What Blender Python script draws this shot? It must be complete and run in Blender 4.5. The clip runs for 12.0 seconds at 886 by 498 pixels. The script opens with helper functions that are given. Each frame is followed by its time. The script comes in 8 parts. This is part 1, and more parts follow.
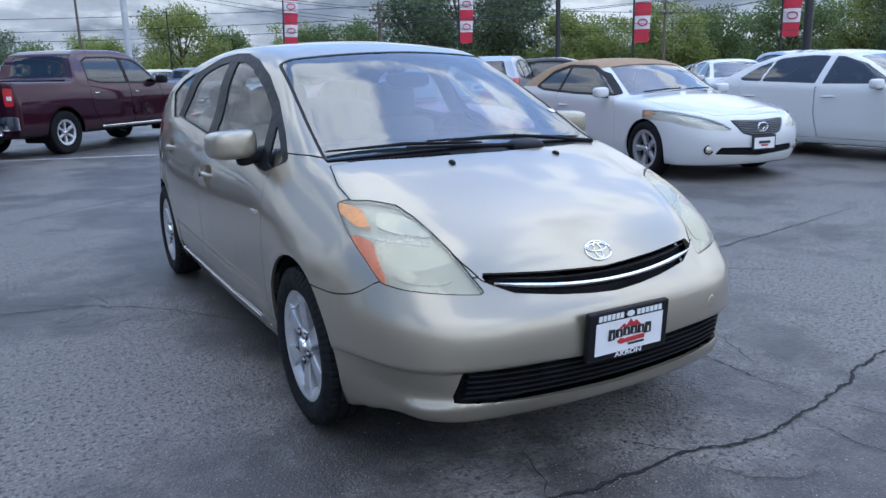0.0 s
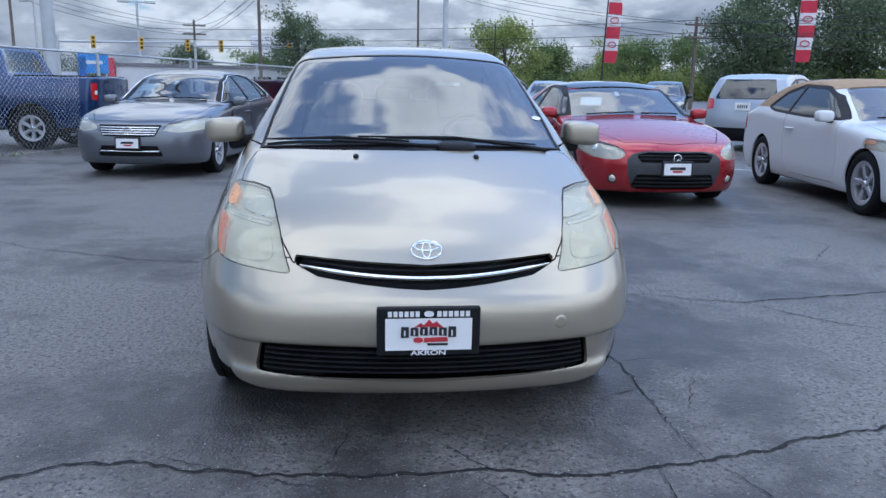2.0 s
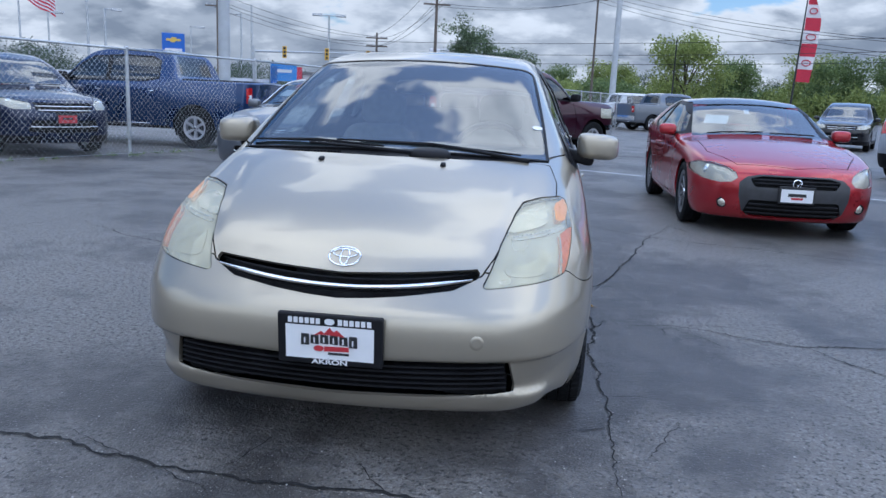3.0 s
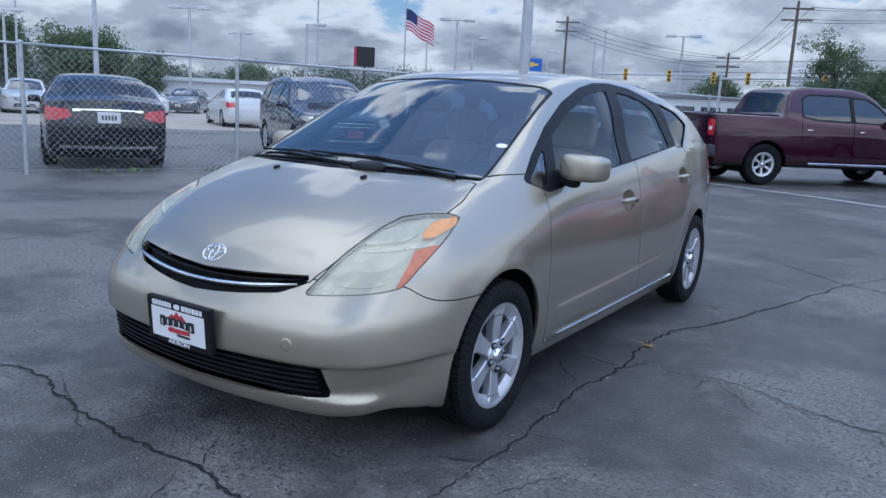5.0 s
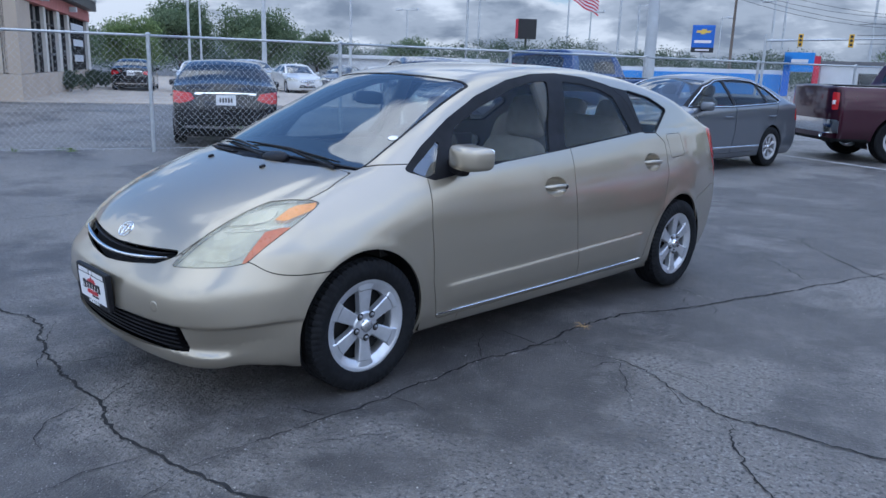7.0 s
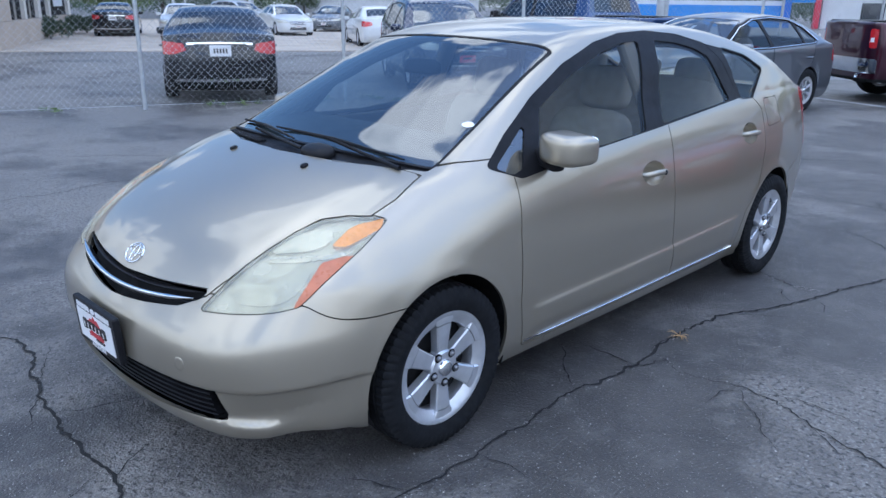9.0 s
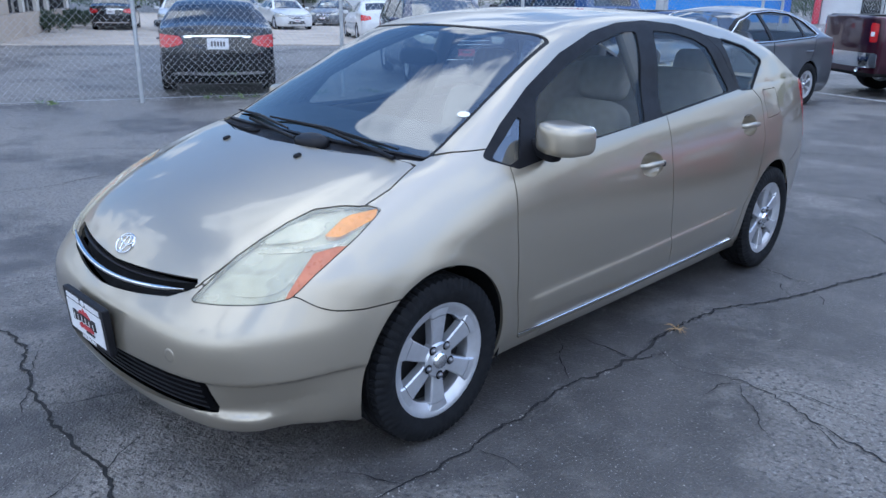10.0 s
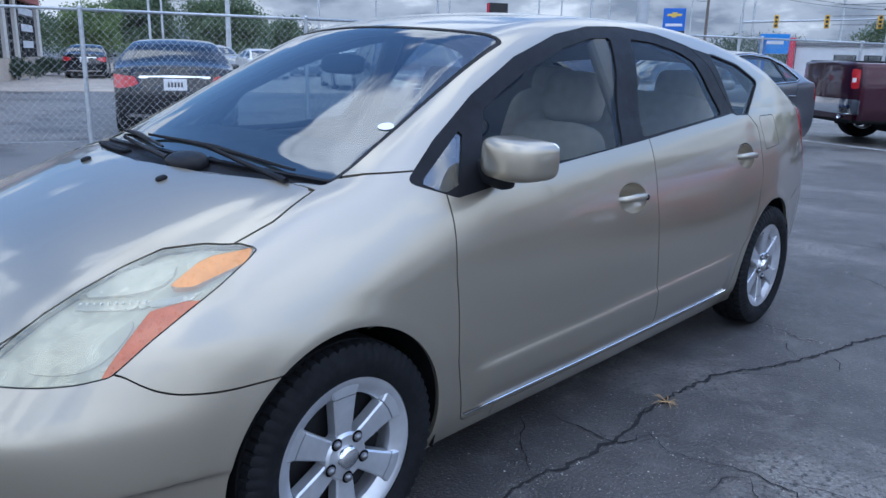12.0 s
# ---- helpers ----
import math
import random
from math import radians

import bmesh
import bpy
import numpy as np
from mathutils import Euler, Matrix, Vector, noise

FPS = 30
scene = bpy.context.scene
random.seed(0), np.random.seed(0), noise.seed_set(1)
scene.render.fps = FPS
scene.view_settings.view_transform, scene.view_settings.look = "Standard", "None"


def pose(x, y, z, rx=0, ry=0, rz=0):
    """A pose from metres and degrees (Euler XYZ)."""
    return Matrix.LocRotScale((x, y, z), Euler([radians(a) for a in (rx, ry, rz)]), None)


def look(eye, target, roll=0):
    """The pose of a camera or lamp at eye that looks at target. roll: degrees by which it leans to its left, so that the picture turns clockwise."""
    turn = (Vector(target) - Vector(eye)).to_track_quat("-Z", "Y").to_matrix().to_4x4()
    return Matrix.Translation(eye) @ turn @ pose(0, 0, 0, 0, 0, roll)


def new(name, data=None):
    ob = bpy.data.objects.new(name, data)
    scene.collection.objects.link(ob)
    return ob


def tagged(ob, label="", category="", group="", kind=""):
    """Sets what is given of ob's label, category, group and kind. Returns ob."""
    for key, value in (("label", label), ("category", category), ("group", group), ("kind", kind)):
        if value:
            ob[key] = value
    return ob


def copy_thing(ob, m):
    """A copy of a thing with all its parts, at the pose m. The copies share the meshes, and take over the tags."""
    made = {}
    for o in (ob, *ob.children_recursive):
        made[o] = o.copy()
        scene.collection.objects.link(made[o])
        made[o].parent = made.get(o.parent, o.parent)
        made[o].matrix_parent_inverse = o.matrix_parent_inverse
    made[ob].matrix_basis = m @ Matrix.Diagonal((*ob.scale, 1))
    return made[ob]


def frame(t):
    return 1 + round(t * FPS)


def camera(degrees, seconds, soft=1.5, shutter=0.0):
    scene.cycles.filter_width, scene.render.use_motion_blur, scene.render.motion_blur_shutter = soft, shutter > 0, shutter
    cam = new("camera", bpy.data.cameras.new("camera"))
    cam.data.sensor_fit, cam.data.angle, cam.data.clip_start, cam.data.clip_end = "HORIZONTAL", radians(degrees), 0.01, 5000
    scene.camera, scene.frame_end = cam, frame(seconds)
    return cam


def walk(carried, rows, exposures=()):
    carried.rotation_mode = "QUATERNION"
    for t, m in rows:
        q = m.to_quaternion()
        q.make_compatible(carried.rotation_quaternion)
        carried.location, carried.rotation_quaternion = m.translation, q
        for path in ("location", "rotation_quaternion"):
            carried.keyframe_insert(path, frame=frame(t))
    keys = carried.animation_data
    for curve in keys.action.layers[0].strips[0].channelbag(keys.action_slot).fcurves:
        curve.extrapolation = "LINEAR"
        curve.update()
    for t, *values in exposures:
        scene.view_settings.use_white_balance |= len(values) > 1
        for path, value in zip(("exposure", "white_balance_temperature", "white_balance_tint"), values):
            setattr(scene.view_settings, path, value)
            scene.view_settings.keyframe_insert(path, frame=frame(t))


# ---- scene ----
cam = camera(60.4, 12.0)
PATH = [
    (0, (-1.645, -2.611, 1.273), (-0.702, -0.905, 0.825), -1.6),
    (0.5, (-1.322, -2.819, 1.259), (-0.507, -1.047, 0.815), -0.7),
    (1, (-0.967, -2.943, 1.228), (-0.338, -1.096, 0.789), 0.1),
    (1.5, (-0.564, -3.119, 1.213), (-0.145, -1.209, 0.790), 0.5),
    (2, (-0.199, -3.199, 1.216), (0.000, -1.252, 0.806), 0.9),
    (2.5, (0.175, -3.131, 1.205), (0.161, -1.171, 0.808), 1.7),
    (3, (0.607, -3.062, 1.203), (0.370, -1.115, 0.815), 2.5),
    (3.5, (0.974, -2.904, 1.195), (0.508, -0.996, 0.815), 3.1),
    (3.7, (1.115, -2.851, 1.218), (0.56, -0.969, 0.833), 2.8),
    (5.3, (2.394, -2.465, 1.276), (1.244, -0.87, 0.911), 2.9),
    (5.5, (2.545, -2.427, 1.297), (1.345, -0.868, 0.937), 2.8),
    (6, (2.864, -2.261, 1.303), (1.567, -0.785, 0.934), 2.5),
    (6.5, (3.156, -2.134, 1.342), (1.8, -0.721, 0.94), 2.2),
    (7, (3.304, -2.021, 1.411), (1.924, -0.647, 0.952), 1.8),
    (7.2, (3.222, -1.973, 1.445), (1.854, -0.595, 0.965), 1.9),
    (8.8, (2.51, -1.744, 1.499), (1.173, -0.382, 0.9), 0.9),
    (9, (2.49, -1.732, 1.508), (1.156, -0.372, 0.899), 0.8),
    (9.5, (2.47, -1.717, 1.485), (1.143, -0.356, 0.864), 0.6),
    (10, (2.481, -1.701, 1.484), (1.151, -0.342, 0.863), 0.9),
    (10.5, (2.49, -1.7, 1.48), (1.149, -0.346, 0.872), 1.4),
    (11, (2.454, -1.658, 1.445), (1.105, -0.301, 0.864), 1.8),
    (11.5, (2.333, -1.443, 1.363), (0.986, -0.067, 0.821), 1.7),
    (12, (2.156, -1.108, 1.283), (0.833, 0.309, 0.793), 1.3),
]
walk(cam, [(t, look(eye, target, roll)) for t, eye, target, roll in PATH], [(0, -0.24, 5520, 9), (2.5, -0.24, 5500, 9), (3.5, -0.28, 5470, 9), (5.5, -0.36, 5400, 9), (6.4, -0.34, 5390, 9), (7.2, -0.24, 5370, 9), (9, -0.04, 5380, 9), (11, -0.06, 5360, 9), (12, -0.18, 5300, 9)])

# ---- light ----
SUN_AZ, SUN_EL = 62.0, 56.0   # degrees from +y towards +x, and over the horizon
world = bpy.data.worlds.new("sky")
scene.world = world
world.use_nodes = True
wn, wl = world.node_tree.nodes, world.node_tree.links
wn.clear()


def wnode(kind, **values):
    n = wn.new(kind)
    for key, v in values.items():
        n.inputs[key].default_value = v
    return n


def wmath(op, a, b=None):
    n = wn.new("ShaderNodeMath")
    n.operation = op
    for i, v in enumerate((a, b)):
        if v is None:
            continue
        if isinstance(v, (int, float)):
            n.inputs[i].default_value = v
        else:
            wl.new(v, n.inputs[i])
    return n.outputs[0]


def wramp(fac, stops):
    n = wn.new("ShaderNodeValToRGB")
    n.color_ramp.interpolation = "EASE"
    while len(n.color_ramp.elements) < len(stops):
        n.color_ramp.elements.new(0.5)
    for e, (p, c) in zip(n.color_ramp.elements, stops):
        e.position, e.color = p, (*c, 1)
    wl.new(fac, n.inputs[0])
    return n.outputs[0]


sky = wn.new("ShaderNodeTexSky")
sky.sky_type = "NISHITA"
sky.sun_disc = False
sky.sun_elevation, sky.sun_rotation = radians(SUN_EL), radians(SUN_AZ)
sky.air_density, sky.dust_density, sky.ozone_density = 1.0, 0.3, 4.0
way = wn.new("ShaderNodeTexCoord")
sep = wn.new("ShaderNodeSeparateXYZ")
wl.new(way.outputs["Generated"], sep.inputs[0])
rise = wmath("ADD", wmath("MAXIMUM", sep.outputs[2], 0.0), 0.34)
flat = wn.new("ShaderNodeCombineXYZ")
wl.new(wmath("DIVIDE", sep.outputs[0], rise), flat.inputs[0])
wl.new(wmath("DIVIDE", sep.outputs[1], rise), flat.inputs[1])
puffs = wnode("ShaderNodeTexNoise", Scale=2.7, Detail=9.0, Roughness=0.54, Distortion=0.15)
drift = wn.new("ShaderNodeVectorMath")
drift.operation = "ADD"
drift.inputs[1].default_value = (-2.41, 3.32, 3.87)
wl.new(flat.outputs[0], drift.inputs[0])
wl.new(drift.outputs[0], puffs.inputs["Vector"])
shift = wn.new("ShaderNodeVectorMath")
shift.operation = "ADD"
shift.inputs[1].default_value = (7.3, 2.9, 0.4)
wl.new(flat.outputs[0], shift.inputs[0])
shades = wnode("ShaderNodeTexNoise", Scale=3.0, Detail=8.0, Roughness=0.54, Distortion=0.1)
wl.new(shift.outputs[0], shades.inputs["Vector"])
low = wmath("MULTIPLY", wmath("MAXIMUM", wmath("SUBTRACT", 0.50, wmath("MAXIMUM", sep.outputs[2], 0.0)), 0.0), 0.34)   # thicker towards the horizon
gap_ = None
for az_, el_, reach_, open_ in ((-74, 27, 0.93, 0.26), (22, 28, 0.935, 0.17)):   # two wide blue gaps between the clouds
    clear_way = wn.new("ShaderNodeVectorMath")
    clear_way.operation = "DOT_PRODUCT"
    clear_way.inputs[1].default_value = (math.sin(radians(az_)) * math.cos(radians(el_)), math.cos(radians(az_)) * math.cos(radians(el_)), math.sin(radians(el_)))
    wl.new(way.outputs["Generated"], clear_way.inputs[0])
    one_ = wmath("MULTIPLY", wramp(clear_way.outputs["Value"], [(reach_, (0, 0, 0)), (0.975, (1, 1, 1))]), open_)
    gap_ = one_ if gap_ is None else wmath("MAXIMUM", gap_, one_)
depth_ = wmath("SUBTRACT", wmath("ADD", puffs.outputs["Fac"], low), gap_)
cover = wramp(depth_, [(0.465, (0, 0, 0)), (0.535, (1, 1, 1))])
belly_ = wramp(shades.outputs["Fac"], [(0.36, (0.50, 0.56, 0.66)), (0.51, (0.86, 0.91, 0.99)), (0.64, (1.55, 1.56, 1.58))])
crest = wn.new("ShaderNodeMix")   # thin edges of the clouds are white, their thick bellies grey
crest.data_type = "RGBA"
wl.new(wramp(depth_, [(0.53, (0, 0, 0)), (0.66, (1, 1, 1))]), crest.inputs["Factor"])
crest.inputs["A"].default_value = (1.45, 1.46, 1.48, 1)
wl.new(belly_, crest.inputs["B"])
cloud = crest.outputs["Result"]
dim = wn.new("ShaderNodeVectorMath")
dim.operation = "SCALE"
dim.inputs["Scale"].default_value = 0.20
wl.new(sky.outputs[0], dim.inputs[0])
mixed = wn.new("ShaderNodeMix")
mixed.data_type = "RGBA"
wl.new(cover, mixed.inputs["Factor"])
wl.new(dim.outputs[0], mixed.inputs["A"])
wl.new(cloud, mixed.inputs["B"])
back = wnode("ShaderNodeBackground", Strength=1.0)
lift = wn.new("ShaderNodeVectorMath")
lift.operation = "SCALE"
wl.new(mixed.outputs["Result"], lift.inputs[0])
toward = wn.new("ShaderNodeVectorMath")   # clouds grow brighter towards the veiled sun
toward.operation = "DOT_PRODUCT"
toward.inputs[1].default_value = (math.sin(radians(SUN_AZ)) * math.cos(radians(SUN_EL)), math.cos(radians(SUN_AZ)) * math.cos(radians(SUN_EL)), math.sin(radians(SUN_EL)))
wl.new(way.outputs["Generated"], toward.inputs[0])
near_sun = wmath("MULTIPLY", wmath("POWER", wmath("MAXIMUM", toward.outputs["Value"], 0.0), 3.0), 0.18)
facing = wn.new("ShaderNodeVectorMath")   # added fill: brightens the unseen sky that the hatchback's nose faces
facing.operation = "DOT_PRODUCT"
facing.inputs[1].default_value = (math.sin(radians(158)), math.cos(radians(158)), 0.0)
wl.new(way.outputs["Generated"], facing.inputs[0])
nose_fill = wmath("MULTIPLY", wmath("MAXIMUM", wmath("ADD", facing.outputs["Value"], 0.35), 0.0), 0.50)
wl.new(wmath("ADD", wmath("MULTIPLY", wmath("MAXIMUM", sep.outputs[2], 0.0), 1.35), wmath("ADD", wmath("ADD", wmath("ADD", near_sun, nose_fill), wmath("MULTIPLY", wmath("MAXIMUM", wmath("SUBTRACT", 0.13, sep.outputs[2]), 0.0), 0.7)), 0.46)), lift.inputs["Scale"])
wl.new(lift.outputs[0], back.inputs["Color"])
wout = wn.new("ShaderNodeOutputWorld")
wl.new(back.outputs[0], wout.inputs[0])

sun_data = bpy.data.lights.new("sun", "SUN")
sun_data.energy, sun_data.angle, sun_data.color = 0.6, radians(130), (1.0, 0.96, 0.90)
sun = new("sun", sun_data)
sun.matrix_world = look((math.sin(radians(SUN_AZ)) * 40, math.cos(radians(SUN_AZ)) * 40, 40 * math.tan(radians(SUN_EL))), (0, 0, 0))

# ---- materials ----


class Nodes:
    """Builds one node material."""

    def __init__(self, name):
        self.m = bpy.data.materials.new(name)
        self.m.use_nodes = True
        self.t = self.m.node_tree
        self.b = self.t.nodes["Principled BSDF"]
        self.out = self.t.nodes["Material Output"]
        self.coord = self.t.nodes.new("ShaderNodeTexCoord").outputs["Object"]

    def node(self, kind, links=None, **values):
        n = self.t.nodes.new(kind)
        for key, v in values.items():
            n.inputs[key].default_value = v
        for key, v in (links or {}).items():
            self.t.links.new(v, n.inputs[key])
        return n

    def noise(self, scale, detail=4.0, rough=0.55, vector=None):
        return self.node("ShaderNodeTexNoise", {"Vector": vector or self.coord}, Scale=scale, Detail=detail, Roughness=rough).outputs["Fac"]

    def ramp(self, fac, *stops):
        n = self.node("ShaderNodeValToRGB", {"Fac": fac})
        while len(n.color_ramp.elements) < len(stops):
            n.color_ramp.elements.new(0.5)
        for e, (p, c) in zip(n.color_ramp.elements, stops):
            e.position, e.color = p, (c, c, c, 1) if isinstance(c, (int, float)) else (*c, 1)
        return n.outputs["Color"]

    def mix(self, fac, a, b, blend="MIX"):
        n = self.node("ShaderNodeMix")
        n.data_type, n.blend_type = "RGBA", blend
        for key, v in (("Factor", fac), ("A", a), ("B", b)):
            if isinstance(v, (int, float)):
                n.inputs[key].default_value = v
            elif isinstance(v, tuple):
                n.inputs[key].default_value = (*v, 1)
            else:
                self.t.links.new(v, n.inputs[key])
        return n.outputs["Result"]

    def set(self, **values):
        for key, v in values.items():
            key = key.replace("_", " ")
            if isinstance(v, (int, float)):
                self.b.inputs[key].default_value = v
            elif isinstance(v, tuple):
                self.b.inputs[key].default_value = (*v, 1)
            else:
                self.t.links.new(v, self.b.inputs[key])
        return self

    def bump(self, height, strength=0.2, distance=0.01, normal=None):
        links = {"Height": height}
        if normal:
            links["Normal"] = normal
        n = self.node("ShaderNodeBump", links, Strength=strength, Distance=distance).outputs["Normal"]
        self.t.links.new(n, self.b.inputs["Normal"])
        return n


def car_paint(name, base, flake=0.75, rough=0.30, dirt=0.10):
    k = Nodes(name)
    big = k.noise(2.2, 5.0)
    fine = k.noise(900.0, 2.0)
    col = k.mix(k.ramp(big, (0.35, 0.0), (0.75, dirt)), base, tuple(0.75 * c + 0.02 for c in base))
    col = k.mix(k.ramp(fine, (0.45, 0.0), (0.62, 0.07 * flake)), col, tuple(min(1, 1.35 * c + 0.02) for c in base))
    k.set(Base_Color=col, Metallic=flake, Roughness=k.ramp(big, (0.3, rough * 0.9), (0.7, rough * 1.12)), Coat_Weight=1.0, Coat_Roughness=k.ramp(k.noise(7.0, 6.0), (0.4, 0.010), (0.75, 0.035)), Coat_IOR=1.52, Specular_IOR_Level=0.15)
    return k.m


def plain(name, base, rough=0.5, metal=0.0, vary=0.15, scale=9.0, bump=0.0, fine=160.0, coat=0.0):
    k = Nodes(name)
    n1 = k.noise(scale, 6.0)
    col = k.mix(k.ramp(n1, (0.3, 0.0), (0.72, 1.0)), tuple(c * (1 - vary) for c in base), tuple(min(1.0, c * (1 + vary)) for c in base))
    k.set(Base_Color=col, Metallic=metal, Roughness=k.ramp(k.noise(scale * 2.3, 5.0), (0.3, max(0.02, rough * 0.82)), (0.7, min(1.0, rough * 1.15))), Coat_Weight=coat)
    if bump:
        k.bump(k.noise(fine, 4.0), bump, 0.004)
    return k.m


def pane(name, tint, gloss=1.0, haze=0.0):
    """Thin glass: a tinted see-through sheet whose gloss grows with the slant."""
    k = Nodes(name)
    clear = k.node("ShaderNodeBsdfTransparent", Color=(*tint, 1))
    shine = k.node("ShaderNodeBsdfGlossy", Roughness=0.015, Color=(1, 1, 1, 1))
    slant = k.node("ShaderNodeLayerWeight", Blend=0.5).outputs["Facing"]
    power = k.node("ShaderNodeMath", {0: slant})
    power.operation = "POWER"
    power.inputs[1].default_value = 5.0
    amount = k.node("ShaderNodeMath", {0: power.outputs[0]})
    amount.operation = "MULTIPLY_ADD"
    amount.inputs[1].default_value, amount.inputs[2].default_value = 0.9, 0.075 * gloss
    amount.use_clamp = True
    both_ = k.node("ShaderNodeMixShader", {0: amount.outputs[0], 1: clear.outputs[0], 2: shine.outputs[0]})
    last = both_
    if haze:
        dull = k.node("ShaderNodeBsdfDiffuse", Color=(0.80, 0.77, 0.62, 1))
        fog = k.ramp(k.noise(9.0, 5.0), (0.3, haze * 0.6), (0.75, haze * 1.4))
        last = k.node("ShaderNodeMixShader", {0: fog, 1: both_.outputs[0], 2: dull.outputs[0]})
    k.t.links.new(last.outputs[0], k.out.inputs["Surface"])
    return k.m


M = {}
M["champagne"] = car_paint("champagne metallic paint", (0.405, 0.360, 0.282), 0.76, 0.32, 0.05)
M["maroon"] = car_paint("dark maroon paint", (0.038, 0.004, 0.016), 0.7, 0.30, 0.1)
M["grey_paint"] = car_paint("dark grey paint", (0.140, 0.153, 0.178), 0.6, 0.30, 0.15)
M["red_paint"] = car_paint("bright red paint", (0.36, 0.020, 0.028), 0.45, 0.28, 0.12)
M["white_paint"] = car_paint("white paint", (0.62, 0.63, 0.64), 0.0, 0.35, 0.06)
M["silver_paint"] = car_paint("light silver paint", (0.38, 0.41, 0.46), 0.45, 0.32, 0.1)
M["black_paint"] = car_paint("black paint", (0.008, 0.009, 0.013), 0.0, 0.25, 0.2)
M["navy_paint"] = car_paint("blue metallic paint", (0.016, 0.045, 0.135), 0.6, 0.28, 0.15)
M["deep_navy"] = car_paint("deep navy paint", (0.009, 0.016, 0.050), 0.5, 0.28, 0.15)
M["glass"] = pane("windscreen glass", (0.44, 0.53, 0.56), 2.3)
M["side_glass"] = pane("side window glass", (0.78, 0.80, 0.78), 0.26)
M["dark_glass"] = pane("tinted window glass", (0.10, 0.12, 0.13), 1.2)
M["lens"] = pane("hazy headlamp lens", (0.84, 0.85, 0.77), 0.8, 0.24)
M["clear_lens"] = pane("clear lamp lens", (0.90, 0.92, 0.92), 1.2, 0.03)
M["rubber"] = plain("tyre rubber", (0.0055, 0.006, 0.0075), 0.80, 0, 0.35, 14.0, 0.3, 220.0)
M["trim"] = plain("black plastic trim", (0.014, 0.014, 0.016), 0.42, 0, 0.3, 12.0, 0.08, 400.0)
M["insert"] = plain("dark grey bumper plastic", (0.040, 0.041, 0.045), 0.5, 0, 0.2, 12.0)
M["gap"] = plain("dark inner metal", (0.006, 0.006, 0.007), 0.9)
M["brake"] = plain("dark brake metal", (0.018, 0.018, 0.020), 0.65, 0.3, 0.3)
M["nut"] = plain("dull steel nut", (0.20, 0.20, 0.21), 0.35, 0.9, 0.2)
M["under"] = plain("black underbody", (0.010, 0.010, 0.011), 0.85, 0, 0.4)
M["alloy"] = plain("silver wheel alloy", (0.60, 0.61, 0.64), 0.34, 0.70, 0.10, 20.0)
M["alloy_dark"] = plain("grey wheel alloy", (0.25, 0.255, 0.27), 0.35, 0.85, 0.1, 20.0)
M["chrome"] = plain("bright chrome", (0.80, 0.81, 0.83), 0.08, 1.0, 0.04)
M["seat"] = plain("beige seat cloth", (0.36, 0.325, 0.28), 0.9, 0, 0.15, 30.0, 0.3, 600.0)
M["cabin"] = plain("grey cabin plastic", (0.06, 0.056, 0.052), 0.7, 0, 0.15, 8.0, 0.1, 300.0)
M["lining"] = plain("beige cabin lining", (0.13, 0.117, 0.10), 0.85, 0, 0.1)
M["amber"] = plain("amber reflector", (0.72, 0.30, 0.08), 0.3, 0.0, 0.12, 30.0, 0.5, 300.0, 0.6)
M["red_lens"] = plain("red lamp lens", (0.50, 0.012, 0.015), 0.15, 0.0, 0.2, 30.0, 0.2, 250.0, 1.0)
M["marker"] = plain("orange red side marker", (0.52, 0.150, 0.060), 0.3, 0.0, 0.12, 30.0, 0.5, 300.0, 0.6)
M["bowl"] = plain("silver lamp reflector", (0.50, 0.46, 0.37), 0.42, 0.30, 0.12, 18.0, 0.10, 60.0)
M["bright_bowl"] = plain("bright lamp bowl", (0.57, 0.53, 0.45), 0.25, 0.6, 0.06, 18.0)
M["dark_seat"] = plain("dark seat cloth", (0.09, 0.085, 0.08), 0.9, 0, 0.15, 30.0)
M["mesh"] = plain("grey grille mesh", (0.22, 0.23, 0.25), 0.35, 0.6, 0.2)
M["white"] = plain("white plate face", (0.78, 0.78, 0.79), 0.45, 0, 0.05)
M["plate_red"] = plain("red print", (0.45, 0.03, 0.04), 0.5)
M["plate_black"] = plain("black print", (0.02, 0.02, 0.022), 0.5)
M["plate_tan"] = plain("tan soft top cloth", (0.36, 0.25, 0.155), 0.9, 0, 0.15, 25.0, 0.4, 500.0)
for key, level in (("trim", 0.12), ("rubber", 0.25), ("under", 0.2), ("gap", 0.1)):
    M[key].node_tree.nodes["Principled BSDF"].inputs["Specular IOR Level"].default_value = level

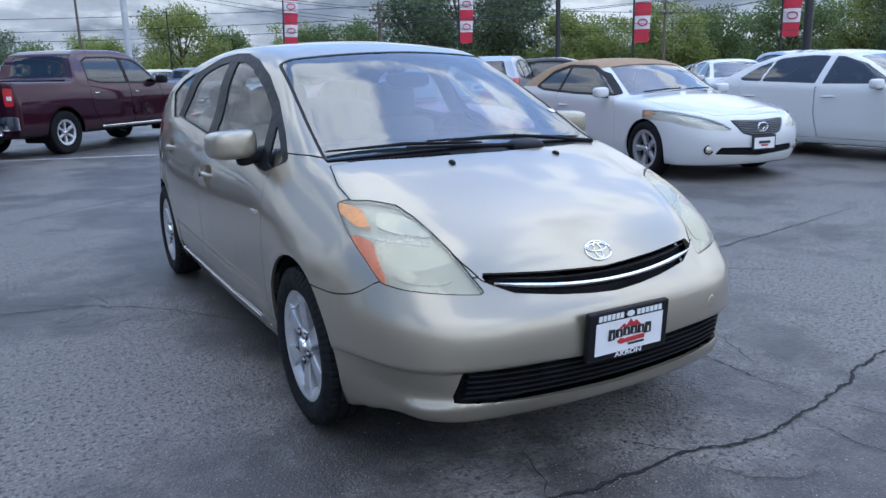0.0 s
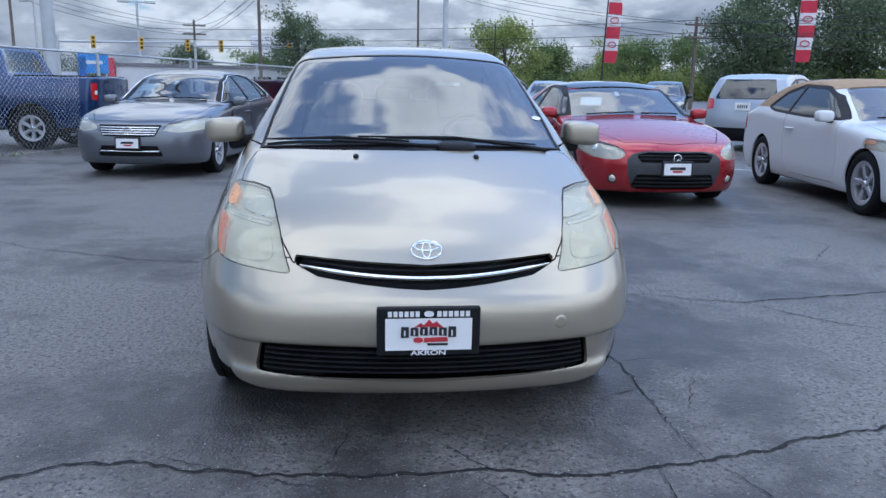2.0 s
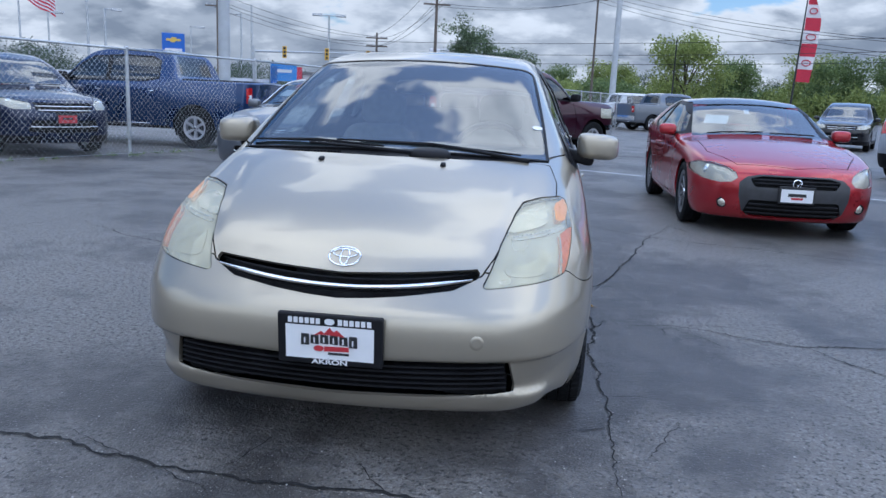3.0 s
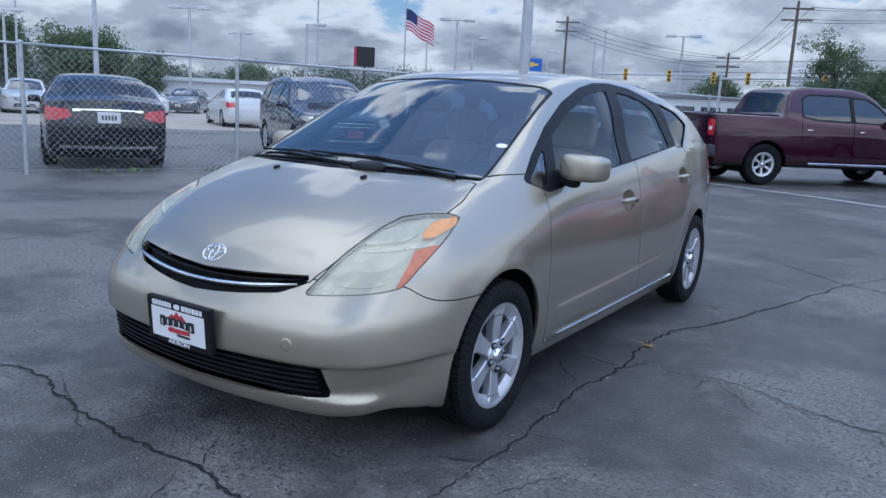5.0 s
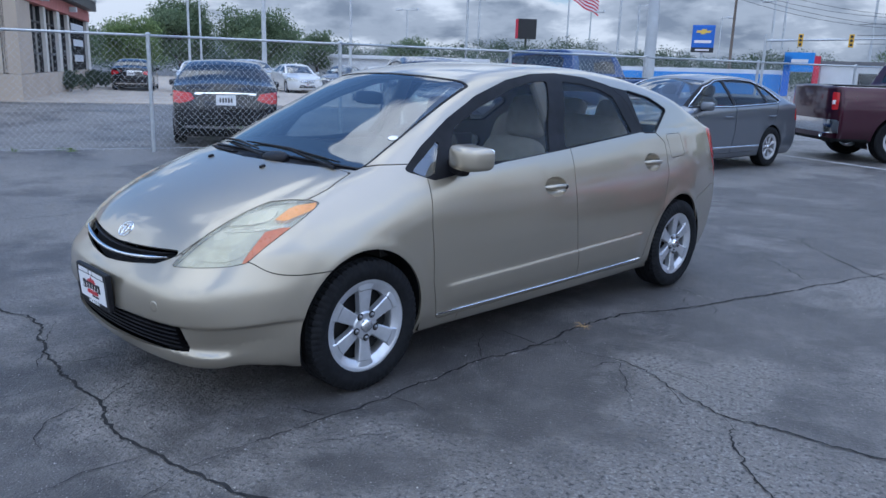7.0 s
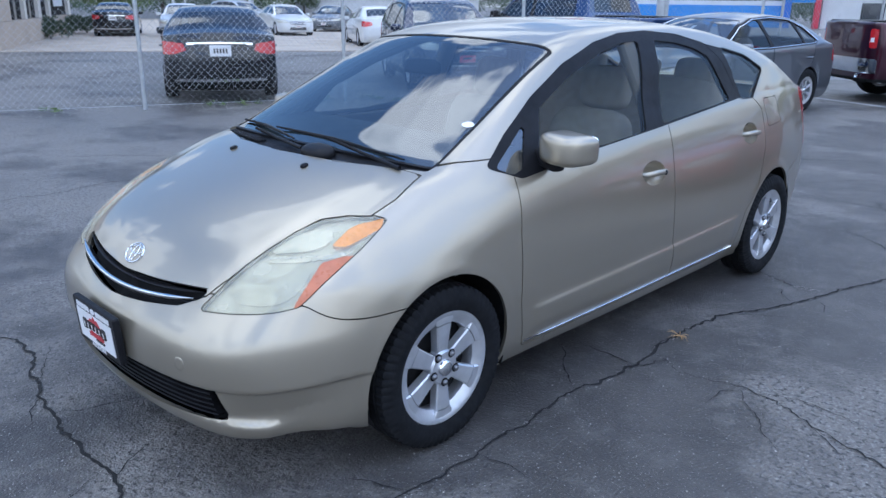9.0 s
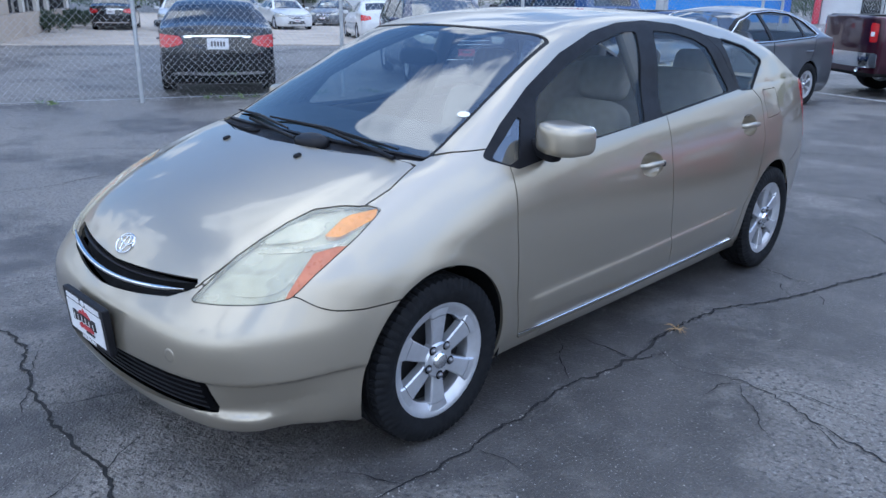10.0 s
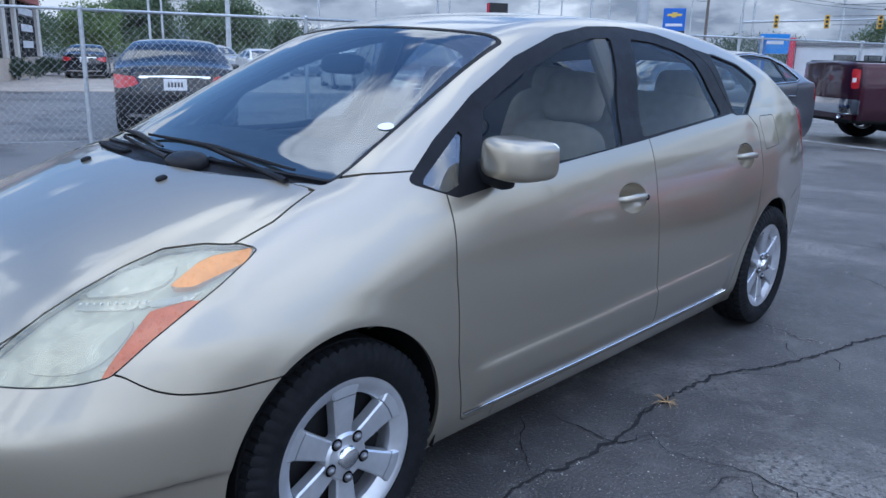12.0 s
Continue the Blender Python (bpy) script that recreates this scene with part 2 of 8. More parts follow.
# ---- car bodies: one smooth field per car, meshed once, then cut along its panel lines ----
def curve1(points, soft=0.03):
    """A smooth curve through a few (place, value) pairs, as a table lookup."""
    p = np.array(points, float)
    x, y = p[:, 0], p[:, 1]
    h, d = np.diff(x), np.diff(y) / np.diff(x)
    m = np.zeros(len(x))
    m[0], m[-1] = d[0], d[-1]
    for i in range(1, len(x) - 1):
        if d[i - 1] * d[i] > 0:
            w1, w2 = 2 * h[i] + h[i - 1], h[i] + 2 * h[i - 1]
            m[i] = (w1 + w2) / (w1 / d[i - 1] + w2 / d[i])
    step = 0.005
    xs = np.arange(x[0] - 0.3, x[-1] + 0.3, step)
    i = np.clip(np.searchsorted(x, xs) - 1, 0, len(x) - 2)
    t = (xs - x[i]) / h[i]
    tc = np.clip(t, 0, 1)
    ys = (1 + 2 * tc) * (1 - tc) ** 2 * y[i] + tc * (1 - tc) ** 2 * h[i] * m[i] + tc**2 * (3 - 2 * tc) * y[i + 1] + tc**2 * (tc - 1) * h[i] * m[i + 1]
    ys += np.where(t < 0, t * h[i] * m[0], 0) + np.where(t > 1, (t - 1) * h[i] * m[-1], 0)
    if soft:
        k = np.exp(-0.5 * (np.arange(-40, 41) * step / soft) ** 2)
        ys = np.convolve(np.pad(ys, 40, mode="reflect", reflect_type="odd"), k / k.sum(), mode="valid")
    return lambda q: np.interp(q, xs, ys)


def smax(a, b, r):
    """The larger of two distances, rounded off over r."""
    h = np.maximum(r - np.abs(a - b), 0) / r
    return np.maximum(a, b) + h**3 * r / 6


def softplus(t, w):
    return w * np.logaddexp(0, t / w)


class Body:
    """The outer skin of a car that faces -y, its front axle over the origin."""

    def __init__(self, box, top, width, belt, front, rear, bow=0.27, crown=((-1, 0.04), (0.1, 0.05), (0.8, 0.10), (3, 0.10)), bottom=0.17, edge=0.07, nose=(0.32, 1.85, 8), tail=(0.12, 0.9, 8),
                 lean=(0.5, 0.25), corner=0.05, side=((0.15, -0.07), (0.27, -0.02), (0.42, 0.0), (0.75, 0.0), (1.2, 0.0)), lump=None, soft=0.03):
        self.box, self.bow, self.bottom, self.edge, self.nose, self.tail, self.lean, self.corner, self.lump = box, bow, bottom, edge, nose, tail, lean, corner, lump
        self.zc, self.wc, self.bc = curve1(top, soft), curve1(width, 0.08), curve1(belt, 0.1)
        self.fc, self.rc, self.cc, self.sc = curve1(front, 0.02), curve1(rear, 0.03), curve1(crown, 0.1), curve1(side, 0.015)

    def __call__(self, q):
        x, y, z = np.abs(q[:, 0]), q[:, 1], q[:, 2]
        x = np.sqrt(x * x + 1e-6)
        s = y - self.bow * x * x
        zt = self.zc(s) - self.cc(y) * x * x
        slope = (self.zc(s + 0.02) - self.zc(s - 0.02)) / 0.04
        top = (z - zt) / np.sqrt(1 + slope**2)
        t = softplus(z - self.bc(y), 0.035)
        w = self.wc(y) + self.sc(z) - self.lean[0] * t - self.lean[1] * t * t
        side = x - w
        n1, n2, ne = self.nose
        yf = self.fc(z) + n1 * x * x + n2 * x**ne
        fs = (self.fc(z + 0.02) - self.fc(z - 0.02)) / 0.04
        front = (yf - y) / np.sqrt(1 + fs**2 + (2 * n1 * x + ne * n2 * x ** (ne - 1)) ** 2)
        t1, t2, te = self.tail
        rear = (y - self.rc(z) + t1 * x * x + t2 * x**te) / np.sqrt(1 + (2 * t1 * x + te * t2 * x ** (te - 1)) ** 2)
        f = smax(side, top, self.edge)
        f = smax(f, front, self.corner)
        f = smax(f, rear, self.corner)
        f = smax(f, (self.bottom(y) if callable(self.bottom) else self.bottom) - z, 0.04)
        if self.lump:
            f = f + self.lump(x, y, z)
        return f

    def gradient(self, q, e=0.004):
        g = np.stack([(self(q + d) - self(q - d)) / (2 * e) for d in np.eye(3) * e], 1)
        return g / np.linalg.norm(g, axis=1, keepdims=True)

    def settle(self, q, rounds=3):
        for _ in range(rounds):
            q = q - np.clip(self(q), -0.03, 0.03)[:, None] * self.gradient(q)
        return q

    def skin(self, step):
        """The skin as points, normals and triangles, by joining the cells that it runs through."""
        lo = np.array([-self.box[0], self.box[1], 0.06])
        size = (np.ceil((np.array([self.box[0], self.box[2], self.box[3]]) - lo) / step)).astype(int) + 1
        ax = [lo[n] + step * np.arange(size[n]) for n in range(3)]
        grid = np.stack(np.meshgrid(*ax, indexing="ij"), -1)
        f = self(grid.reshape(-1, 3)).reshape(size)
        neg = f < 0
        cells = np.zeros(size - 1)
        total, count = np.zeros((*(size - 1), 3)), np.zeros(size - 1)
        faces = []
        for n in range(3):
            a = [slice(None)] * 3
            b = [slice(None)] * 3
            a[n], b[n] = slice(None, -1), slice(1, None)
            fa, fb = f[tuple(a)], f[tuple(b)]
            cross = neg[tuple(a)] != neg[tuple(b)]
            i = np.argwhere(cross)
            t = (fa[cross] / (fa[cross] - fb[cross]))[:, None]
            place = lo + step * (i + t * np.eye(3)[n])
            u, v = (n + 1) % 3, (n + 2) % 3
            ring = []
            for du, dv in ((0, 0), (-1, 0), (-1, -1), (0, -1)):
                c = i.copy()
                c[:, u] += du
                c[:, v] += dv
                ring.append(c)
            ok = np.all([(c >= 0).all(1) & (c < size - 1).all(1) for c in ring], axis=0)
            for c in ring:
                np.add.at(total, tuple(c[ok].T), place[ok])
                np.add.at(count, tuple(c[ok].T), 1)
            quad = np.stack([np.ravel_multi_index(tuple(c[ok].T), size - 1) for c in ring], 1)
            flip = ~neg[tuple(a)][cross][ok]
            quad[flip] = quad[flip][:, ::-1]
            faces.append(quad)
        faces = np.concatenate(faces)
        used, inverse = np.unique(faces, return_inverse=True)
        verts = (total.reshape(-1, 3)[used] / count.reshape(-1)[used][:, None])
        verts = self.settle(verts)
        quads = inverse.reshape(-1, 4)
        d1 = np.linalg.norm(verts[quads[:, 0]] - verts[quads[:, 2]], axis=1)
        d2 = np.linalg.norm(verts[quads[:, 1]] - verts[quads[:, 3]], axis=1)
        one = (d1 <= d2)[:, None]
        tris = np.concatenate([np.where(one, quads[:, [0, 1, 2]], quads[:, [0, 1, 3]]), np.where(one, quads[:, [0, 2, 3]], quads[:, [1, 2, 3]])])
        return verts, self.gradient(verts), tris


def split(skin, field):
    """Cuts a skin along the zero line of a field: what lies inside (below zero), and the rest."""
    verts, normals, tris = skin
    if not len(tris):
        return skin, skin
    val = field(verts)
    val = np.where(np.abs(val) < 1e-7, 1e-7, val)
    inside = val < 0
    count = inside[tris].sum(1)
    whole_in, whole_out = tris[count == 3], tris[count == 0]
    mixed = tris[(count == 1) | (count == 2)]
    lone = np.where((inside[mixed].sum(1) == 1)[:, None], inside[mixed], ~inside[mixed]).argmax(1)
    r = np.arange(len(mixed))
    a, b, c = mixed[r, lone], mixed[r, (lone + 1) % 3], mixed[r, (lone + 2) % 3]
    keys = np.concatenate([np.stack([np.minimum(a, o), np.maximum(a, o)], 1) for o in (b, c)])
    edges, which = np.unique(keys, axis=0, return_inverse=True)
    which = which.reshape(-1)
    if len(edges):
        v0, v1 = val[edges[:, 0]], val[edges[:, 1]]
        t = (v0 / (v0 - v1))[:, None]
        n = normals[edges[:, 0]] * (1 - t) + normals[edges[:, 1]] * t
        fresh = verts[edges[:, 0]] * (1 - t) + verts[edges[:, 1]] * t
        allv, alln = np.concatenate([verts, fresh]), np.concatenate([normals, n / np.linalg.norm(n, axis=1, keepdims=True)])
    else:
        allv, alln = verts, normals
    p, q = which[: len(mixed)] + len(verts), which[len(mixed):] + len(verts)
    tip = np.stack([a, p, q], 1)
    rest = np.concatenate([np.stack([p, b, c], 1), np.stack([p, c, q], 1)])
    tip_in = inside[a]
    ins = np.concatenate([whole_in, tip[tip_in], rest[np.tile(~tip_in, 2)]])
    out = np.concatenate([whole_out, tip[~tip_in], rest[np.tile(tip_in, 2)]])
    return (allv, alln, ins), (allv, alln, out)


def outline(points, u, v, r=0.03):
    """The distance to a polygon with rounded corners, in the plane of the axes u and v."""
    p = np.array(points, float)
    a, b = p, np.roll(p, -1, 0)

    def field(q):
        w = np.stack([np.abs(q[:, 0]) if u == 0 else q[:, u], q[:, v]], 1)
        best, wind = np.full(len(w), 1e9), np.ones(len(w))
        for i in range(len(a)):
            e, d = b[i] - a[i], w - a[i]
            t = np.clip((d @ e) / (e @ e), 0, 1)
            best = np.minimum(best, ((d - t[:, None] * e) ** 2).sum(1))
            c1, c2 = w[:, 1] >= a[i, 1], w[:, 1] < b[i, 1]
            c3 = e[0] * d[:, 1] > e[1] * d[:, 0]
            wind = np.where((c1 & c2 & c3) | (~c1 & ~c2 & ~c3), -wind, wind)
        return wind * np.sqrt(best) - r

    return field


def rounded(points, times=2):
    """A polygon with its corners cut round."""
    p = [tuple(q) for q in points]
    for _ in range(times):
        p = [((3 * a[0] + b[0]) / 4, (3 * a[1] + b[1]) / 4) if k == 0 else ((a[0] + 3 * b[0]) / 4, (a[1] + 3 * b[1]) / 4) for a, b in zip(p, p[1:] + p[:1]) for k in (0, 1)]
    return p


def scored(skin, field, offsets):
    """Adds edges to a skin along lines of a field, so that creases stay crisp."""
    for d in offsets:
        a, b = split(skin, lambda q: field(q) - d)
        skin = (a[0], a[1], np.concatenate([a[2], b[2]]))
    return skin


def both(*fields):
    return lambda q: np.max([f(q) for f in fields], axis=0)


def either(*fields):
    return lambda q: np.min([f(q) for f in fields], axis=0)


def grown(field, d):
    return lambda q: field(q) - d


def above(axis, value, sign=1):
    """Below zero where sign * coordinate is over sign * value."""
    return lambda q: sign * (value - q[:, axis])


def beside(value):
    return lambda q: value - np.abs(q[:, 0])


def ring(y, z, r, xmin=0.3):
    return lambda q: np.maximum(np.hypot(q[:, 1] - y, q[:, 2] - z) - r, xmin - np.abs(q[:, 0]))


def skin_mesh(name, skin, rim=0.0, back=0.0, shift=0.0):
    """A mesh from a skin: rim turns its edges inwards, shift moves it along its normals."""
    verts, normals, tris = skin
    used, inverse = np.unique(tris, return_inverse=True)
    v, n, t = verts[used] + shift * normals[used], normals[used], inverse.reshape(-1, 3)
    if rim and len(t):
        e = np.concatenate([t[:, [0, 1]], t[:, [1, 2]], t[:, [2, 0]]])
        key = np.sort(e, 1)
        _, first, counts = np.unique(key, axis=0, return_index=True, return_counts=True)
        e = e[first[counts == 1]]
        k = len(v)
        d = v[e[:, 1]] - v[e[:, 0]]
        wn = np.cross(d, n[e[:, 0]])
        wn /= np.linalg.norm(wn, axis=1, keepdims=True) + 1e-12
        quad = np.arange(len(e))[:, None] * 4 + k
        v = np.concatenate([v, np.stack([v[e[:, 0]], v[e[:, 1]], v[e[:, 1]] - rim * n[e[:, 1]], v[e[:, 0]] - rim * n[e[:, 0]]], 1).reshape(-1, 3)])
        n = np.concatenate([n, np.repeat(wn, 4, axis=0)])
        t = np.concatenate([t, quad + [1, 0, 3], quad + [1, 3, 2]])
    me = bpy.data.meshes.new(name)
    me.vertices.add(len(v))
    me.vertices.foreach_set("co", v.astype(np.float32).ravel())
    me.loops.add(3 * len(t))
    me.loops.foreach_set("vertex_index", t.astype(np.int32).ravel())
    me.polygons.add(len(t))
    me.polygons.foreach_set("loop_start", np.arange(0, 3 * len(t), 3, dtype=np.int32))
    me.polygons.foreach_set("loop_total", np.full(len(t), 3, np.int32))
    me.polygons.foreach_set("use_smooth", np.ones(len(t), bool))
    me.update(calc_edges=True)
    if len(t):
        me.normals_split_custom_set_from_vertices(n.astype(np.float32))
    return me


# ---- small kit ----
def thing(name, m, label, category, group=""):
    ob = new(name)
    ob.empty_display_size = 0.2
    ob.matrix_world = m
    return tagged(ob, label, category, group)


def part(name, data, material, parent, label="", m=None):
    """One mesh object under a thing or a part; data is a mesh, a bmesh, or (points, faces)."""
    if isinstance(data, bmesh.types.BMesh):
        me = bpy.data.meshes.new(name)
        data.to_mesh(me)
        data.free()
    elif isinstance(data, tuple):
        me = bpy.data.meshes.new(name)
        me.from_pydata([tuple(map(float, v)) for v in data[0]], [], [tuple(map(int, f)) for f in data[1]])
        me.update()
    else:
        me = data
    if material and not me.materials:
        me.materials.append(material)
    ob = new(name, me)
    if parent:
        ob.parent = parent
    if m is not None:
        ob.matrix_local = m
    if label:
        ob["label"] = label
    return ob


def smooth(me_or_data, angle=None):
    """A mesh with smooth faces from (points, faces)."""
    me = bpy.data.meshes.new("smooth")
    me.from_pydata([tuple(map(float, v)) for v in me_or_data[0]], [], [tuple(map(int, f)) for f in me_or_data[1]])
    me.update()
    me.polygons.foreach_set("use_smooth", np.ones(len(me.polygons), bool))
    if angle:
        me.set_sharp_from_angle(angle=radians(angle))
    return me


def joined(*datas):
    verts, faces = [], []
    for v, f in datas:
        k = len(verts)
        verts += [tuple(p) for p in v]
        faces += [tuple(i + k for i in q) for q in f]
    return verts, faces


def moved(data, m):
    return [tuple(m @ Vector(p)) for p in data[0]], data[1]


def grid_faces(n, k, wrap_n=False, wrap_k=False):
    return [(i * k + j, i * k + (j + 1) % k, ((i + 1) % n) * k + (j + 1) % k, ((i + 1) % n) * k + j)
            for i in range(n if wrap_n else n - 1) for j in range(k if wrap_k else k - 1)]


def lathe(profile, n=48, axis=0):
    """Turns (along, radius) pairs round the x axis."""
    verts = []
    for i in range(n):
        a = 2 * math.pi * i / n
        verts += [(p, r * math.cos(a), r * math.sin(a)) for p, r in profile]
    return verts, grid_faces(n, len(profile), wrap_n=True)


def tube(points, r, n=8, ends=True):
    """A round bar along points; r is a number or one for each point."""
    p = [Vector(q) for q in points]
    rr = r if isinstance(r, (list, tuple)) else [r] * len(p)
    verts, up = [], Vector((0, 0, 1))
    for i, q in enumerate(p):
        d = (p[min(i + 1, len(p) - 1)] - p[max(i - 1, 0)]).normalized()
        u = d.cross(up if abs(d.z) < 0.95 else Vector((1, 0, 0))).normalized()
        v = d.cross(u)
        verts += [tuple(q + rr[i] * (math.cos(2 * math.pi * j / n) * u + math.sin(2 * math.pi * j / n) * v)) for j in range(n)]
    faces = grid_faces(len(p), n, wrap_k=True)
    if ends:
        faces += [tuple(range(n)), tuple(reversed(range((len(p) - 1) * n, len(p) * n)))]
    return verts, faces


def pillow(sx, sy, sz, e1=0.5, e2=0.5, n=20):
    """A rounded block, half sizes sx, sy, sz; small e gives flatter sides."""
    pw = lambda c, e: math.copysign(abs(c) ** e, c)  # noqa: E731
    verts = []
    for i in range(n + 1):
        a = -math.pi / 2 + math.pi * i / n
        for j in range(2 * n):
            b = math.pi * j / n
            verts.append((sx * pw(math.cos(a), e1) * pw(math.cos(b), e2), sy * pw(math.cos(a), e1) * pw(math.sin(b), e2), sz * pw(math.sin(a), e1)))
    return verts, grid_faces(n + 1, 2 * n, wrap_k=True)


def slab(sx, sy, sz, bevel=0.004):
    """A block with bevelled edges as a bmesh, full sizes, centred."""
    bm = bmesh.new()
    bmesh.ops.create_cube(bm, size=1.0)
    bmesh.ops.scale(bm, vec=(sx, sy, sz), verts=bm.verts)
    if bevel:
        bmesh.ops.bevel(bm, geom=bm.edges[:], offset=min(bevel, 0.45 * min(sx, sy, sz)), segments=2, affect="EDGES", profile=0.5)
    return bm


def moved_slab(sx, sy, sz, x, y, z):
    bm = slab(sx, sy, sz, 0.012)
    bmesh.ops.translate(bm, vec=(x, y, z), verts=bm.verts)
    return bm


def plate_shape(points, depth):
    """A flat piece: a polygon in x and z, with depth along y (front at y = 0)."""
    n = len(points)
    verts = [(x, 0, z) for x, z in points] + [(x, depth, z) for x, z in points]
    faces = [tuple(reversed(range(n))), tuple(range(n, 2 * n))]
    faces = [tuple(range(n)), tuple(reversed(range(n, 2 * n)))] + [(i, i + n, (i + 1) % n + n, (i + 1) % n) for i in range(n)]
    return verts, faces


def bar(x0, z0, x1, z1):
    return [(x0, z0), (x1, z0), (x1, z1), (x0, z1)]


def wheel_meshes(radius, width, rim, spokes, spread, lugs, finish, tread=0, pads=False):
    """Meshes for a wheel round the x axis, its outer face towards +x."""
    w = width / 2
    side = [(-w * 0.86, rim * 0.985), (-w, rim + (radius - rim) * 0.3), (-w * 0.98, radius - 0.03), (-w * 0.82, radius - 0.004)]
    prof = side + [(-w * 0.3, radius), (w * 0.3, radius)] + [(-x, r) for x, r in reversed(side)]
    prof = prof[:4] + [(-w * 0.5, radius), (-w * 0.47, radius - 0.007), (-w * 0.42, radius - 0.007), (-w * 0.39, radius), (-w * 0.05, radius), (-w * 0.02, radius - 0.007), (w * 0.03, radius - 0.007),
                       (w * 0.06, radius), (w * 0.42, radius), (w * 0.45, radius - 0.007), (w * 0.5, radius - 0.007), (w * 0.53, radius)] + prof[6:]
    if tread:   # shoulder blocks: short grooves cut across both edges of the tread
        n = 4 * tread
        verts = []
        for i in range(n):
            a = 2 * math.pi * i / n
            for x, r in prof:
                cut = 0.007 if i % 4 == 0 and abs(x) > 0.52 * w and r > radius - 0.032 else 0.0
                verts.append((x, (r - cut) * math.cos(a), (r - cut) * math.sin(a)))
        tyre = (verts, grid_faces(n, len(prof), wrap_n=True))
    else:
        tyre = lathe(prof, 64)
    face = w * 0.72
    barrel = lathe([(-w * 0.8, rim), (-w * 0.8, rim - 0.012), (-w * 0.3, rim - 0.035), (w * 0.42, rim - 0.052), (face + 0.002, rim - 0.048), (face + 0.012, rim - 0.014), (face + 0.012, rim - 0.002), (w * 0.8, rim)], 64)
    pieces = []
    hub_r, dish = rim * 0.30, face - 0.022
    for i in range(spokes):
        a = 2 * math.pi * (i + 0.5) / spokes
        outline_ = [(rim * 0.22, -0.30 * spread), (rim * 0.45, -0.30 * spread), (rim * 0.74, -0.40 * spread), (rim - 0.016, -0.56 * spread), (rim - 0.016, 0.56 * spread), (rim * 0.74, 0.40 * spread), (rim * 0.45, 0.30 * spread), (rim * 0.22, 0.30 * spread)]
        front = [(dish + 0.020 * min(1, r / rim * 1.1) - (0.006 if abs(t) > 0.5 * spread else 0), r, t) for r, t in outline_]
        ridge = [(dish + 0.006 + 0.020 * min(1, r / rim * 1.1), r, t * 0.72) for r, t in outline_]
        backs = [(dish - 0.035, r, t) for r, t in outline_]
        c, s = math.cos(a), math.sin(a)
        turn = lambda p: (p[0], p[1] * c - p[2] * s, p[1] * s + p[2] * c)  # noqa: E731
        n = len(outline_)
        v = [turn(p) for p in ridge + front + backs]
        f = [tuple(range(n))] + [(k, k + n, (k + 1) % n + n, (k + 1) % n) for k in range(n)] + [(k + n, k + 2 * n, (k + 1) % n + 2 * n, (k + 1) % n + n) for k in range(n)]
        f = [tuple(reversed(q)) for q in f]
        pieces.append((v, f))
    if pads:
        # broad six-spoke face: flat spokes, separate outer pads with open joints, and sloped ring pieces between
        face = w * 0.80
        dish = face - 0.012
        barrel = lathe([(-w * 0.8, rim), (-w * 0.8, rim - 0.012), (-w * 0.3, rim - 0.035), (w * 0.42, rim - 0.052), (dish - 0.020, rim * 0.755), (dish - 0.008, rim * 0.765), (face - 0.001, rim * 0.90), (face + 0.003, rim * 0.965), (face + 0.003, rim * 0.985), (w * 0.8, rim)], 72)
        pieces = []
        for i in range(spokes):
            a = 2 * math.pi * (i + 0.5) / spokes
            c, s = math.cos(a), math.sin(a)
            for rows_ in (((0.20, 0.118, 0.0), (0.36, 0.128, 0.003), (0.765, 0.168, 0.008)), ((0.780, 0.172, 0.009), (0.90, 0.225, 0.010), (0.972, 0.262, 0.009))):
                v, f = [], []
                for rr, hw, lift_ in rows_:
                    r_, h_ = rr * rim, hw * rim
                    x_ = dish + lift_
                    sag = lambda t_: math.sqrt(max(0.0, r_ * r_ - t_ * t_)) if rr > 0.76 else r_  # noqa: E731
                    for t_, dx in ((-h_, -0.034), (-h_, -0.004), (-h_ + 0.005, 0.0), (0.0, 0.0012), (h_ - 0.005, 0.0), (h_, -0.004), (h_, -0.034)):
                        p1, p2 = sag(t_), t_
                        v.append((x_ + dx, p1 * c - p2 * s, p1 * s + p2 * c))
                f = grid_faces(3, 7)
                f += [tuple(range(7)), tuple(reversed(range(14, 21)))]
                pieces.append((v, [tuple(reversed(q)) for q in f]))
    hub = lathe([(dish - 0.03, hub_r), (dish + 0.004, hub_r), (dish + 0.010, hub_r * 0.9), (dish + 0.010, 0.0)], 32)
    cap = lathe([(dish + 0.008, 0.032), (dish + 0.020, 0.030), (dish + 0.025, 0.022), (dish + 0.026, 0.0)], 24)
    nut = lathe([(dish + 0.004, 0.0115), (dish + 0.018, 0.0105), (dish + 0.023, 0.006), (dish + 0.024, 0.0)], 8)
    disc = lathe([(-w * 0.1, rim * 0.80), (w * 0.0, rim * 0.80), (w * 0.0, 0.02)], 32)
    # well: flat disc on the hub face for the painted shade round a nut
    return dict(tyre=smooth(tyre, 35), barrel=smooth(barrel, 40), spokes=[smooth(p, 25) for p in pieces], hub=smooth(hub, 40), cap=smooth(cap, 50), nut=smooth(nut, 50), disc=smooth(disc, 40), well=smooth(lathe([(dish + 0.0108, 0.0165), (dish + 0.0112, 0.0165), (dish + 0.0112, 0.0)], 16), 40), finish=finish, lugs=lugs, rim=rim, dish=dish)


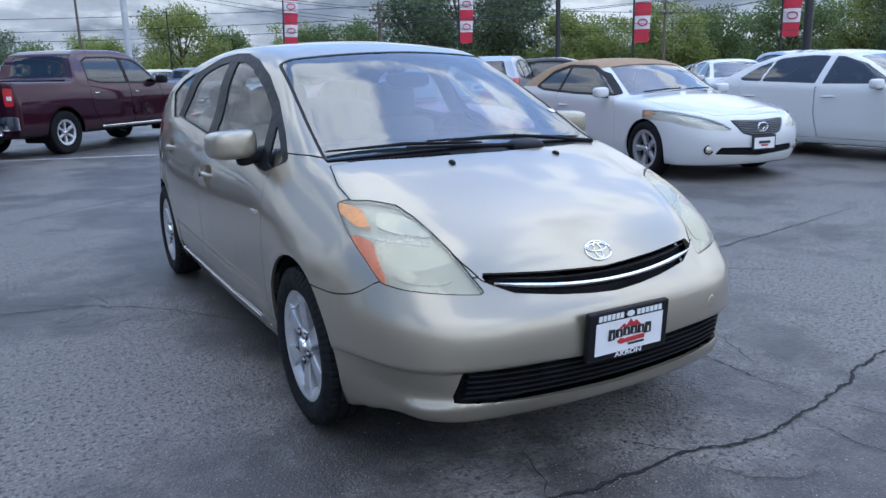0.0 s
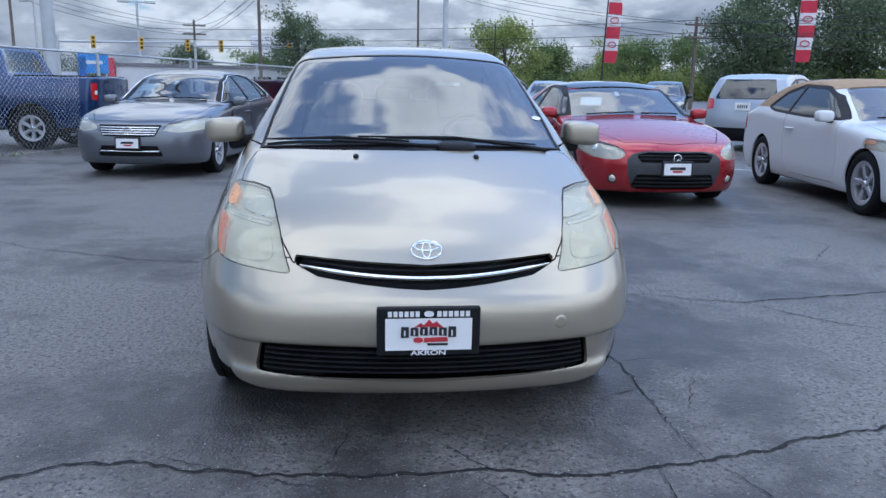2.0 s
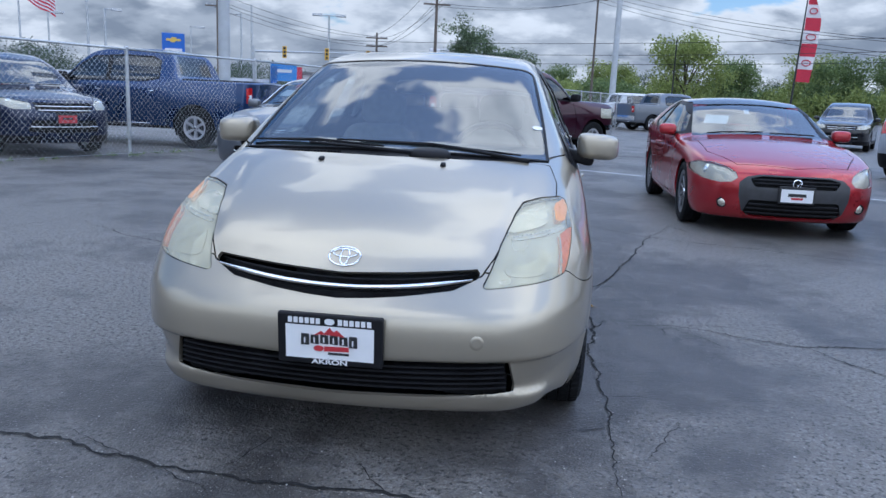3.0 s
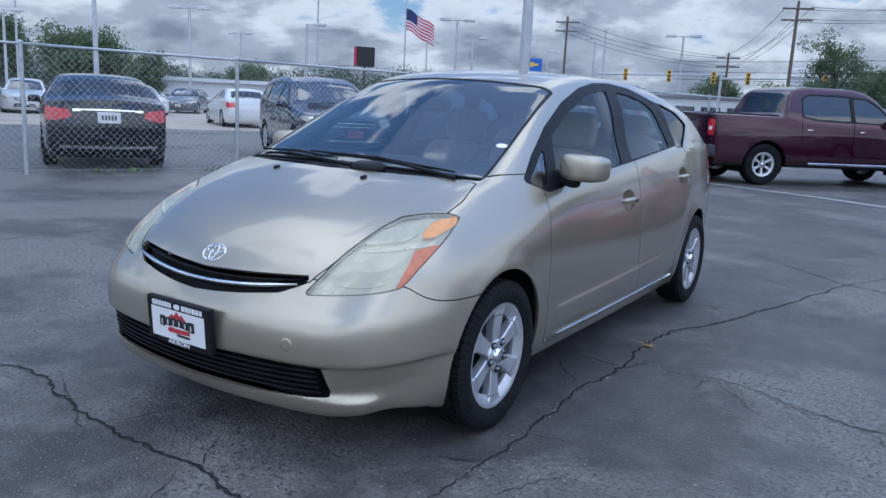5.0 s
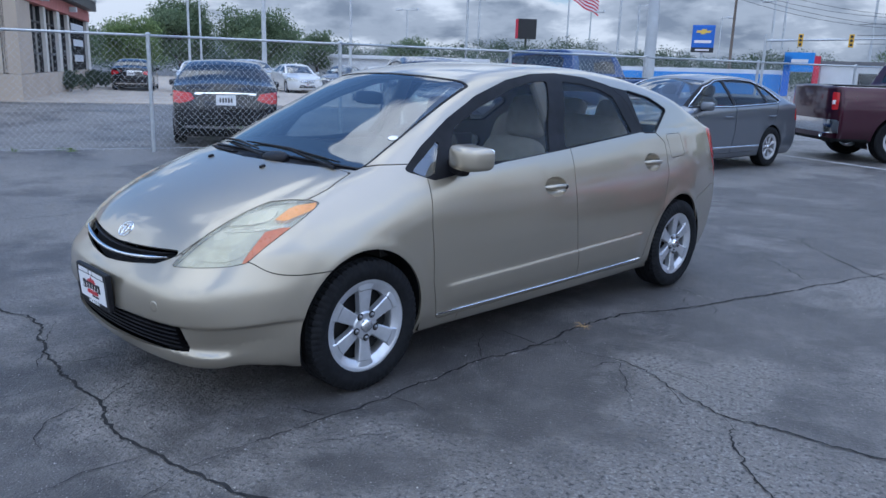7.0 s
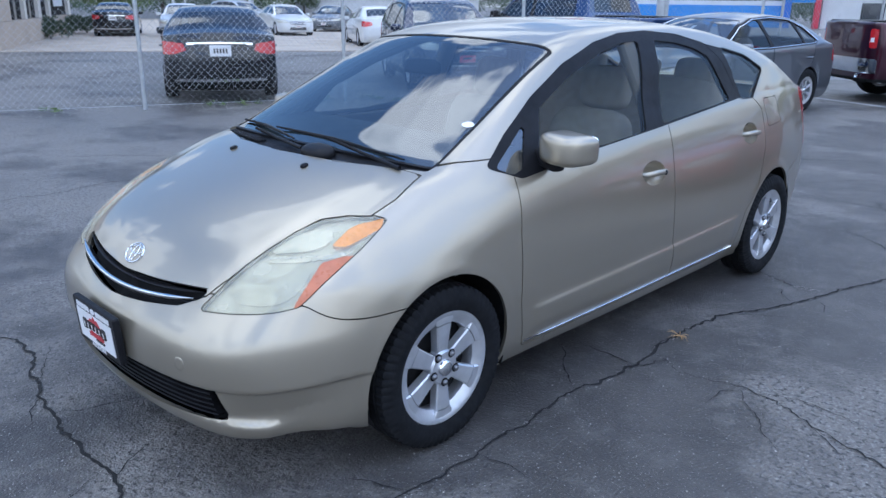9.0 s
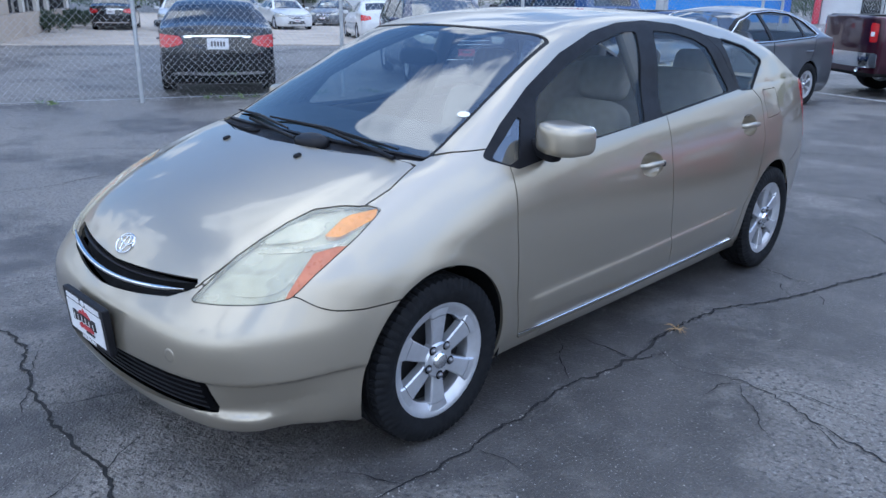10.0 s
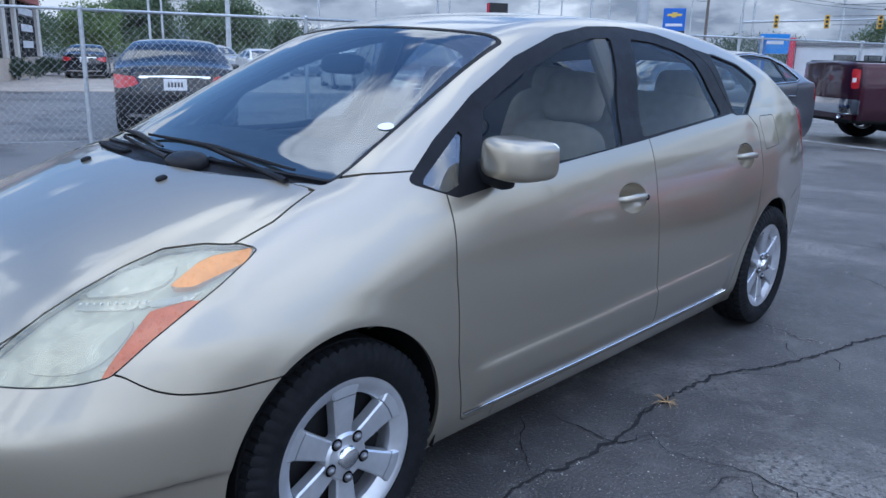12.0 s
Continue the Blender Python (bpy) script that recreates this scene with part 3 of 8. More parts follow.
def add_wheel(parent, meshes, x, y, z, detail=True):
    """A wheel under a car: tyre and rim as parts of their own."""
    side = 0 if x > 0 else 180
    m = pose(x, y, z, 0, 0, side)
    holder = part("wheel", meshes["barrel"], meshes["finish"], parent, "alloy wheel", m)
    tyre = part("tyre", meshes["tyre"], M["rubber"], holder, "black rubber tyre")
    part("brake_disc", meshes["disc"], M["brake"], holder)
    for s in meshes["spokes"]:
        part("spoke", s, meshes["finish"], holder)
    part("hub", meshes["hub"], meshes["finish"], holder)
    if detail:
        part("hub_cap", meshes["cap"], M["chrome"], holder, "chrome hub cap")
        for i in range(meshes["lugs"]):
            a = 2 * math.pi * (i + 0.75) / meshes["lugs"]
            # near-black disc paints the shade of a recess that isn't modelled
            part("nut_shade", meshes["well"], M["gap"], holder, "", pose(0, 0.056 * math.cos(a), 0.056 * math.sin(a)))
            part("lug_nut", meshes["nut"], M["nut"], holder, "", pose(0, 0.056 * math.cos(a), 0.056 * math.sin(a)))
    return holder


def well_meshes(r, inner, outer):
    """The liner of a wheel well: an arched shell and its inner wall, towards +x."""
    prof, verts = [], []
    for i in range(25):
        a = -0.35 + (math.pi + 0.7) * i / 24
        verts += [(inner, r * math.cos(a), r * math.sin(a)), (outer, r * math.cos(a), r * math.sin(a))]
    faces = grid_faces(25, 2)
    k = len(verts)
    verts.append((inner, 0, 0))
    faces += [(2 * i, 2 * i + 2, k) for i in range(24)]
    return smooth((verts, faces), 40)


def seat_group(parent, x, y, material, facing_back=False):
    """A front seat with cushion, back and head rest."""
    seat = part("seat", smooth(pillow(0.25, 0.27, 0.09, 0.45, 0.4, 14)), material, parent, "beige cloth seat", pose(x, y, 0.50, -8))
    part("backrest", smooth(pillow(0.225, 0.080, 0.275, 0.45, 0.5, 14)), material, seat, "", pose(0, 0.27, 0.31, -14 + 8))
    part("headrest", smooth(pillow(0.135, 0.062, 0.105, 0.5, 0.55, 12)), material, seat, "", pose(0, 0.375, 0.69, -12 + 8))
    for s in (-0.05, 0.05):
        part("headrest_post", smooth(tube([(s, 0.33, 0.52), (s, 0.37, 0.66)], 0.007, 6)), M["chrome"], seat)
    return seat


def wiper(parent, a, b, c, lift=0.02):
    """An arm from a to b, and a blade along b to c."""
    arm = part("wiper_arm", smooth(tube([a, tuple((Vector(a) + Vector(b)) / 2 + Vector((0, -0.01, lift))), b], [0.009, 0.007, 0.006], 8)), M["trim"], parent, "black wiper arm")
    mid = (Vector(c[0]) + Vector(c[1])) / 2 + Vector((0, -0.005, 0.012))
    part("wiper_blade", smooth(tube([c[0], tuple(mid), c[1]], [0.004, 0.008, 0.004], 6)), M["trim"], arm, "rubber wiper blade")
    return arm

HERO = Body(
    box=(1.0, -1.0, 3.75, 1.6),
    top=[(-0.95, 0.45), (-0.80, 0.60), (-0.735, 0.668), (-0.68, 0.722), (-0.60, 0.778), (-0.45, 0.852), (-0.30, 0.910), (-0.158, 0.958), (-0.09, 0.976), (0.0, 0.998),
         (0.15, 1.072), (0.40, 1.205), (0.62, 1.315), (0.80, 1.388), (1.05, 1.436), (1.40, 1.461), (1.70, 1.463), (2.0, 1.442), (2.4, 1.370), (2.8, 1.255), (3.2, 1.115), (3.40, 1.04), (3.6, 0.95)],
    width=[(-1.0, 0.815), (-0.5, 0.822), (0.0, 0.824), (0.5, 0.822), (1.2, 0.830), (2.0, 0.830), (2.7, 0.812), (3.1, 0.768), (3.5, 0.68), (3.7, 0.62)],
    nose=(0.20, 1.62, 8),
    belt=[(-1.0, 0.55), (-0.4, 0.62), (0.0, 0.72), (0.4, 0.86), (0.9, 0.95), (1.4, 1.0), (2.1, 1.05), (2.7, 1.09), (3.3, 1.10)],
    bottom=lambda y: 0.17 + 0.030 * (0.5 - 0.5 * np.tanh((y + 0.62) / 0.05)),
    side=((0.15, -0.070), (0.27, -0.022), (0.40, -0.003), (0.52, 0.007), (0.62, 0.010), (0.72, 0.006), (0.82, -0.004), (0.92, -0.016), (1.0, -0.026), (1.2, -0.034)),
    front=[(0.10, -0.70), (0.17, -0.755), (0.215, -0.79), (0.27, -0.815), (0.34, -0.832), (0.45, -0.838), (0.53, -0.828), (0.59, -0.785), (0.64, -0.748), (0.70, -0.70), (0.85, -0.5), (1.2, 0.1), (1.5, 0.6)],
    rear=[(0.1, 3.35), (0.3, 3.47), (0.55, 3.53), (0.75, 3.50), (0.95, 3.44), (1.1, 3.40), (1.3, 3.34), (1.6, 3.2)],
)


# ---- the champagne hatchback ----
def slanted(q):
    """Across the front corner: along the slant between nose and flank, and height."""
    return np.stack([(np.abs(q[:, 0]) + q[:, 1]) / math.sqrt(2), q[:, 2]], 1)


def shaped(points, project, r=0.0):
    base = outline([(a, b) for a, b in points], 1, 2, r)
    return lambda q: base(np.concatenate([np.zeros((len(q), 1)), project(q)], 1))


def hero_lump(x, y, z):
    step = lambda t: 0.5 + 0.5 * np.tanh(t)  # noqa: E731
    along = step((y - 0.50) / 0.03) * step((2.24 - y) / 0.03)
    crease = 0.398 + 0.025 * (y - 0.48)
    f = -0.009 * along * step((crease - z) / 0.009) * step((z - 0.29) / 0.03)
    f = f + 0.030 * along * np.clip(z - crease, 0, 0.16) * np.clip(1 - (z - crease) / 0.16, 0, 1)   # hollow over the ledge
    lowb = 0.390 + 0.010 * np.clip((y + 0.65) / 0.2, 0, 1)
    lip = step((0.60 - x) / 0.05)   # the lip under the grille dies out towards the corners
    f = f + 0.022 * step((-0.36 - y) / 0.04) * step((lowb - z) / 0.006) * (1 - lip + lip * step((z - 0.282) / 0.012)) * step((x - 0.2) / 0.2)
    drop = np.maximum(lowb - z, 0)   # the corner tucks in under its crease and swells again into the lip
    f = f + (1 - lip) * step((-0.46 - y) / 0.06) * 0.30 * np.minimum(drop, 0.075)
    f = f - (1 - lip) * step((-0.60 - y) / 0.05) * 0.034 * step((drop - 0.118) / 0.012)
    shoulder = np.clip(z - 0.76, 0, 0.32)
    f = f + 0.26 * shoulder**2 * step((1.20 - z) / 0.06) * step((y - 0.75) / 0.25) * step((3.3 - y) / 0.1)
    fold = x - 0.500 - 0.17 * (y + 0.45)   # soft fold along each edge of the hood
    f = f + 0.006 * step(fold / 0.022) * step((-0.10 - y) / 0.10) * step((y + 0.66) / 0.06) * step((z - 0.70) / 0.03)
    r0, r1 = np.hypot(y, z - 0.315), np.hypot(y - 2.7, z - 0.315)
    for r in (r0, r1):
        f = f - 0.005 * np.exp(-((r - 0.340) / 0.034) ** 2) * step((x - 0.6) / 0.05)
    return f


HERO.lump = hero_lump


def build_hatchback():
    car = thing("hatchback_car", pose(0, 0, 0), "champagne metallic five-door hatchback parked on cracked asphalt", "car")
    paint = M["champagne"]
    skin = HERO.skin(0.018)
    skin = scored(skin, lambda q: q[:, 2] - 0.398 - 0.025 * (q[:, 1] - 0.48) + 10 * (q[:, 1] < 0.45) + 10 * (q[:, 1] > 2.3), (-0.014, -0.007, -0.002, 0.003, 0.009))
    skin = scored(skin, lambda q: q[:, 2] - 0.390 - 0.010 * np.clip((q[:, 1] + 0.65) / 0.2, 0, 1) + 10 * (q[:, 1] > -0.30), (-0.016, -0.008, -0.002, 0.004, 0.010))
    verts = HERO.settle(skin[0], 2)
    skin = (verts, HERO.gradient(verts, 0.003), skin[2])
    hole = either(ring(-0.010, 0.315, 0.334, 0.45), ring(2.70, 0.315, 0.332, 0.45))
    _, skin = split(skin, hole)
    shell = skin
    flank = beside(0.42)

    # side windows
    dlo = both(outline([(0.30, 0.962), (0.424, 1.048), (0.636, 1.165), (0.887, 1.277), (1.153, 1.356), (1.365, 1.390), (1.58, 1.398), (1.825, 1.380), (2.04, 1.335), (2.13, 1.262), (2.222, 1.080), (1.403, 1.012), (0.904, 0.975), (0.425, 0.920)], 1, 2, 0.012), flank)
    quarter = both(outline([(2.205, 1.306), (2.262, 1.076), (2.392, 1.074), (2.566, 1.196), (2.415, 1.264)], 1, 2, 0.010), flank)
    tri = both(outline([(0.330, 0.955), (0.535, 1.080), (0.445, 0.946), (0.388, 0.930)], 1, 2, 0.005), flank)
    glass_f = both(outline([(0.570, 0.988), (0.665, 1.126), (0.90, 1.229), (1.16, 1.312), (1.35, 1.350), (1.462, 1.356), (1.280, 1.006), (0.95, 0.982)], 1, 2, 0.010), flank)
    glass_r = both(outline([(1.618, 1.356), (1.772, 1.345), (1.93, 1.315), (2.02, 1.276), (2.112, 1.078), (1.450, 1.024)], 1, 2, 0.010), flank)
    windows, skin = split(skin, dlo)
    quarters, skin = split(skin, grown(quarter, 0.007))
    panes = []
    for field, nm in ((glass_f, "front_side_window"), (glass_r, "rear_side_window"), (tri, "front_quarter_window")):
        g, windows = split(windows, field)
        panes.append((nm, g))
    g, seal = split(quarters, quarter)
    pillar = both(outline([(2.05, 1.338), (2.203, 1.312), (2.258, 1.072), (2.225, 1.070)], 1, 2, 0.004), flank)
    pillars, skin = split(skin, pillar)
    panes.append(("rear_quarter_window", g))
    for sgn, word in ((1, "left"), (-1, "right")):
        half = above(0, 0.0, sgn)
        for nm, g in panes:
            ob = part(nm, skin_mesh(nm, split(g, half)[0], shift=-0.007), M["glass"] if nm == "front_quarter_window" else M["side_glass"], car, "lightly tinted side window")
        part("window_surround", skin_mesh("surround", split(windows, half)[0], rim=0.03, shift=-0.002), M["trim"], car, "black window surround")
        part("window_seal", skin_mesh("seal", split(seal, half)[0], rim=0.02, shift=-0.001), M["trim"], car)
        part("pillar_trim", skin_mesh("pillar_trim", split(pillars, half)[0], rim=0.02, shift=-0.001), M["trim"], car, "black rear pillar trim")

    # windscreen, cowl and rear window, laid out along the bowed centre lines
    swept = lambda q: np.stack([np.abs(q[:, 0]), q[:, 1] - 0.27 * q[:, 0] ** 2], 1)  # noqa: E731
    screen = shaped([(-0.3, 0.005), (0.625, -0.005), (0.60, 0.25), (0.535, 0.772), (-0.3, 0.772)], swept, 0.008)
    band = grown(screen, 0.012)
    cowl_edge = lambda q: np.maximum((q[:, 1] - 0.27 * q[:, 0] ** 2) - 0.02, -0.105 + 0.13 * q[:, 0] ** 2 - (q[:, 1] - 0.27 * q[:, 0] ** 2))  # noqa: E731
    cowl = both(cowl_edge, lambda q: np.abs(q[:, 0]) - 0.645, above(2, 0.85))
    rearwin = both(shaped([(-0.3, 2.60), (0.50, 2.60), (0.48, 3.30), (-0.3, 3.30)], swept, 0.02), above(2, 1.0))
    up = above(2, 0.9)
    ws, skin = split(skin, both(band, up))
    ws, edge = split(ws, screen)
    ob = part("windscreen", skin_mesh("windscreen", ws, shift=-0.004), M["glass"], car, "raked windscreen reflecting clouds")
    part("windscreen_seal", skin_mesh("ws_seal", edge, rim=0.012, shift=-0.002), M["trim"], car)
    cw, skin = split(skin, cowl)
    cowl_ob = part("cowl_panel", skin_mesh("cowl", cw, rim=0.02, shift=-0.012), M["trim"], car, "black plastic cowl panel")
    for i in range(26):
        x = -0.56 + 0.0145 * i
        y = -0.062 + 0.31 * x * x
        part("vent_rib", slab(0.006, 0.035, 0.008, 0.002), M["trim"], cowl_ob, "", pose(x, y, float(HERO.zc(np.array([y - 0.27 * x * x]))[0]) - 0.05 * x * x - 0.006))
    rw, skin = split(skin, rearwin)
    ob = part("rear_window", skin_mesh("rear_window", rw, shift=-0.004), M["side_glass"], car, "sloping rear window")

    # lamps
    lamp = both(shaped([(-0.176, 0.617), (-0.106, 0.684), (-0.050, 0.730), (0.012, 0.770), (0.089, 0.812), (0.165, 0.844), (0.260, 0.858), (0.340, 0.859), (0.372, 0.850), (0.356, 0.834), (0.309, 0.794), (0.257, 0.756), (0.196, 0.709), (0.145, 0.664), (0.128, 0.651), (0.068, 0.640), (-0.006, 0.632), (-0.100, 0.623)], slanted, 0.003), above(1, 0.1, -1), above(2, 0.58))
    lens, skin = split(skin, grown(lamp, 0.0030))
    lens, gasket = split(lens, lamp)
    turn = both(lamp, shaped([(0.212, 0.796), (0.262, 0.836), (0.290, 0.846), (0.372, 0.856), (0.360, 0.830), (0.262, 0.795)], slanted))
    mark = both(lamp, shaped([(0.108, 0.640), (0.140, 0.688), (0.188, 0.758), (0.255, 0.772), (0.34, 0.775), (0.20, 0.63)], slanted))
    for sgn in (1, -1):
        half = above(0, 0.0, sgn)
        one = split(lens, half)[0]
        part("lamp_gasket", skin_mesh("gasket", split(gasket, half)[0], rim=0.01, shift=-0.004), M["trim"], car, "black lamp gasket")
        t, bowl = split(one, turn)
        s, bowl = split(bowl, mark)
        head = part("headlight", skin_mesh("lens", bowl, rim=0.012), M["lens"], car, "hazy clear headlight lens")
        head.visible_shadow = False
        part("reflector", skin_mesh("reflector", bowl, rim=0.02, shift=-0.018), M["bowl"], head, "silver reflector")
        part("turn_signal", skin_mesh("turn", t, rim=0.02, shift=-0.001), M["amber"], head, "amber turn signal")
        part("side_marker", skin_mesh("marker", s, rim=0.02, shift=-0.001), M["marker"], head, "orange-red side marker")
        rib = lambda q: np.abs(slanted(q)[:, 1] - 0.762 - 0.10 * (slanted(q)[:, 0] - 0.05)) - 0.006  # noqa: E731
        part("lamp_divider", skin_mesh("divider", split(bowl, both(rib, grown(lamp, -0.012)))[0], rim=0.02, shift=-0.014), M["bright_bowl"], head, "bright divider between the lamps")
        def lamp_point(s_, z_):
            q = np.array([[sgn * 0.60, s_ * math.sqrt(2) - 0.60, z_]])
            for _ in range(12):
                q = HERO.settle(q)
                off = s_ - (abs(q[0, 0]) + q[0, 1]) / math.sqrt(2)
                q = q + np.array([[sgn * off * 0.7, off * 0.7, 0.0]])
                q[0, 2] = z_
            q = HERO.settle(q)
            return q[0], HERO.gradient(q)[0]

        upper_cup = both(lamp, shaped(rounded([(-0.015, 0.766), (0.060, 0.806), (0.150, 0.832), (0.215, 0.838), (0.205, 0.806), (0.150, 0.788), (0.060, 0.776)], 1), slanted))
        part("upper_reflector", skin_mesh("upper_cup", split(bowl, upper_cup)[0], rim=0.012, shift=-0.010), M["bright_bowl"], head, "bright upper reflector")
        lower_cup = both(lamp, shaped(rounded([(-0.105, 0.648), (-0.060, 0.700), (0.000, 0.742), (0.130, 0.752), (0.165, 0.742), (0.118, 0.676), (0.050, 0.652)], 2), slanted))
        part("lower_reflector", skin_mesh("lower_cup", split(bowl, lower_cup)[0], rim=0.012, shift=-0.014), M["bowl"], head, "silver lower reflector")
        for k_ in range(10):
            s_ = 0.02 + 0.0165 * k_
            q0, n0 = lamp_point(s_, 0.7655 + 0.10 * (s_ - 0.05))
            part("lamp_bead", smooth(pillow(0.0045, 0.003, 0.0024, 0.7, 0.8, 8)), M["white"], head, "", Matrix.Translation(Vector(q0 - 0.0105 * n0)) @ pose(0, 0, 0, 0, 0, -sgn * 45))

    # hood, grilles, bumper
    hood = both(outline([(-0.3, -0.752), (0.0, -0.752), (0.22, -0.732), (0.445, -0.688), (0.482, -0.624), (0.502, -0.566), (0.520, -0.502), (0.543, -0.414), (0.576, -0.334), (0.634, -0.266), (0.676, -0.226), (0.676, -0.104), (0.648, 0.035), (0.537, 0.010), (0.324, -0.070), (0.0, -0.109), (-0.3, -0.109)], 0, 1, 0.0), above(2, 0.636))
    frontal = lambda q: np.stack([np.abs(q[:, 0]), q[:, 2]], 1)  # noqa: E731
    nosey = above(1, -0.35, -1)
    upper = both(shaped([(-0.2, 0.641), (0.0, 0.640), (0.22, 0.650), (0.440, 0.664), (0.432, 0.643), (0.36, 0.611), (0.21, 0.591), (0.10, 0.581), (0.0, 0.576), (-0.2, 0.576)], frontal, 0.004), nosey)
    lower = both(shaped([(-0.2, 0.381), (0.545, 0.378), (0.566, 0.292), (0.30, 0.278), (0.0, 0.270), (-0.2, 0.270)], frontal, 0.010), nosey)
    ug, skin = split(skin, upper)
    lg, skin = split(skin, lower)
    grille = part("upper_grille", skin_mesh("ug", ug, rim=0.03, shift=-0.045), M["under"], car, "black slotted upper grille")
    for zc0, rise, reach, tall_, deep_, back, mat, lab in ((0.605, 0.037, 0.420, 0.0095, 0.012, 0.000, M["chrome"], "chrome grille bar"), (0.624, 0.030, 0.420, 0.003, 0.010, 0.024, M["trim"], "black grille bar"), (0.588, 0.040, 0.400, 0.003, 0.010, 0.026, M["trim"], "black grille bar")):
        xs = np.linspace(-reach, reach, 41)
        zs_ = zc0 + rise * (xs / 0.43) ** 2
        ys = HERO.fc(zs_) + HERO.nose[0] * xs**2 + HERO.nose[1] * np.abs(xs) ** 8 + back
        thin = np.clip((reach - np.abs(xs)) / 0.10, 0.15, 1.0) ** 0.6
        blade = [(x, y + deep_ * math.sin(a_) * k_, z + tall_ * math.cos(a_) * k_ - 0.3 * tall_ * math.sin(a_)) for x, y, z, k_ in zip(xs, ys, zs_, thin) for a_ in np.linspace(0, 2 * math.pi, 13)[:-1]]
        part("grille_bar", smooth((blade, grid_faces(41, 12, wrap_k=True))), mat, grille, lab)
    intake = part("lower_grille", skin_mesh("lg", lg, rim=0.03, shift=-0.045), M["under"], car, "black lower grille with slats")
    for k in range(5):
        zk, reach = 0.290 + 0.0185 * k, 0.548 - 0.003 * k
        xs = np.linspace(-reach, reach, 25)
        ys = HERO.fc(np.full(25, zk)) + HERO.nose[0] * xs**2 + HERO.nose[1] * np.abs(xs) ** 8 + 0.018
        v = [(x, y + dy, zk + 0.008 * (x / 0.55) ** 2 + dz) for x, y in zip(xs, ys) for dy, dz in ((0, -0.003), (0, 0.003), (0.03, 0.006), (0.03, -0.001))]
        part("slat", smooth((v, grid_faces(25, 4, wrap_k=True)), 30), M["trim"], intake)
    gap = 0.0022

    def panel(rest, field, name, label, half=False, mat=None, lift=0.0, under=car):
        inner, _ = split(rest, grown(field, -gap))
        _, rest = split(rest, grown(field, gap))
        for sgn in ((1, -1) if half else (0,)):
            piece = split(inner, above(0, 0.0, sgn))[0] if half else inner
            if len(piece[2]):
                part(name, skin_mesh(name, piece, rim=0.014, shift=lift), mat or paint, under, label)
        return rest

    skin = panel(skin, hood, "hood", "champagne hood reflecting sky")
    seam = curve1([(-0.9, 0.66), (-0.52, 0.653), (-0.48, 0.622), (-0.42, 0.598), (-0.31, 0.587), (-0.2, 0.588), (0, 0.6)], 0.012)
    q0 = HERO.settle(np.array([[0.451, -0.80, 0.458]]))[0]
    n0 = HERO.gradient(q0[None])[0]
    cover_m = Matrix.Translation(Vector(q0 - 0.0025 * n0)) @ Vector(n0).to_track_quat("X", "Z").to_matrix().to_4x4()
    part("tow_hook_cover", smooth(lathe([(0.0, 0.0225), (0.0022, 0.0222), (0.0030, 0.0212), (0.0028, 0.012), (0.0030, 0.0)], 36), 50), paint, car, "round tow hook cover", cover_m)
    bumper = both(lambda q: q[:, 2] - seam(q[:, 1]), above(1, -0.05, -1), above(2, 0.176))
    skin = panel(skin, bumper, "front_bumper", "champagne front bumper")
    # doors
    door_f = both(outline([(0.418, 0.93), (0.402, 0.711), (0.425, 0.45), (0.470, 0.262), (0.924, 0.268), (1.535, 0.276), (1.47, 0.60), (1.448, 0.80), (1.44, 1.045), (0.90, 1.01), (0.52, 0.965)], 1, 2), flank)
    door_r = both(outline([(1.448, 0.80), (1.47, 0.60), (1.535, 0.276), (2.262, 0.266), (2.315, 0.47), (2.425, 0.575), (2.488, 0.80), (2.46, 0.98), (2.30, 1.085), (2.15, 1.12), (1.44, 1.06)], 1, 2), flank)
    fender = both(lambda q: np.maximum(q[:, 1] - 0.60, 0.186 - q[:, 2]), beside(0.40), lambda q: q[:, 2] - np.minimum(0.985, 0.964 + 0.12 * q[:, 1]))
    for sgn, word in ((1, "left"), (-1, "right")):
        half = above(0, 0.0, sgn)
        mine, rest_ = split(skin, half)
        # handles are cups with a grip across
        for field, name, cups in ((door_f, "front_door", (1.30, 0.812)), (door_r, "rear_door", (2.31, 0.882))):
            inner, _ = split(mine, grown(field, -gap))
            _, mine = split(mine, grown(field, gap))
            cup = lambda q, c=cups: (np.hypot((q[:, 1] - c[0]) / 1.75, q[:, 2] - c[1] + 0.08 * (q[:, 1] - c[0])) - 0.056)  # noqa: E731
            cupf, inner = split(inner, cup)
            door = part(name, skin_mesh(name, inner, rim=0.014), paint, car, "champagne car door")
            ang = np.linspace(0, 2 * math.pi, 41)[:-1]
            rows_c = []
            for rr in (1.03, 0.985, 0.93, 0.85, 0.72, 0.5, 0.25):
                yy = cups[0] + 1.75 * 0.056 * rr * np.cos(ang)
                on = HERO.settle(np.stack([np.full(40, sgn * 0.83), yy, cups[1] + 0.056 * rr * np.sin(ang) - 0.08 * (yy - cups[0])], 1))
                rows_c.append(on - (0.040 * max(0.0, 1 - (rr / 0.985) ** 5) + 0.0008) * HERO.gradient(on))
            cv = [tuple(p) for row in rows_c for p in row]
            cf = grid_faces(7, 40, wrap_k=True) + [tuple(range(240, 280))]
            part("handle_cup", smooth((cv, cf if sgn < 0 else [tuple(reversed(q_)) for q_ in cf]), 60), paint, door, "oval handle recess")
            cx = float(np.abs(HERO.settle(np.array([[0.83, cups[0], cups[1]]]))[0, 0]))
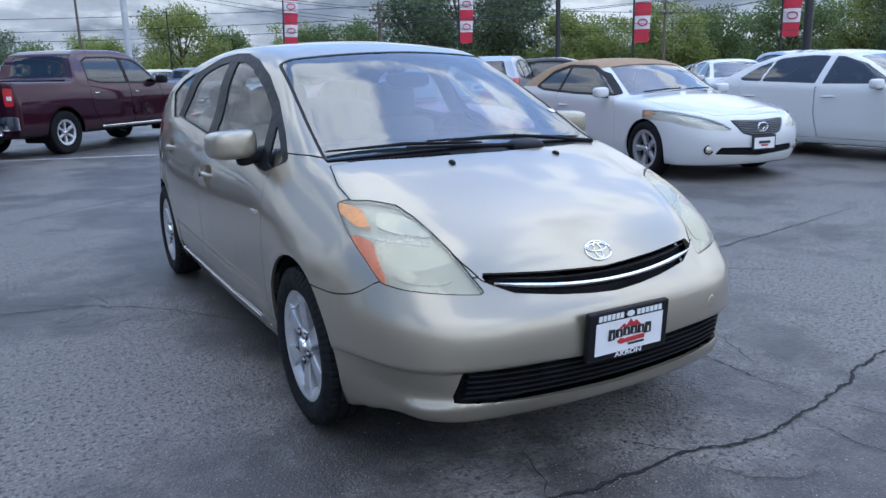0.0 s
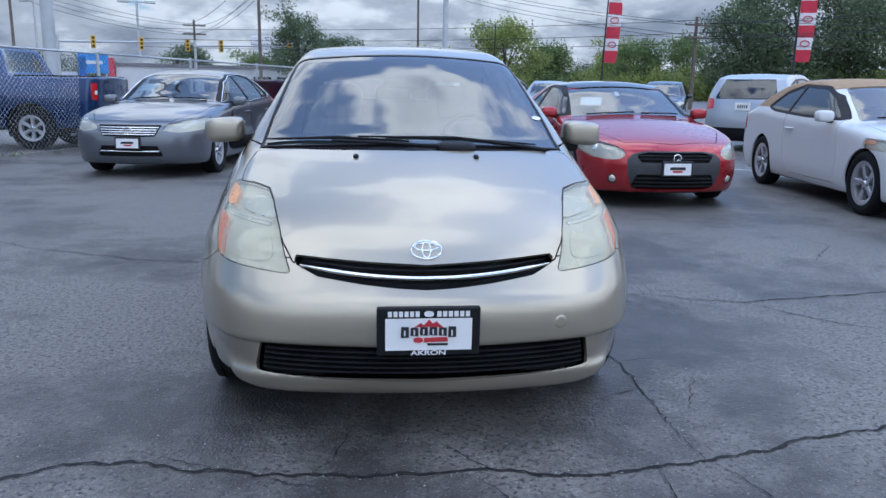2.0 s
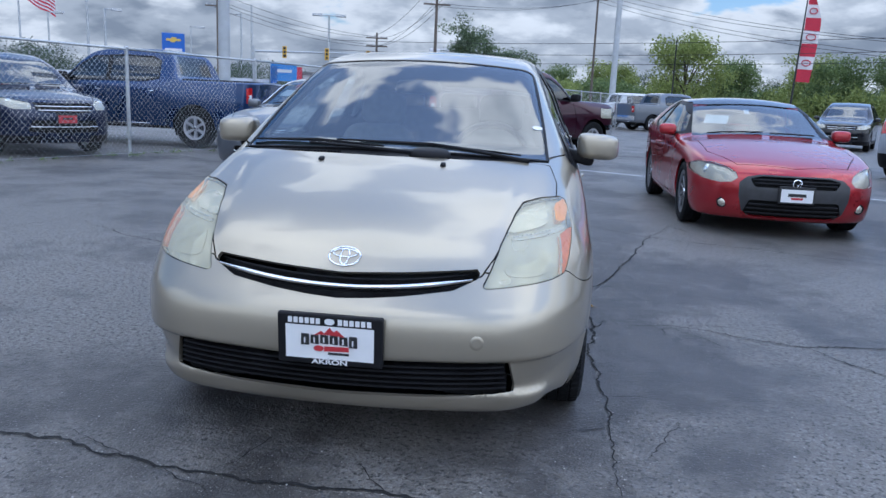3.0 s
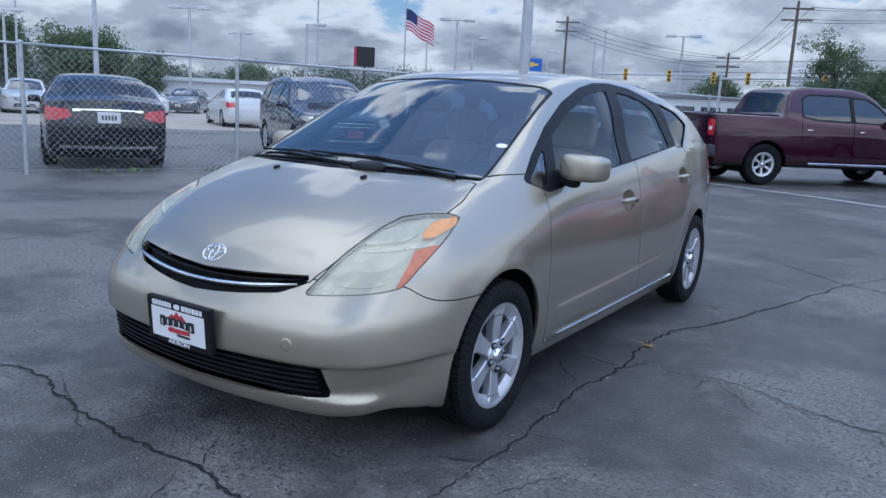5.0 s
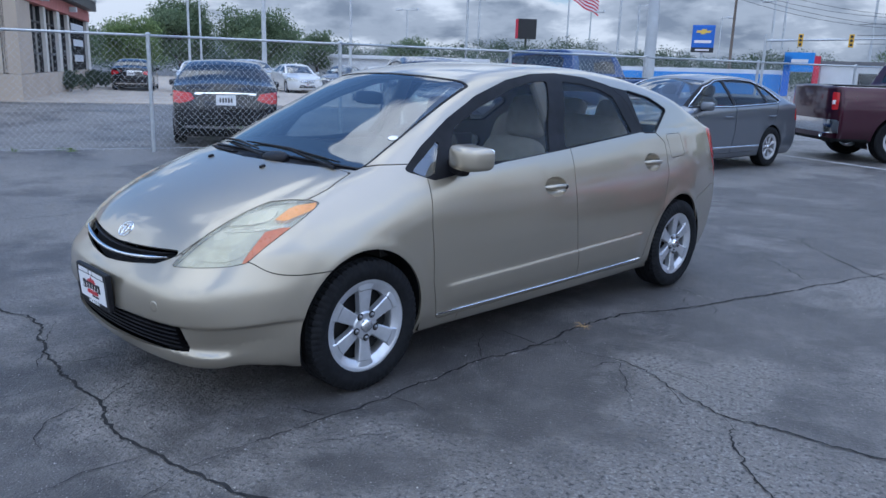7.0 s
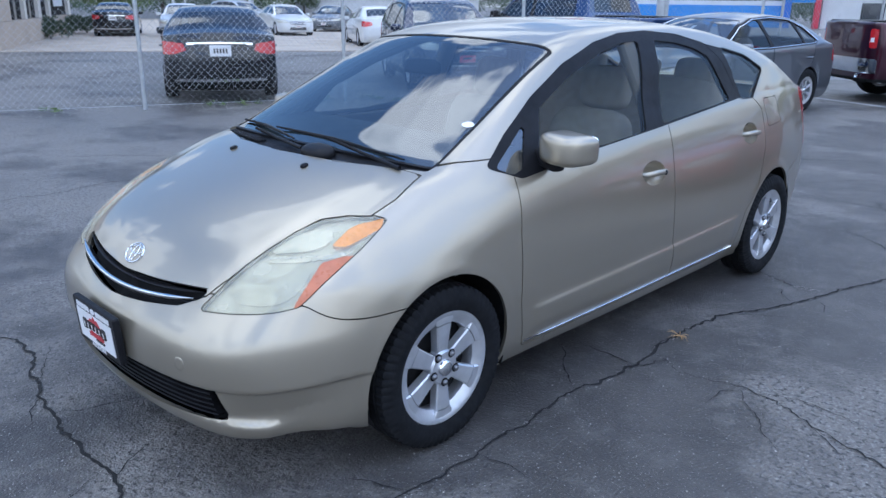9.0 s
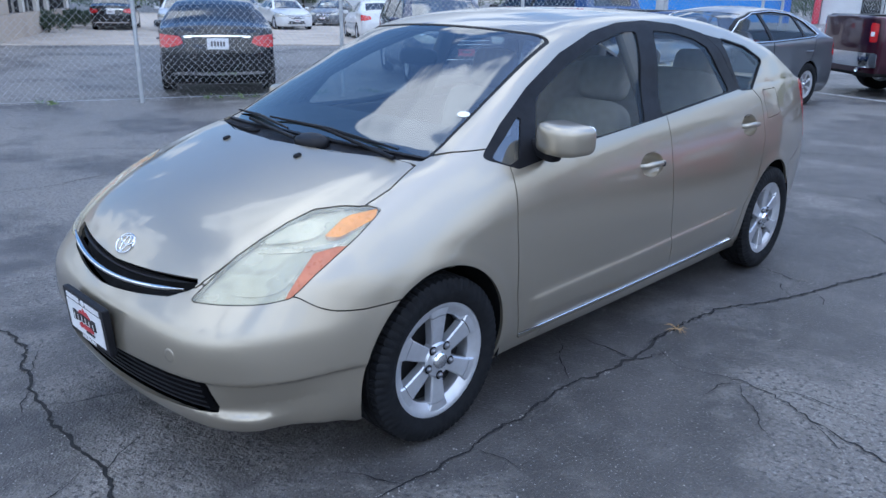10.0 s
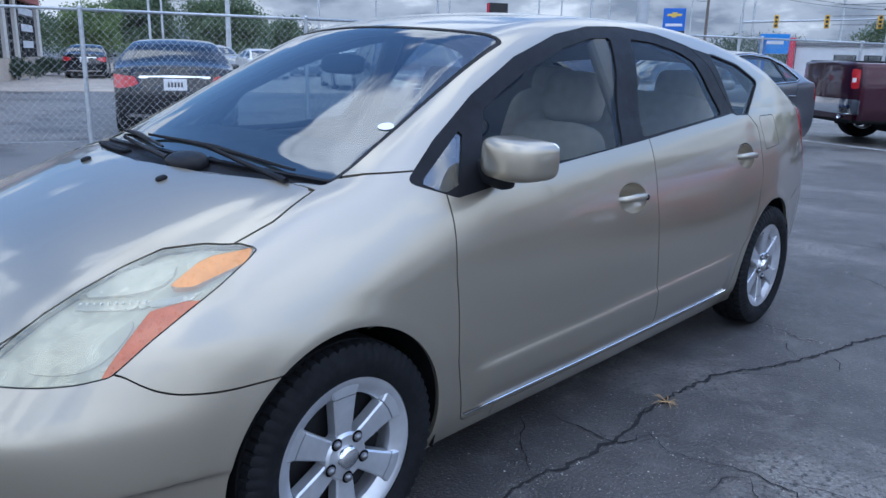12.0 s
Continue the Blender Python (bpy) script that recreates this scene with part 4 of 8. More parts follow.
            grip = tube([(sgn * (cx - 0.010), cups[0] - 0.092, cups[1] + 0.000), (sgn * (cx + 0.010), cups[0] - 0.075, cups[1] + 0.002), (sgn * (cx + 0.018), cups[0], cups[1] + 0.004), (sgn * (cx + 0.013), cups[0] + 0.075, cups[1] - 0.002), (sgn * (cx - 0.010), cups[0] + 0.096, cups[1] - 0.006)], [0.010, 0.013, 0.0135, 0.013, 0.010], 12)
            part("handle", smooth(grip), paint, door, "body-coloured pull handle")
            if name == "front_door":
                part("lock", smooth(moved(lathe([(0, 0.011), (0.004, 0.011), (0.005, 0.0)], 16), pose(sgn * (cx + 0.022), cups[0] + 0.062, cups[1] - 0.002, 0, 0, 0 if sgn > 0 else 180))), M["trim"], door, "black door lock")
        f_in, _ = split(mine, grown(fender, -gap))
        _, mine = split(mine, grown(fender, gap))
        part("front_fender", skin_mesh("fender", f_in, rim=0.014), paint, car, "champagne front fender")
        if sgn > 0:
            flap = both(outline([(2.535, 1.035), (2.70, 1.035), (2.745, 0.915), (2.575, 0.905)], 1, 2, 0.012), flank)
            f_in, _ = split(mine, grown(flap, -gap * 0.7))
            _, mine = split(mine, grown(flap, gap * 0.7))
            part("fuel_flap", skin_mesh("flap", f_in, rim=0.01), paint, car, "rounded fuel filler flap")
        skin = (mine[0], mine[1], mine[2])
        # what is left of both halves: roof, pillars, quarters, tail
        rest_skin = mine if sgn > 0 else rest_skin_join(rest_skin, mine)
        skin = rest_ if sgn > 0 else skin
    shelltail = rest_skin
    floorf = above(2, 0.182, -1)
    belly, shelltail = split(shelltail, floorf)
    tail = both(outline([(2.62, 0.10), (2.98, 0.56), (3.25, 0.63), (3.8, 0.63), (3.8, 0.1)], 1, 2), above(1, 2.9))
    shelltail = panel(shelltail, tail, "rear_bumper", "champagne rear bumper")
    roof = both(shaped([(-0.3, 0.79), (0.545, 0.79), (0.50, 2.58), (-0.3, 2.58)], swept, 0.01), above(2, 1.2))
    tl = both(outline([(3.22, 1.04), (3.7, 1.04), (3.7, 0.70), (3.36, 0.72)], 1, 2, 0.02), beside(0.45))
    lamps, shelltail = split(shelltail, tl)
    for sgn in (1, -1):
        part("tail_light", skin_mesh("tail", split(lamps, above(0, 0.0, sgn))[0], rim=0.02, shift=0.001), M["red_lens"], car, "red tail light")
    part("body_shell", skin_mesh("body_shell", shelltail, rim=0.014), paint, car, "champagne roof, pillars and rear quarters")
    part("underbody", skin_mesh("underbody", belly), M["under"], car, "black underbody")
    # the dark inner metal seen in the gaps, and the cabin lining
    holes = either(dlo, grown(quarter, 0.01), both(band, up), rearwin, lamp, upper, lower, *[lambda q, c=c: np.maximum(np.hypot((q[:, 1] - c[0]) / 1.75, q[:, 2] - c[1]) - 0.058, 0.4 - np.abs(q[:, 0])) for c in ((1.30, 0.812), (2.31, 0.882))])
    _, liner = split(shell, holes)
    cabinf = both(above(1, 0.25), above(2, 0.62), above(1, 3.1, -1))
    trimmed, metal = split(liner, cabinf)
    part("inner_metal", skin_mesh("inner_metal", metal, shift=-0.016), M["gap"], car)
    part("inner_metal", skin_mesh("inner_metal_upper", trimmed, shift=-0.016), M["gap"], car)
    part("cabin_lining", skin_mesh("cabin_lining", trimmed, shift=-0.035), M["lining"], car, "beige cabin lining")

    # slab near the true ground clearance, added to cut light under the car
    part("undertray", slab(1.36, 2.90, 0.03, 0.01), M["under"], car, "black undertray added to deepen the shade below", pose(0, 1.35, 0.165))
    # bright strips along the sills
    for sgn in (1, -1):
        strip = [(sgn * (float(np.abs(HERO.settle(np.array([[0.81, y, 0.258 + 0.003 * (y - 0.46)]]))[0, 0])) + 0.003), y, 0.258 + 0.003 * (y - 0.46)) for y in np.linspace(0.45, 2.25, 13)]
        part("sill_strip", smooth(tube(strip, 0.0042, 8)), M["chrome"], car, "bright sill strip")
    # wells and wheels
    well = well_meshes(0.345, 0.50, 0.795)
    for y in (0.0, 2.70):
        for sgn in (1, -1):
            part("wheel_liner", well, M["under"], car, "black wheel liner", pose(0, y, 0.315, 0, 0, 0 if sgn > 0 else 180))
    wheel = wheel_meshes(0.300, 0.185, 0.213, 6, 0.106, 5, M["alloy"], tread=64, pads=True)
    for y in (0.0, 2.70):
        for sgn in (1, -1):
            add_wheel(car, wheel, sgn * 0.735, y, 0.300)
    # badge
    bp_ = HERO.settle(np.array([[0.0, -0.715, 0.700]]))[0]
    bn = HERO.gradient(bp_[None])[0]
    badge_pose = Matrix.Translation(Vector(bp_ + 0.001 * bn)) @ pose(0, 0, 0, -math.degrees(math.atan2(bn[2], -bn[1])))
    b = part("badge", smooth(tube([(0.052 * math.cos(a), 0, 0.036 * math.sin(a)) for a in np.linspace(0, 2 * math.pi, 37)], 0.0038, 8)), M["chrome"], car, "chrome oval badge", badge_pose)
    part("badge_inner", smooth(tube([(0.040 * math.cos(a), 0, 0.012 + 0.015 * math.sin(a)) for a in np.linspace(0, 2 * math.pi, 31)], 0.0032, 8)), M["chrome"], b)
    part("badge_inner", smooth(tube([(0.015 * math.cos(a), 0, 0.030 * math.sin(a)) for a in np.linspace(0, 2 * math.pi, 31)], 0.0032, 8)), M["chrome"], b)
    # a small bright badge low on the right front door
    q0 = HERO.settle(np.array([[-0.83, 0.47, 0.745]]))[0]
    for k_ in range(6):
        part("side_badge", slab(0.004, 0.013, 0.014, 0.001), M["chrome"], car, "small chrome lettering bar", pose(q0[0] - 0.001, 0.43 + 0.016 * k_, 0.745))
    # plate
    pl = part("licence_plate", slab(0.335, 0.024, 0.165, 0.006), M["trim"], car, "dealer plate in a black frame", pose(-0.002, -0.851, 0.452, 4, 0, 0))
    face = lambda pts, d, mat, nm, lab="": part(nm, plate_shape(pts, 0.004), mat, pl, lab, pose(0, -0.0125 - d, 0))  # noqa: E731
    face(bar(-0.140, -0.062, 0.140, 0.047), 0.0015, M["white"], "plate_face", "white plate face")
    for x0, x1 in ((-0.134, -0.028), (0.024, 0.134)):
        w = (x1 - x0) / 6
        for i in range(6):
            face(bar(x0 + i * w + 0.0025, 0.053, x0 + (i + 1) * w - 0.0025, 0.071), 0.002, M["white"], "plate_mark")
    face([(0.016 * math.cos(a), 0.062 + 0.010 * math.sin(a)) for a in np.linspace(0, 2 * math.pi, 20)[:-1]], 0.002, M["white"], "plate_mark")
    for pts in ([(-0.050, 0.016), (-0.026, 0.032), (-0.016, 0.024), (0.0, 0.044), (0.013, 0.030), (0.024, 0.037), (0.050, 0.014), (0.030, 0.018), (0.0, 0.020), (-0.030, 0.020)],):
        face(pts, 0.0042, M["plate_red"], "plate_mark", "red mountain outline")
    for i in range(6):   # an arched row of chunky dark bars
        x = -0.090 + 0.0305 * i
        arch = 0.006 * (1 - ((i - 2.5) / 2.5) ** 2)
        tall = 0.034 if i in (0, 5) else 0.027
        face([(x, -0.014 + arch - (0.003 if i in (0, 5) else 0)), (x + 0.001, -0.014 + arch + tall), (x + 0.025, -0.015 + arch + tall), (x + 0.026, -0.016 + arch)], 0.0056, M["plate_black"], "plate_mark")
        face(bar(x + 0.010, -0.011 + arch, x + 0.0145, -0.002 + arch + tall * 0.3), 0.0066, M["white"], "plate_mark")
    face([(0.016 * math.cos(a) - 0.034, -0.026 + 0.009 * math.sin(a)) for a in np.linspace(0, 2 * math.pi, 20)[:-1]], 0.0056, M["plate_red"], "plate_mark", "red oval mark")
    face([(-0.016, -0.034), (-0.016, -0.019), (0.060, -0.017), (0.062, -0.031)], 0.0056, M["plate_red"], "plate_mark", "red lettering bar")
    face(bar(-0.004, -0.045, 0.062, -0.038), 0.0042, M["plate_black"], "plate_mark", "fine lettering bar")
    txt = bpy.data.curves.new("plate_text", "FONT")
    txt.body, txt.size, txt.align_x, txt.align_y, txt.extrude, txt.offset = "AKRON", 0.026, "CENTER", "CENTER", 0.0008, 0.0006
    txt_ob = new("plate_text", txt)
    dg = bpy.context.evaluated_depsgraph_get()
    tm = bpy.data.meshes.new_from_object(txt_ob.evaluated_get(dg))
    bpy.data.objects.remove(txt_ob)
    tm.materials.clear()
    part("plate_text", tm, M["white"], pl, "white city name", pose(0, -0.0138, -0.072, 90, 0, 0) @ Matrix.Diagonal((1.25, 0.85, 1, 1)))
    # mirrors
    for sgn in (1, -1):
        shell_m = pillow(0.094, 0.082, 0.058, 0.46, 0.55, 20)
        shell_m = ([(x, y + 0.035 * (x / 0.105) ** 2 * (1 if x * sgn > 0 else 0.3), z * (1 - (0.12 if z > 0 else -0.06) * sgn * x / 0.105)) for x, y, z in shell_m[0]], shell_m[1])
        mir = part("door_mirror", smooth(shell_m), paint, car, "body-coloured door mirror", pose(sgn * 0.868, 0.560, 1.014, 0, 0, -sgn * 8))
        part("mirror_glass", smooth(moved(pillow(0.078, 0.004, 0.046, 0.4, 0.5, 12), pose(0, 0.088, 0))), M["chrome"], mir)
        part("mirror_base", smooth(pillow(0.075, 0.036, 0.028, 0.5, 0.6, 12)), M["trim"], mir, "black mirror base", pose(-sgn * 0.085, -0.005, -0.052, 0, sgn * 14, 0))
    # wipers
    zs = lambda x, y: float(HERO.zc(np.array([y - 0.27 * x * x]))[0]) - float(HERO.cc(np.array([y]))[0]) * x * x  # noqa: E731
    at = lambda x, y, h: (x, y, zs(x, y) + h)  # noqa: E731
    wiper(car, at(0.565, 0.010, 0.006), at(0.16, 0.022, 0.016), (at(0.53, 0.062, 0.008), at(-0.235, 0.046, 0.010)), 0.004)
    wiper(car, at(0.10, -0.066, 0.006), at(-0.34, 0.014, 0.014), (at(-0.02, -0.018, 0.010), at(-0.625, 0.135, 0.008)), 0.004)
    hump = part("wiper_pivot_cover", smooth(pillow(0.085, 0.045, 0.026, 0.7, 0.8, 12)), M["trim"], car, "", pose(0.17, -0.045, zs(0.17, -0.045) - 0.004, 14))
    for sgn in (1, -1):
        part("washer_nozzle", smooth(pillow(0.011, 0.016, 0.009, 0.7, 0.7, 8)), M["trim"], car, "black washer nozzle", pose(sgn * 0.24, -0.158, zs(0.24, -0.158) + 0.002, 15))
    # windscreen stickers
    s = HERO.settle(np.array([[0.585, 0.334, 1.085]]))
    g = HERO.gradient(s)
    for (p, n, shape_) in ((s[0], g[0], [(0.024 * math.cos(a), 0.017 * math.sin(a)) for a in np.linspace(0, 2 * math.pi, 24)[:-1]]),):
        mt = (Vector(-n)).to_track_quat("Y", "Z").to_matrix().to_4x4()
        part("sticker", plate_shape(shape_, 0.001), M["white"], car, "white windscreen sticker", Matrix.Translation(Vector(p - 0.001 * n)) @ mt)
    # cabin
    for x in (-0.36, 0.36):
        seat_group(car, x, 1.12, M["seat"])
    bench = part("rear_bench", smooth(pillow(0.62, 0.28, 0.10, 0.35, 0.35, 14)), M["seat"], car, "beige cloth rear bench", pose(0, 2.02, 0.50, -6))
    part("backrest", smooth(pillow(0.62, 0.09, 0.32, 0.35, 0.4, 14)), M["seat"], bench, "", pose(0, 0.30, 0.36, -16))
    for x in (-0.38, 0.0, 0.38):
        part("headrest", smooth(pillow(0.13, 0.06, 0.075, 0.5, 0.5, 12)), M["seat"], bench, "", pose(x, 0.40, 0.71, -14))
    dash = [(-0.2 + 0.0, 0.93), (0.15, 0.99), (0.42, 1.0), (0.62, 0.93), (0.66, 0.78), (0.55, 0.60), (0.1, 0.55)]
    n = len(dash)
    dv = [(sx * 0.66, y + 0.10 * (abs(sx) > 0.9), z) for sx in (-1, 1) for y, z in dash]
    df = [tuple(range(n)), tuple(reversed(range(n, 2 * n)))] + [(i, i + n, (i + 1) % n + n, (i + 1) % n) for i in range(n)]
    dv = [(x, max(y, 0.14), z) for x, y, z in dv]
    part("dashboard", smooth((dv, df), 30), M["cabin"], car, "grey dashboard")
    wheel_ring = tube([(0.185 * math.cos(a), 0, 0.185 * math.sin(a)) for a in np.linspace(0, 2 * math.pi, 41)], 0.014, 10)
    sw = part("steering_wheel", smooth(wheel_ring), M["cabin"], car, "grey steering wheel", pose(0.36, 0.72, 0.92, -25))
    part("steering_hub", smooth(pillow(0.075, 0.03, 0.06, 0.5, 0.6, 12)), M["cabin"], sw)
    for a in (0, 180, 270):
        part("steering_spoke", smooth(tube([(0.05 * math.cos(radians(a)), 0, 0.05 * math.sin(radians(a))), (0.18 * math.cos(radians(a)), 0, 0.18 * math.sin(radians(a)))], 0.014, 8)), M["cabin"], sw)
    part("floor_pan", slab(1.45, 2.9, 0.03, 0.005), M["cabin"], car, "", pose(0, 1.5, 0.33))
    part("rear_view_mirror", smooth(pillow(0.11, 0.02, 0.035, 0.5, 0.5, 12)), M["trim"], car, "", pose(0, 0.66, 1.25, -10))
    part("parcel_shelf", slab(1.15, 0.55, 0.02, 0.004), M["cabin"], car, "", pose(0, 2.72, 0.98))
    for sgn in (1, -1):
        part("door_card", slab(0.03, 1.75, 0.50, 0.01), M["lining"], car, "", pose(sgn * 0.745, 1.40, 0.70))
        part("belt_pillar", slab(0.05, 0.10, 0.52, 0.02), M["lining"], car, "", pose(sgn * 0.655, 1.42, 1.14, 0, -sgn * 27, 0))
    return car


def rest_skin_join(a, b):
    return np.concatenate([a[0], b[0]]), np.concatenate([a[1], b[1]]), np.concatenate([a[2], b[2] + len(a[0])])


hatchback = build_hatchback()


# ---- the other vehicles ----
def build_vehicle(name, body, m, label, category, paint, spec, group="", step=0.035):
    """A parked vehicle from its field: panels, windows, lamps, wheels. spec holds its layout in metres."""
    car = thing(name, m, label, category, group)
    s = dict(wheelbase=2.75, track=0.76, tyre=0.32, tyre_w=0.21, rim=0.22, spokes=10, spread=0.045, arch=0.36, finish=M["alloy"], detail=True, roof=None, lamp="clear", plate=True, mirrors=True, gaps=(), glass=M["dark_glass"], rear_plate=False)
    s.update(spec)
    skin = body.skin(step)
    wb, ar, zt = s["wheelbase"], s["arch"], s["tyre"]
    _, skin = split(skin, either(ring(0, zt, ar, 0.4), ring(wb, zt, ar, 0.4)))
    flank = beside(0.40)
    swept = lambda q: np.stack([np.abs(q[:, 0]), q[:, 1] - body.bow * q[:, 0] ** 2], 1)  # noqa: E731
    ws = s["screen"]
    screen = both(shaped([(-0.3, ws[0]), (ws[2], ws[0]), (ws[3], ws[1]), (-0.3, ws[1])], swept, 0.02), above(2, s["belt_z"] - 0.10))
    glass, skin = split(skin, screen)
    ob = part("windscreen", skin_mesh("windscreen", glass, shift=-0.004), M["glass"], car, "windscreen")
    ob.visible_shadow = False
    if s.get("rear_screen"):
        rs = s["rear_screen"]
        if len(rs) == 4:
            f = both(shaped([(-0.3, rs[0]), (rs[2], rs[0]), (rs[3], rs[1]), (-0.3, rs[1])], swept, 0.03), above(2, s["belt_z"]))
        else:
            f = both(shaped([(-0.3, rs[0]), (rs[2], rs[0]), (rs[3], rs[1]), (-0.3, rs[1])], lambda q: np.stack([np.abs(q[:, 0]), q[:, 2]], 1), 0.03), above(1, rs[4]))
        glass, skin = split(skin, f)
        ob = part("rear_window", skin_mesh("rear_window", glass, shift=-0.004), s["glass"], car, "tinted rear window")
        ob.visible_shadow = False
    # side windows: one band, divided by pillars
    dlo = both(outline(s["dlo"], 1, 2, 0.02), flank)
    band, skin = split(skin, dlo)
    posts = lambda q: np.min([np.abs(q[:, 1] - y - k * (q[:, 2] - s["belt_z"])) - w for y, k, w in s["posts"]] + [np.full(len(q), 1.0)], axis=0)  # noqa: E731
    inner = both(outline(s["dlo"], 1, 2, -0.012), flank, lambda q: -posts(q))
    for sgn in (1, -1):
        half = above(0, 0.0, sgn)
        g, surround = split(split(band, half)[0], inner)
        cuts = sorted(y for y, k, w in s["posts"])
        for lo, hi in zip([-9.0] + cuts, cuts + [9.0]):
            lean = s["posts"][0][1] if s["posts"] else 0.0
            piece, _ = split(g, lambda q: np.maximum(lo - (q[:, 1] - lean * (q[:, 2] - s["belt_z"])), (q[:, 1] - lean * (q[:, 2] - s["belt_z"])) - hi))
            if len(piece[2]):
                ob = part("side_window", skin_mesh("side_window", piece, shift=-0.006), s["glass"], car, "tinted side window")
                ob.visible_shadow = False
        part("window_surround", skin_mesh("window_surround", surround, rim=0.02), s.get("surround", M["trim"]), car)
    front, rearward = above(1, 0.2, -1), above(1, wb - 0.1)
    frontal = lambda q: np.stack([np.abs(q[:, 0]), q[:, 2]], 1)  # noqa: E731
    if s.get("head"):
        lamp = both(shaped(s["head"], frontal, 0.01), above(1, s.get("head_back", -0.2), -1))
        lens, skin = split(skin, lamp)
        for sgn in (1, -1):
            one = split(lens, above(0, 0.0, sgn))[0]
            h = part("headlight", skin_mesh("headlight", one, rim=0.01), M["clear_lens"], car, "clear headlight lens")
            h.visible_shadow = False
            amb = both(lamp, shaped(s["amber"], frontal)) if s.get("amber") else None
            if amb:
                a, one = split(one, amb)
                part("turn_signal", skin_mesh("turn_signal", a, shift=-0.02), M["amber"], h, "amber turn signal")
            part("reflector", skin_mesh("reflector", one, shift=-0.03), M["bowl"], h, "silver reflector")
            c = one[0][np.unique(one[2])]
            mid = c.mean(0)
            part("projector", smooth(moved(lathe([(0, 0.055), (0.014, 0.054), (0.03, 0.03), (0.034, 0.0)], 20), pose(mid[0] - sgn * 0.01, mid[1] + 0.035, mid[2], 0, -10, -90 + sgn * 15)), 40), M["chrome"], h)
    if s.get("tail"):
        lens, skin = split(skin, both(shaped(s["tail"], frontal, 0.015), above(1, s["tail_from"])))
        for sgn in (1, -1):
            part("tail_light", skin_mesh("tail_light", split(lens, above(0, 0.0, sgn))[0], rim=0.02, shift=0.004), M["red_lens"], car, "red tail light")
    for nm, field, mat, lab, bars in s.get("grilles", ()):
        g, skin = split(skin, both(shaped(field, frontal, 0.012), above(1, -0.3, -1)))
        ob = part(nm, skin_mesh(nm, g, rim=0.03, shift=-0.03), mat, car, lab)
        rim_ = sorted(field, key=lambda p: p[1])
        zs = [z for _, z in rim_]
        sides = sorted((z, x) for x, z in field if x > 0.05)
        for k in range(bars):
            zk = min(zs) + (max(zs) - min(zs)) * (k + 0.75) / (bars + 0.5)
            reach_ = float(np.interp(zk, [q[0] for q in sides], [q[1] for q in sides]))
            xs = np.linspace(-reach_, reach_, 21)
            ys = body.fc(np.full(21, zk)) + body.nose[0] * xs**2 + body.nose[1] * np.abs(xs) ** body.nose[2]
            blade = [(x, y + 0.010 * math.sin(a_), zk + s.get("bar_size", 0.010) * math.cos(a_)) for x, y in zip(xs, ys) for a_ in np.linspace(0, 2 * math.pi, 9)[:-1]]
            part("grille_bar", smooth((blade, grid_faces(21, 8, wrap_k=True))), s.get("bar", M["chrome"]), ob, "grille bar")
    for nm, field, mat, lab, sel in s.get("patches", ()):
        proj = {"front": frontal, "rear": frontal, "side": lambda q: q[:, 1:]}[sel]
        lim = {"front": above(1, 0.0, -1), "rear": above(1, wb), "side": flank}[sel]
        g, skin = split(skin, both(shaped(field, proj, 0.01), lim))
        for sgn in ((1, -1) if nm in ("fog_light", "skirt_trim", "flare") else (0,)):
            piece = split(g, above(0, 0.0, sgn))[0] if sgn else g
            if len(piece[2]):
                part(nm, skin_mesh(nm, piece, rim=0.015, shift=0.003), mat, car, lab)
    low, skin = split(skin, above(2, s.get("skirt", body.bottom + 0.012), -1))
    part("underbody", skin_mesh("underbody", low), M["under"], car, "black underbody")
    # doors
    for i, d in enumerate(s.get("doors", ())):
        f = both(outline(d, 1, 2, 0.0), flank)
        for sgn in (1, -1):
            piece, _ = split(split(skin, grown(f, -0.004))[0], above(0, 0.0, sgn))
            if len(piece[2]):
                door = part("door", skin_mesh("door", piece, rim=0.02), paint, car, "painted car door")
                ys, zmax = [p[0] for p in d], s["belt_z"] - 0.14
                hx = float(np.abs(body.settle(np.array([[0.85, max(ys) - 0.22, zmax]]))[0, 0]))
                part("handle", smooth(tube([(sgn * (hx - 0.01), max(ys) - 0.30, zmax), (sgn * (hx + 0.03), max(ys) - 0.26, zmax), (sgn * (hx + 0.03), max(ys) - 0.14, zmax), (sgn * (hx - 0.01), max(ys) - 0.10, zmax)], 0.013, 8)), s.get("handle", paint), door, "door handle")
        _, skin = split(skin, grown(f, 0.004))
    if s.get("hood"):
        f = both(outline(s["hood"], 0, 1, 0.02), above(2, s.get("hood_z", 0.6)))
        piece, _ = split(skin, grown(f, -0.004))
        _, skin = split(skin, grown(f, 0.004))
        part("hood", skin_mesh("hood", piece, rim=0.02), paint, car, "painted hood")
    if s["roof"]:
        piece, skin = split(skin, s["roof"][0])
        part("roof_panel", skin_mesh("roof_panel", piece, rim=0.02, shift=0.006), s["roof"][1], car, s["roof"][2])
    part("body_shell", skin_mesh("body_shell", skin, rim=0.02), paint, car, "painted body shell")
    full = body.skin(0.09)
    _, full = split(full, either(ring(0, zt, ar + 0.03, 0.4), ring(wb, zt, ar + 0.03, 0.4), above(2, s["belt_z"] - 0.12)))
    part("inner_metal", skin_mesh("inner_metal", full, shift=-0.05), M["gap"], car)
